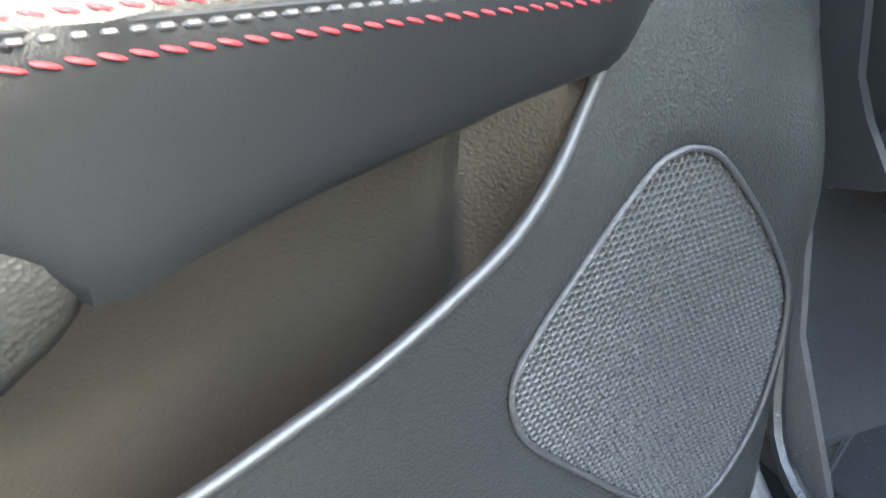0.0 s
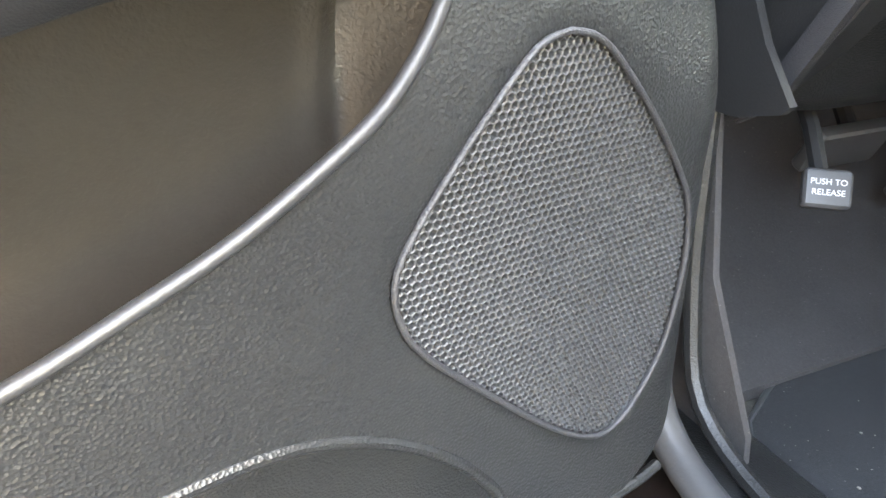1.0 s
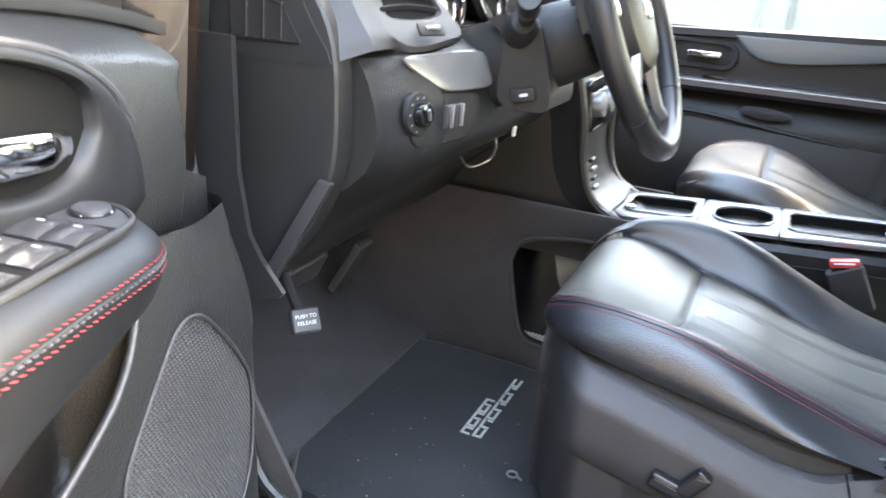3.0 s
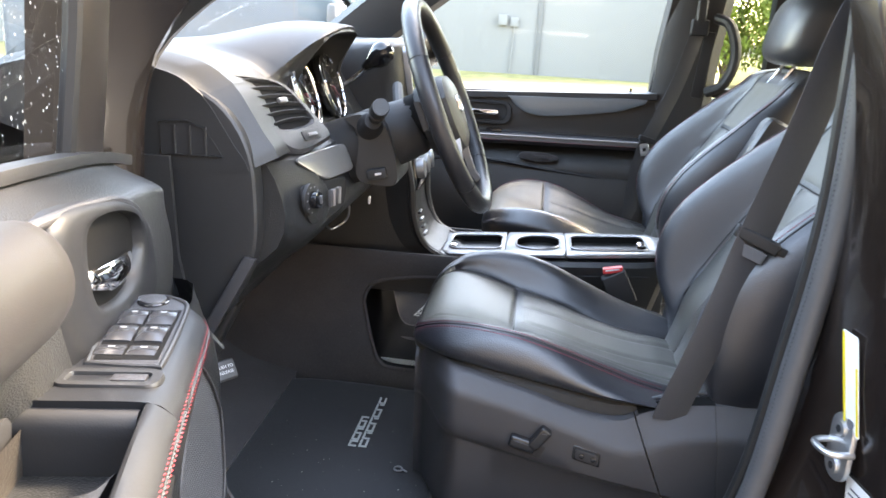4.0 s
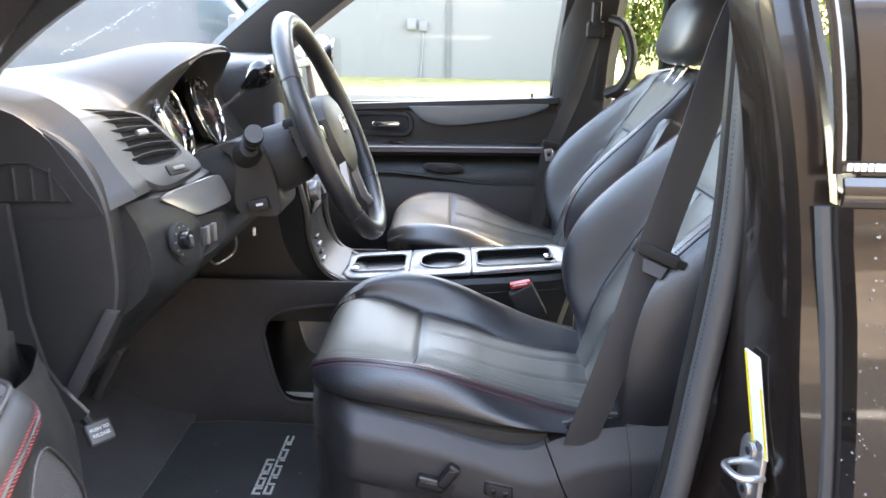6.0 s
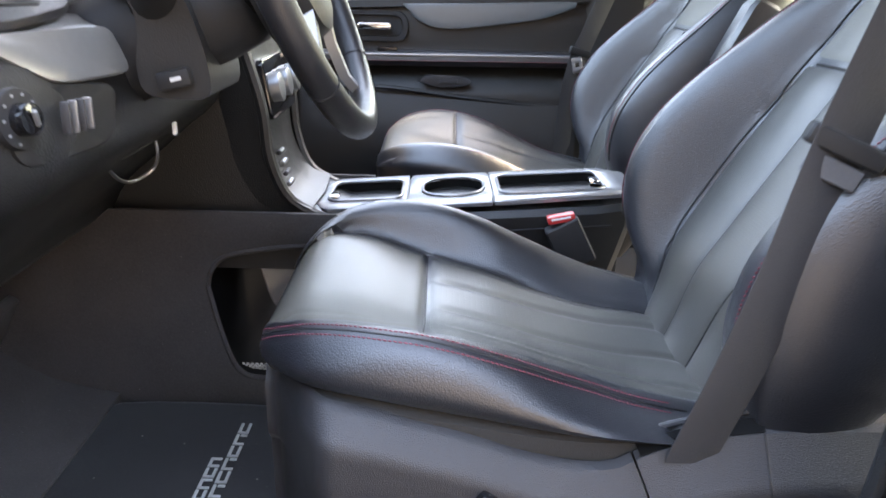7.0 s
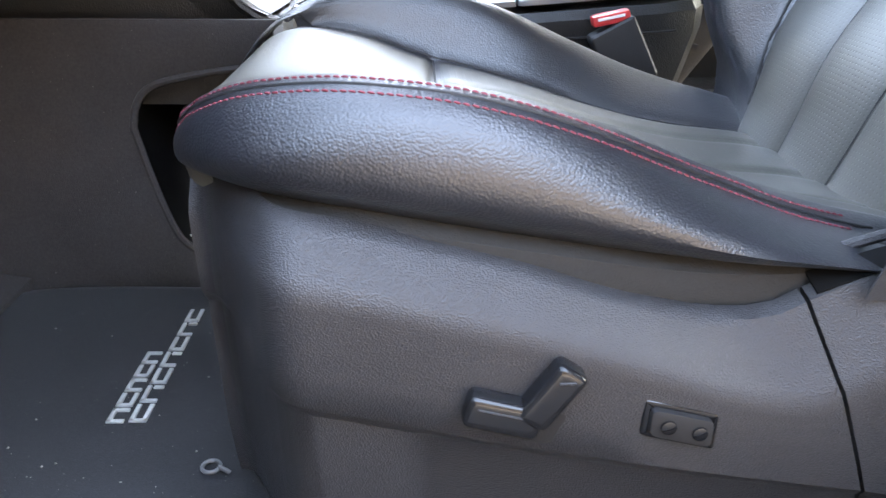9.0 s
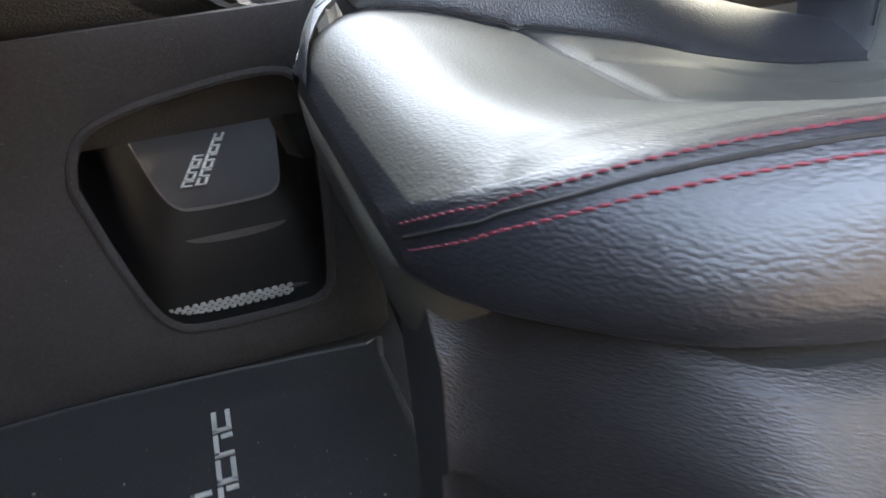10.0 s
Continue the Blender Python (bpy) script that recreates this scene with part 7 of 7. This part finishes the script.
for off, dz, mat, nm, sl_ in ((-0.0012, -0.0160, RED, "red_stitching", 0.0008), (0.0002, -0.0255, RED, "red_stitching", 0.0008)):
    ln = arm_line(off, dz)
    part(nm, stitches(ln, [(0, 0.8, 0.6 if dz > -0.01 else 0.1)] * len(ln), 0.0057, 0.0006, 0.0006, sl_), mat, dd, "bright red thread stitches")
ln = arm_line(-0.0002, -0.0207)
part("grey_stitching", stitches(ln, [(0, 0.9, 0.4)] * len(ln), 0.0050, 0.0008, 0.0009), GREYTHREAD, dd, "grey cord stitches")
part("stitch_groove", tube([p + Vector((0, -0.0012, 0)) for p in arm_line(-0.0002, -0.0207)], 0, flat=(0.0026, 0.0010), side=(0, 0.35, 0.93)), DARK, dd)

# window switches on the armrest
sp0 = part("switch_panel", prism(spl([(0.212, -0.042), (0.200, -0.020), (0.212, 0.006), (0.240, 0.018), (0.352, 0.027), (0.360, 0.021), (0.356, -0.024), (0.348, -0.032), (0.25, -0.046), (0.212, -0.042)], 61)[:-1].tolist(), (0, 0, 0.9715), X, Y, Z, 0.005, 0.003, 3), SHIELD, dd, "dark window switch panel")
part("mirror_dial", disc((0.218, -0.018, 0.9755), Z, 0.0125, 0.005, 24, 0.002), SHIELD, sp0, "round mirror adjuster")
part("mirror_dial_ring", tube([(0.218 + 0.0135 * math.cos(a), -0.018 + 0.0135 * math.sin(a), 0.977) for a in np.linspace(0, 2 * math.pi, 25)[:-1]], 0.0014, 6, loop=True), GLOSS, sp0)
part("panel_rim", tube([(u, n, 0.9758) for u, n in spl([(0.212, -0.042), (0.200, -0.020), (0.212, 0.006), (0.240, 0.018), (0.352, 0.027), (0.360, 0.021), (0.356, -0.024), (0.348, -0.032), (0.25, -0.046), (0.212, -0.042)], 61)[:-1]], 0.0026, 8, loop=True), TRIM_SOFT, sp0, "dark panel edge")
# thin near-black plate, drawn as the shade between the switches
part("switch_well", prism([(0.242, -0.042), (0.238, 0.014), (0.348, 0.022), (0.350, -0.028)], (0, 0, 0.9762), X, Y, Z, 0.0006), HOLE, sp0)
SWITCH = material("switch_plastic", (0.03, 0.03, 0.032), 0.22, vary=0.1)
for k, (u, h, w) in enumerate(((0.262, 0.006, 0.030), (0.299, 0.006, 0.030), (0.332, 0.003, 0.018))):
    for s_ in (-1, 1):
        yc = -0.010 + 0.04 * (u - 0.26) + s_ * 0.0128
        b = part("window_switch", loft([[Vector((u + a * w / 2, yc + c * 0.0115, 0.9765 + dz * (1 - 0.25 * abs(c) ** 4))) for c in (-1, -0.8, -0.3, 0.3, 0.8, 1)] + [Vector((u + a * w / 2, yc + 0.0115, 0.975)), Vector((u + a * w / 2, yc - 0.0115, 0.975))] for a, dz in ((-1, h * 0.5), (-0.7, h * 0.9), (-0.2, h), (0.4, h * 0.75), (1, h * 0.3))]), SWITCH, sp0)
        part("symbol", rbox((0.0022, 0.0055, 0.0004), (u - w * 0.12, yc, 0.9766 + h), 0.0002, 1, turn=(0, 6, 0)), GREYPRINT, b)
mb = part("memory_panel", ring_plate(rrect(0.030, 0.080, 0.012, 6, 0.384, -0.004), rrect(0.014, 0.060, 0.003, 6, 0.384, -0.004), (0, 0, 0.9715), X, Y, Z, 0.0075), TRIM_SOFT, dd)
# slot floor is a plate coloured as dark as the shaded recess
part("slot", prism(rrect(0.013, 0.058, 0.003, 4, 0.384, -0.004), (0, 0, 0.9734), X, Y, Z, 0.0006), HOLE, mb)
part("button", rbox((0.011, 0.026, 0.004), (0.384, 0.011, 0.9770), 0.001, 2), SHIELD, mb)

# upper trim
SILL = curve1([-0.07, 0.0, 0.1, 0.2, 0.5, 1.0], [1.052, 1.070, 1.088, 1.098, 1.118, 1.14])
def upper(u, v):
    uu = -0.035 + 1.05 * u
    top = SILL(uu)
    z = 0.92 + (top - 0.92) * v
    n = -0.045 - 0.035 * (1 - smooth(0.0, 0.6, v)) * smooth(0.40, 0.46, uu) - 0.015 * v + 0.012 * math.sin(math.pi * v) - 0.055 * smooth(0.82, 1.0, v) - 0.05 * smooth(0.03, -0.035, uu)
    return (uu + 0.058 * (1 - smooth(0.62, 1.0, v) ** 1.5) * smooth(0.12, -0.035, uu), n, z)
HCUP = spl([(0.182, 1.022), (0.186, 1.044), (0.206, 1.060), (0.255, 1.074), (0.305, 1.077), (0.318, 1.060), (0.312, 1.024), (0.292, 1.000), (0.245, 0.990), (0.202, 0.997), (0.182, 1.022)], 61)[:-1]
within = lambda x, z, poly: sum(((z0 > z) != (z1 > z)) and (x < (x1 - x0) * (z - z0) / (z1 - z0) + x0) for (x0, z0), (x1, z1) in zip(poly, np.roll(poly, -1, 0))) % 2 == 1  # noqa: E731
hcc = Vector((0.250, 1.036))
SURR = [(0.116, 0.956), (0.122, 0.985), (0.136, 1.016), (0.164, 1.048), (0.212, 1.073), (0.275, 1.088), (0.345, 1.097), (0.375, 1.090), (0.382, 1.04), (0.372, 0.985), (0.34, 0.955), (0.22, 0.945), (0.13, 0.945)]
sur = spl(SURR + SURR[:1], 2400)[:-1]
cut = [(hcc.x + (u - hcc.x) * 0.82, hcc.y + (z - hcc.y) * 0.82) for u, z in sur[::24]]
ub = sheet(upper, 150, 48)
ub.faces.ensure_lookup_table()
bmesh.ops.delete(ub, geom=[f for f in ub.faces if within(f.calc_center_median().x, f.calc_center_median().z, cut)], context="FACES")
part("upper_panel", ub, TRIM, dd, "black grained upper door trim")
part("corner_filler", prism([(-0.01, 0.885), (0.14, 0.885), (0.14, 0.955), (0.03, 0.955), (-0.005, 0.94)], (0, -0.066, 0), X, Z, Y, 0.006, 0.002), TRIM, dd)
part("front_edge", sheet(lambda u, v: (upper(0, v)[0] - 0.004 * u, upper(0, v)[1] - 0.05 * u, upper(0, v)[2]), 3, 16), TRIM, dd)
hb = part("handle_bezel", tube([(u, -0.048 + 0.002, z) for u, z in spl([(0.108, 0.955), (0.114, 0.985), (0.130, 1.018), (0.160, 1.050), (0.210, 1.074), (0.275, 1.086), (0.36, 1.094), (0.50, 1.103), (0.9, 1.125)], 60)], 0.0045, 10), SHIELD, dd, "curved handle surround")
def ray_out(a, line):
    """The point of a closed outline that lies in direction a from the handle's middle."""
    best = min(line, key=lambda p: abs(((math.atan2(p[1] - hcc.y, p[0] - hcc.x) - a + math.pi) % (2 * math.pi)) - math.pi))
    return Vector(best)
outs = [ray_out(math.atan2(z - hcc.y, u - hcc.x), sur) for u, z in HCUP]
srr = []
for f, n in ((0.0, -0.058), (0.03, -0.045), (0.10, -0.039), (0.35, -0.036), (0.65, -0.035), (0.86, -0.035), (0.95, -0.038), (1.0, -0.046)):
    srr.append([Vector((o.x + (u - o.x) * f, n, o.y + (z - o.y) * f)) for o, (u, z) in zip(outs, HCUP)])
part("handle_surround", loft(srr, caps=False), LEATHER_FINE, dd, "smooth raised handle surround", 60)
# cup surface is coloured near black to carry its own shade
part("handle_recess", loft([[Vector((hcc.x + (u - hcc.x) * k, n, hcc.y + (z - hcc.y) * k)) for u, z in HCUP] for k, n in ((1.0, -0.046), (0.985, -0.052), (0.95, -0.070), (0.86, -0.086), (0.5, -0.090), (0.05, -0.090))]), HOLE, hb, "handle cup with shade in its colour and rounded rim")
part("handle", loft([[Vector((u - 0.012, n + 0.006 * math.cos(t), z + 0.004 * (u - 0.28) / 0.05 + w * math.sin(t))) for t in np.linspace(0, 2 * math.pi, 13)[:-1]] for u, n, z, w in ((0.206, -0.060, 1.020, 0.007), (0.214, -0.046, 1.020, 0.010), (0.240, -0.040, 1.019, 0.013), (0.28, -0.039, 1.019, 0.014), (0.308, -0.044, 1.022, 0.010), (0.326, -0.060, 1.024, 0.006))]), CHROME, hb, "chrome inside door handle", 60)
# padded insert behind the handle
part("padded_insert", loft([[Vector((u, -0.05 + 0.040 * math.sin(t) * k, 1.062 + 0.046 * math.cos(t) * k + 0.035 * (u - 0.37))) for t in np.linspace(0, math.pi, 15)] + [Vector((u, -0.06, 1.0)), Vector((u, -0.06, 1.05))][:0] for u, k in ((0.386, 0.25), (0.389, 0.5), (0.396, 0.75), (0.408, 0.92), (0.43, 1.0), (0.6, 1.08), (1.0, 1.08))], closed=False), PADDED, dd, "padded leather insert")

# window frame and glass
part("belt_seal", tube([(u, -0.118, SILL(u) + 0.004) for u in np.linspace(-0.02, 1.0, 20)], 0, flat=(0.012, 0.006), side=Y), DARK, dd)
pane_n = lambda z: -0.142 + 0.16 * (z - 1.05)  # noqa: E731
glass = part("window_glass", sheet(lambda u, v: (0.10 + 0.90 * u, pane_n(1.05 + 0.58 * v), 1.05 + 0.58 * v), 10, 10), GLASS, dd, "rain-beaded window glass")
glass.visible_shadow = False
section = ((0, 0), (0.004, 0.003), (0.080, 0.003), (0.086, -0.001), (0.088, -0.012), (0.088, -0.05), (0, -0.05))
part("window_post", loft([[Vector((u + du, n + dn, z)) for du, dn in section] for u, n, z in ((0.008, -0.137, 1.02), (0.010, -0.130, 1.09), (0.020, -0.115, 1.19), (0.032, -0.102, 1.285))]), POST, dd, "matt brown window frame upright")
part("upper_post", loft([[Vector((u + du * 1.05, n + dn + 0.004, z)) for du, dn in section] for u, n, z in ((0.030, -0.102, 1.288), (0.036, -0.096, 1.33), (0.075, -0.086, 1.40), (0.15, -0.074, 1.47))]), DARK, dd, "black upper window frame")
part("window_channel", tube([(0.106, -0.138, 1.06), (0.108, -0.132, 1.10), (0.120, -0.112, 1.22), (0.130, -0.101, 1.30), (0.150, -0.090, 1.36)], 0.010, 8), DARK, dd)
part("upper_frame", tube(spl([(0.12, -0.09, 1.42), (0.20, -0.08, 1.49), (0.34, -0.066, 1.56), (0.55, -0.055, 1.62), (0.8, -0.055, 1.64), (0.98, -0.07, 1.58), (1.04, -0.11, 1.3), (1.05, -0.14, 1.05)], 40), 0.022, 8), DARK, dd)
part("outer_shell", sheet(lambda u, v: (-0.06 + 1.12 * u, -0.15 - 0.04 * math.sin(math.pi * v), 0.36 + 0.70 * v), 12, 12, 0.01), PAINT, dd, "dark brown outer skin")
part("inner_shell", rbox((1.06, 0.045, 0.62), (0.50, -0.127, 0.70), 0.02), JAMB, dd)
rnd = random.Random(9)
gb = bmesh.new()
for k in range(700):
    u, v = rnd.uniform(0.02, 0.5), rnd.uniform(0.03, 0.6)
    r = rnd.choice((0.0004, 0.0006, 0.0008, 0.0011))
    ball((0.10 + 0.90 * u, pane_n(1.05 + 0.58 * v) - 0.001, 1.05 + 0.58 * v), r, (1, 0.5, rnd.uniform(0.9, 1.7)), 6, gb)
part("rain_drops", gb, WATER, glass, "clear rain drops", kind="stuff")
dmr = thing("door_mirror", "dark driver door mirror outside the glass", "mirror")
mm = DM @ Matrix.Translation((0.13, -0.30, 1.13))
sb_ = ball((0, 0, 0), 0.1, (1.1, 0.65, 0.8), 18)
bmesh.ops.transform(sb_, matrix=mm, verts=sb_.verts)
part("shell", sb_, GLOSS, dmr)
ft = rbox((0.10, 0.14, 0.05), (-0.03, 0.08, -0.08), 0.015, 2)
bmesh.ops.transform(ft, matrix=mm, verts=ft.verts)
part("mirror_foot", ft, GLOSS, dmr)
part("pull_pod", loft([[Vector((u, y, z)) for y, z in ((-0.06, 0.925), (-0.06, b), (0.0, b), (A_OUT(u) - 0.024, b + 0.004), (A_OUT(u) - 0.012, b + 0.016), (A_OUT(u) - 0.009, 0.905), (A_OUT(u) - 0.012, 0.925))] for u, b in ((0.3945, 0.884), (0.397, 0.878), (0.403, 0.872), (0.412, 0.866), (0.43, 0.855), (0.47, 0.845), (0.6, 0.84), (1.0, 0.84))]), TRIM, dd, "black pull cup underside", 60)
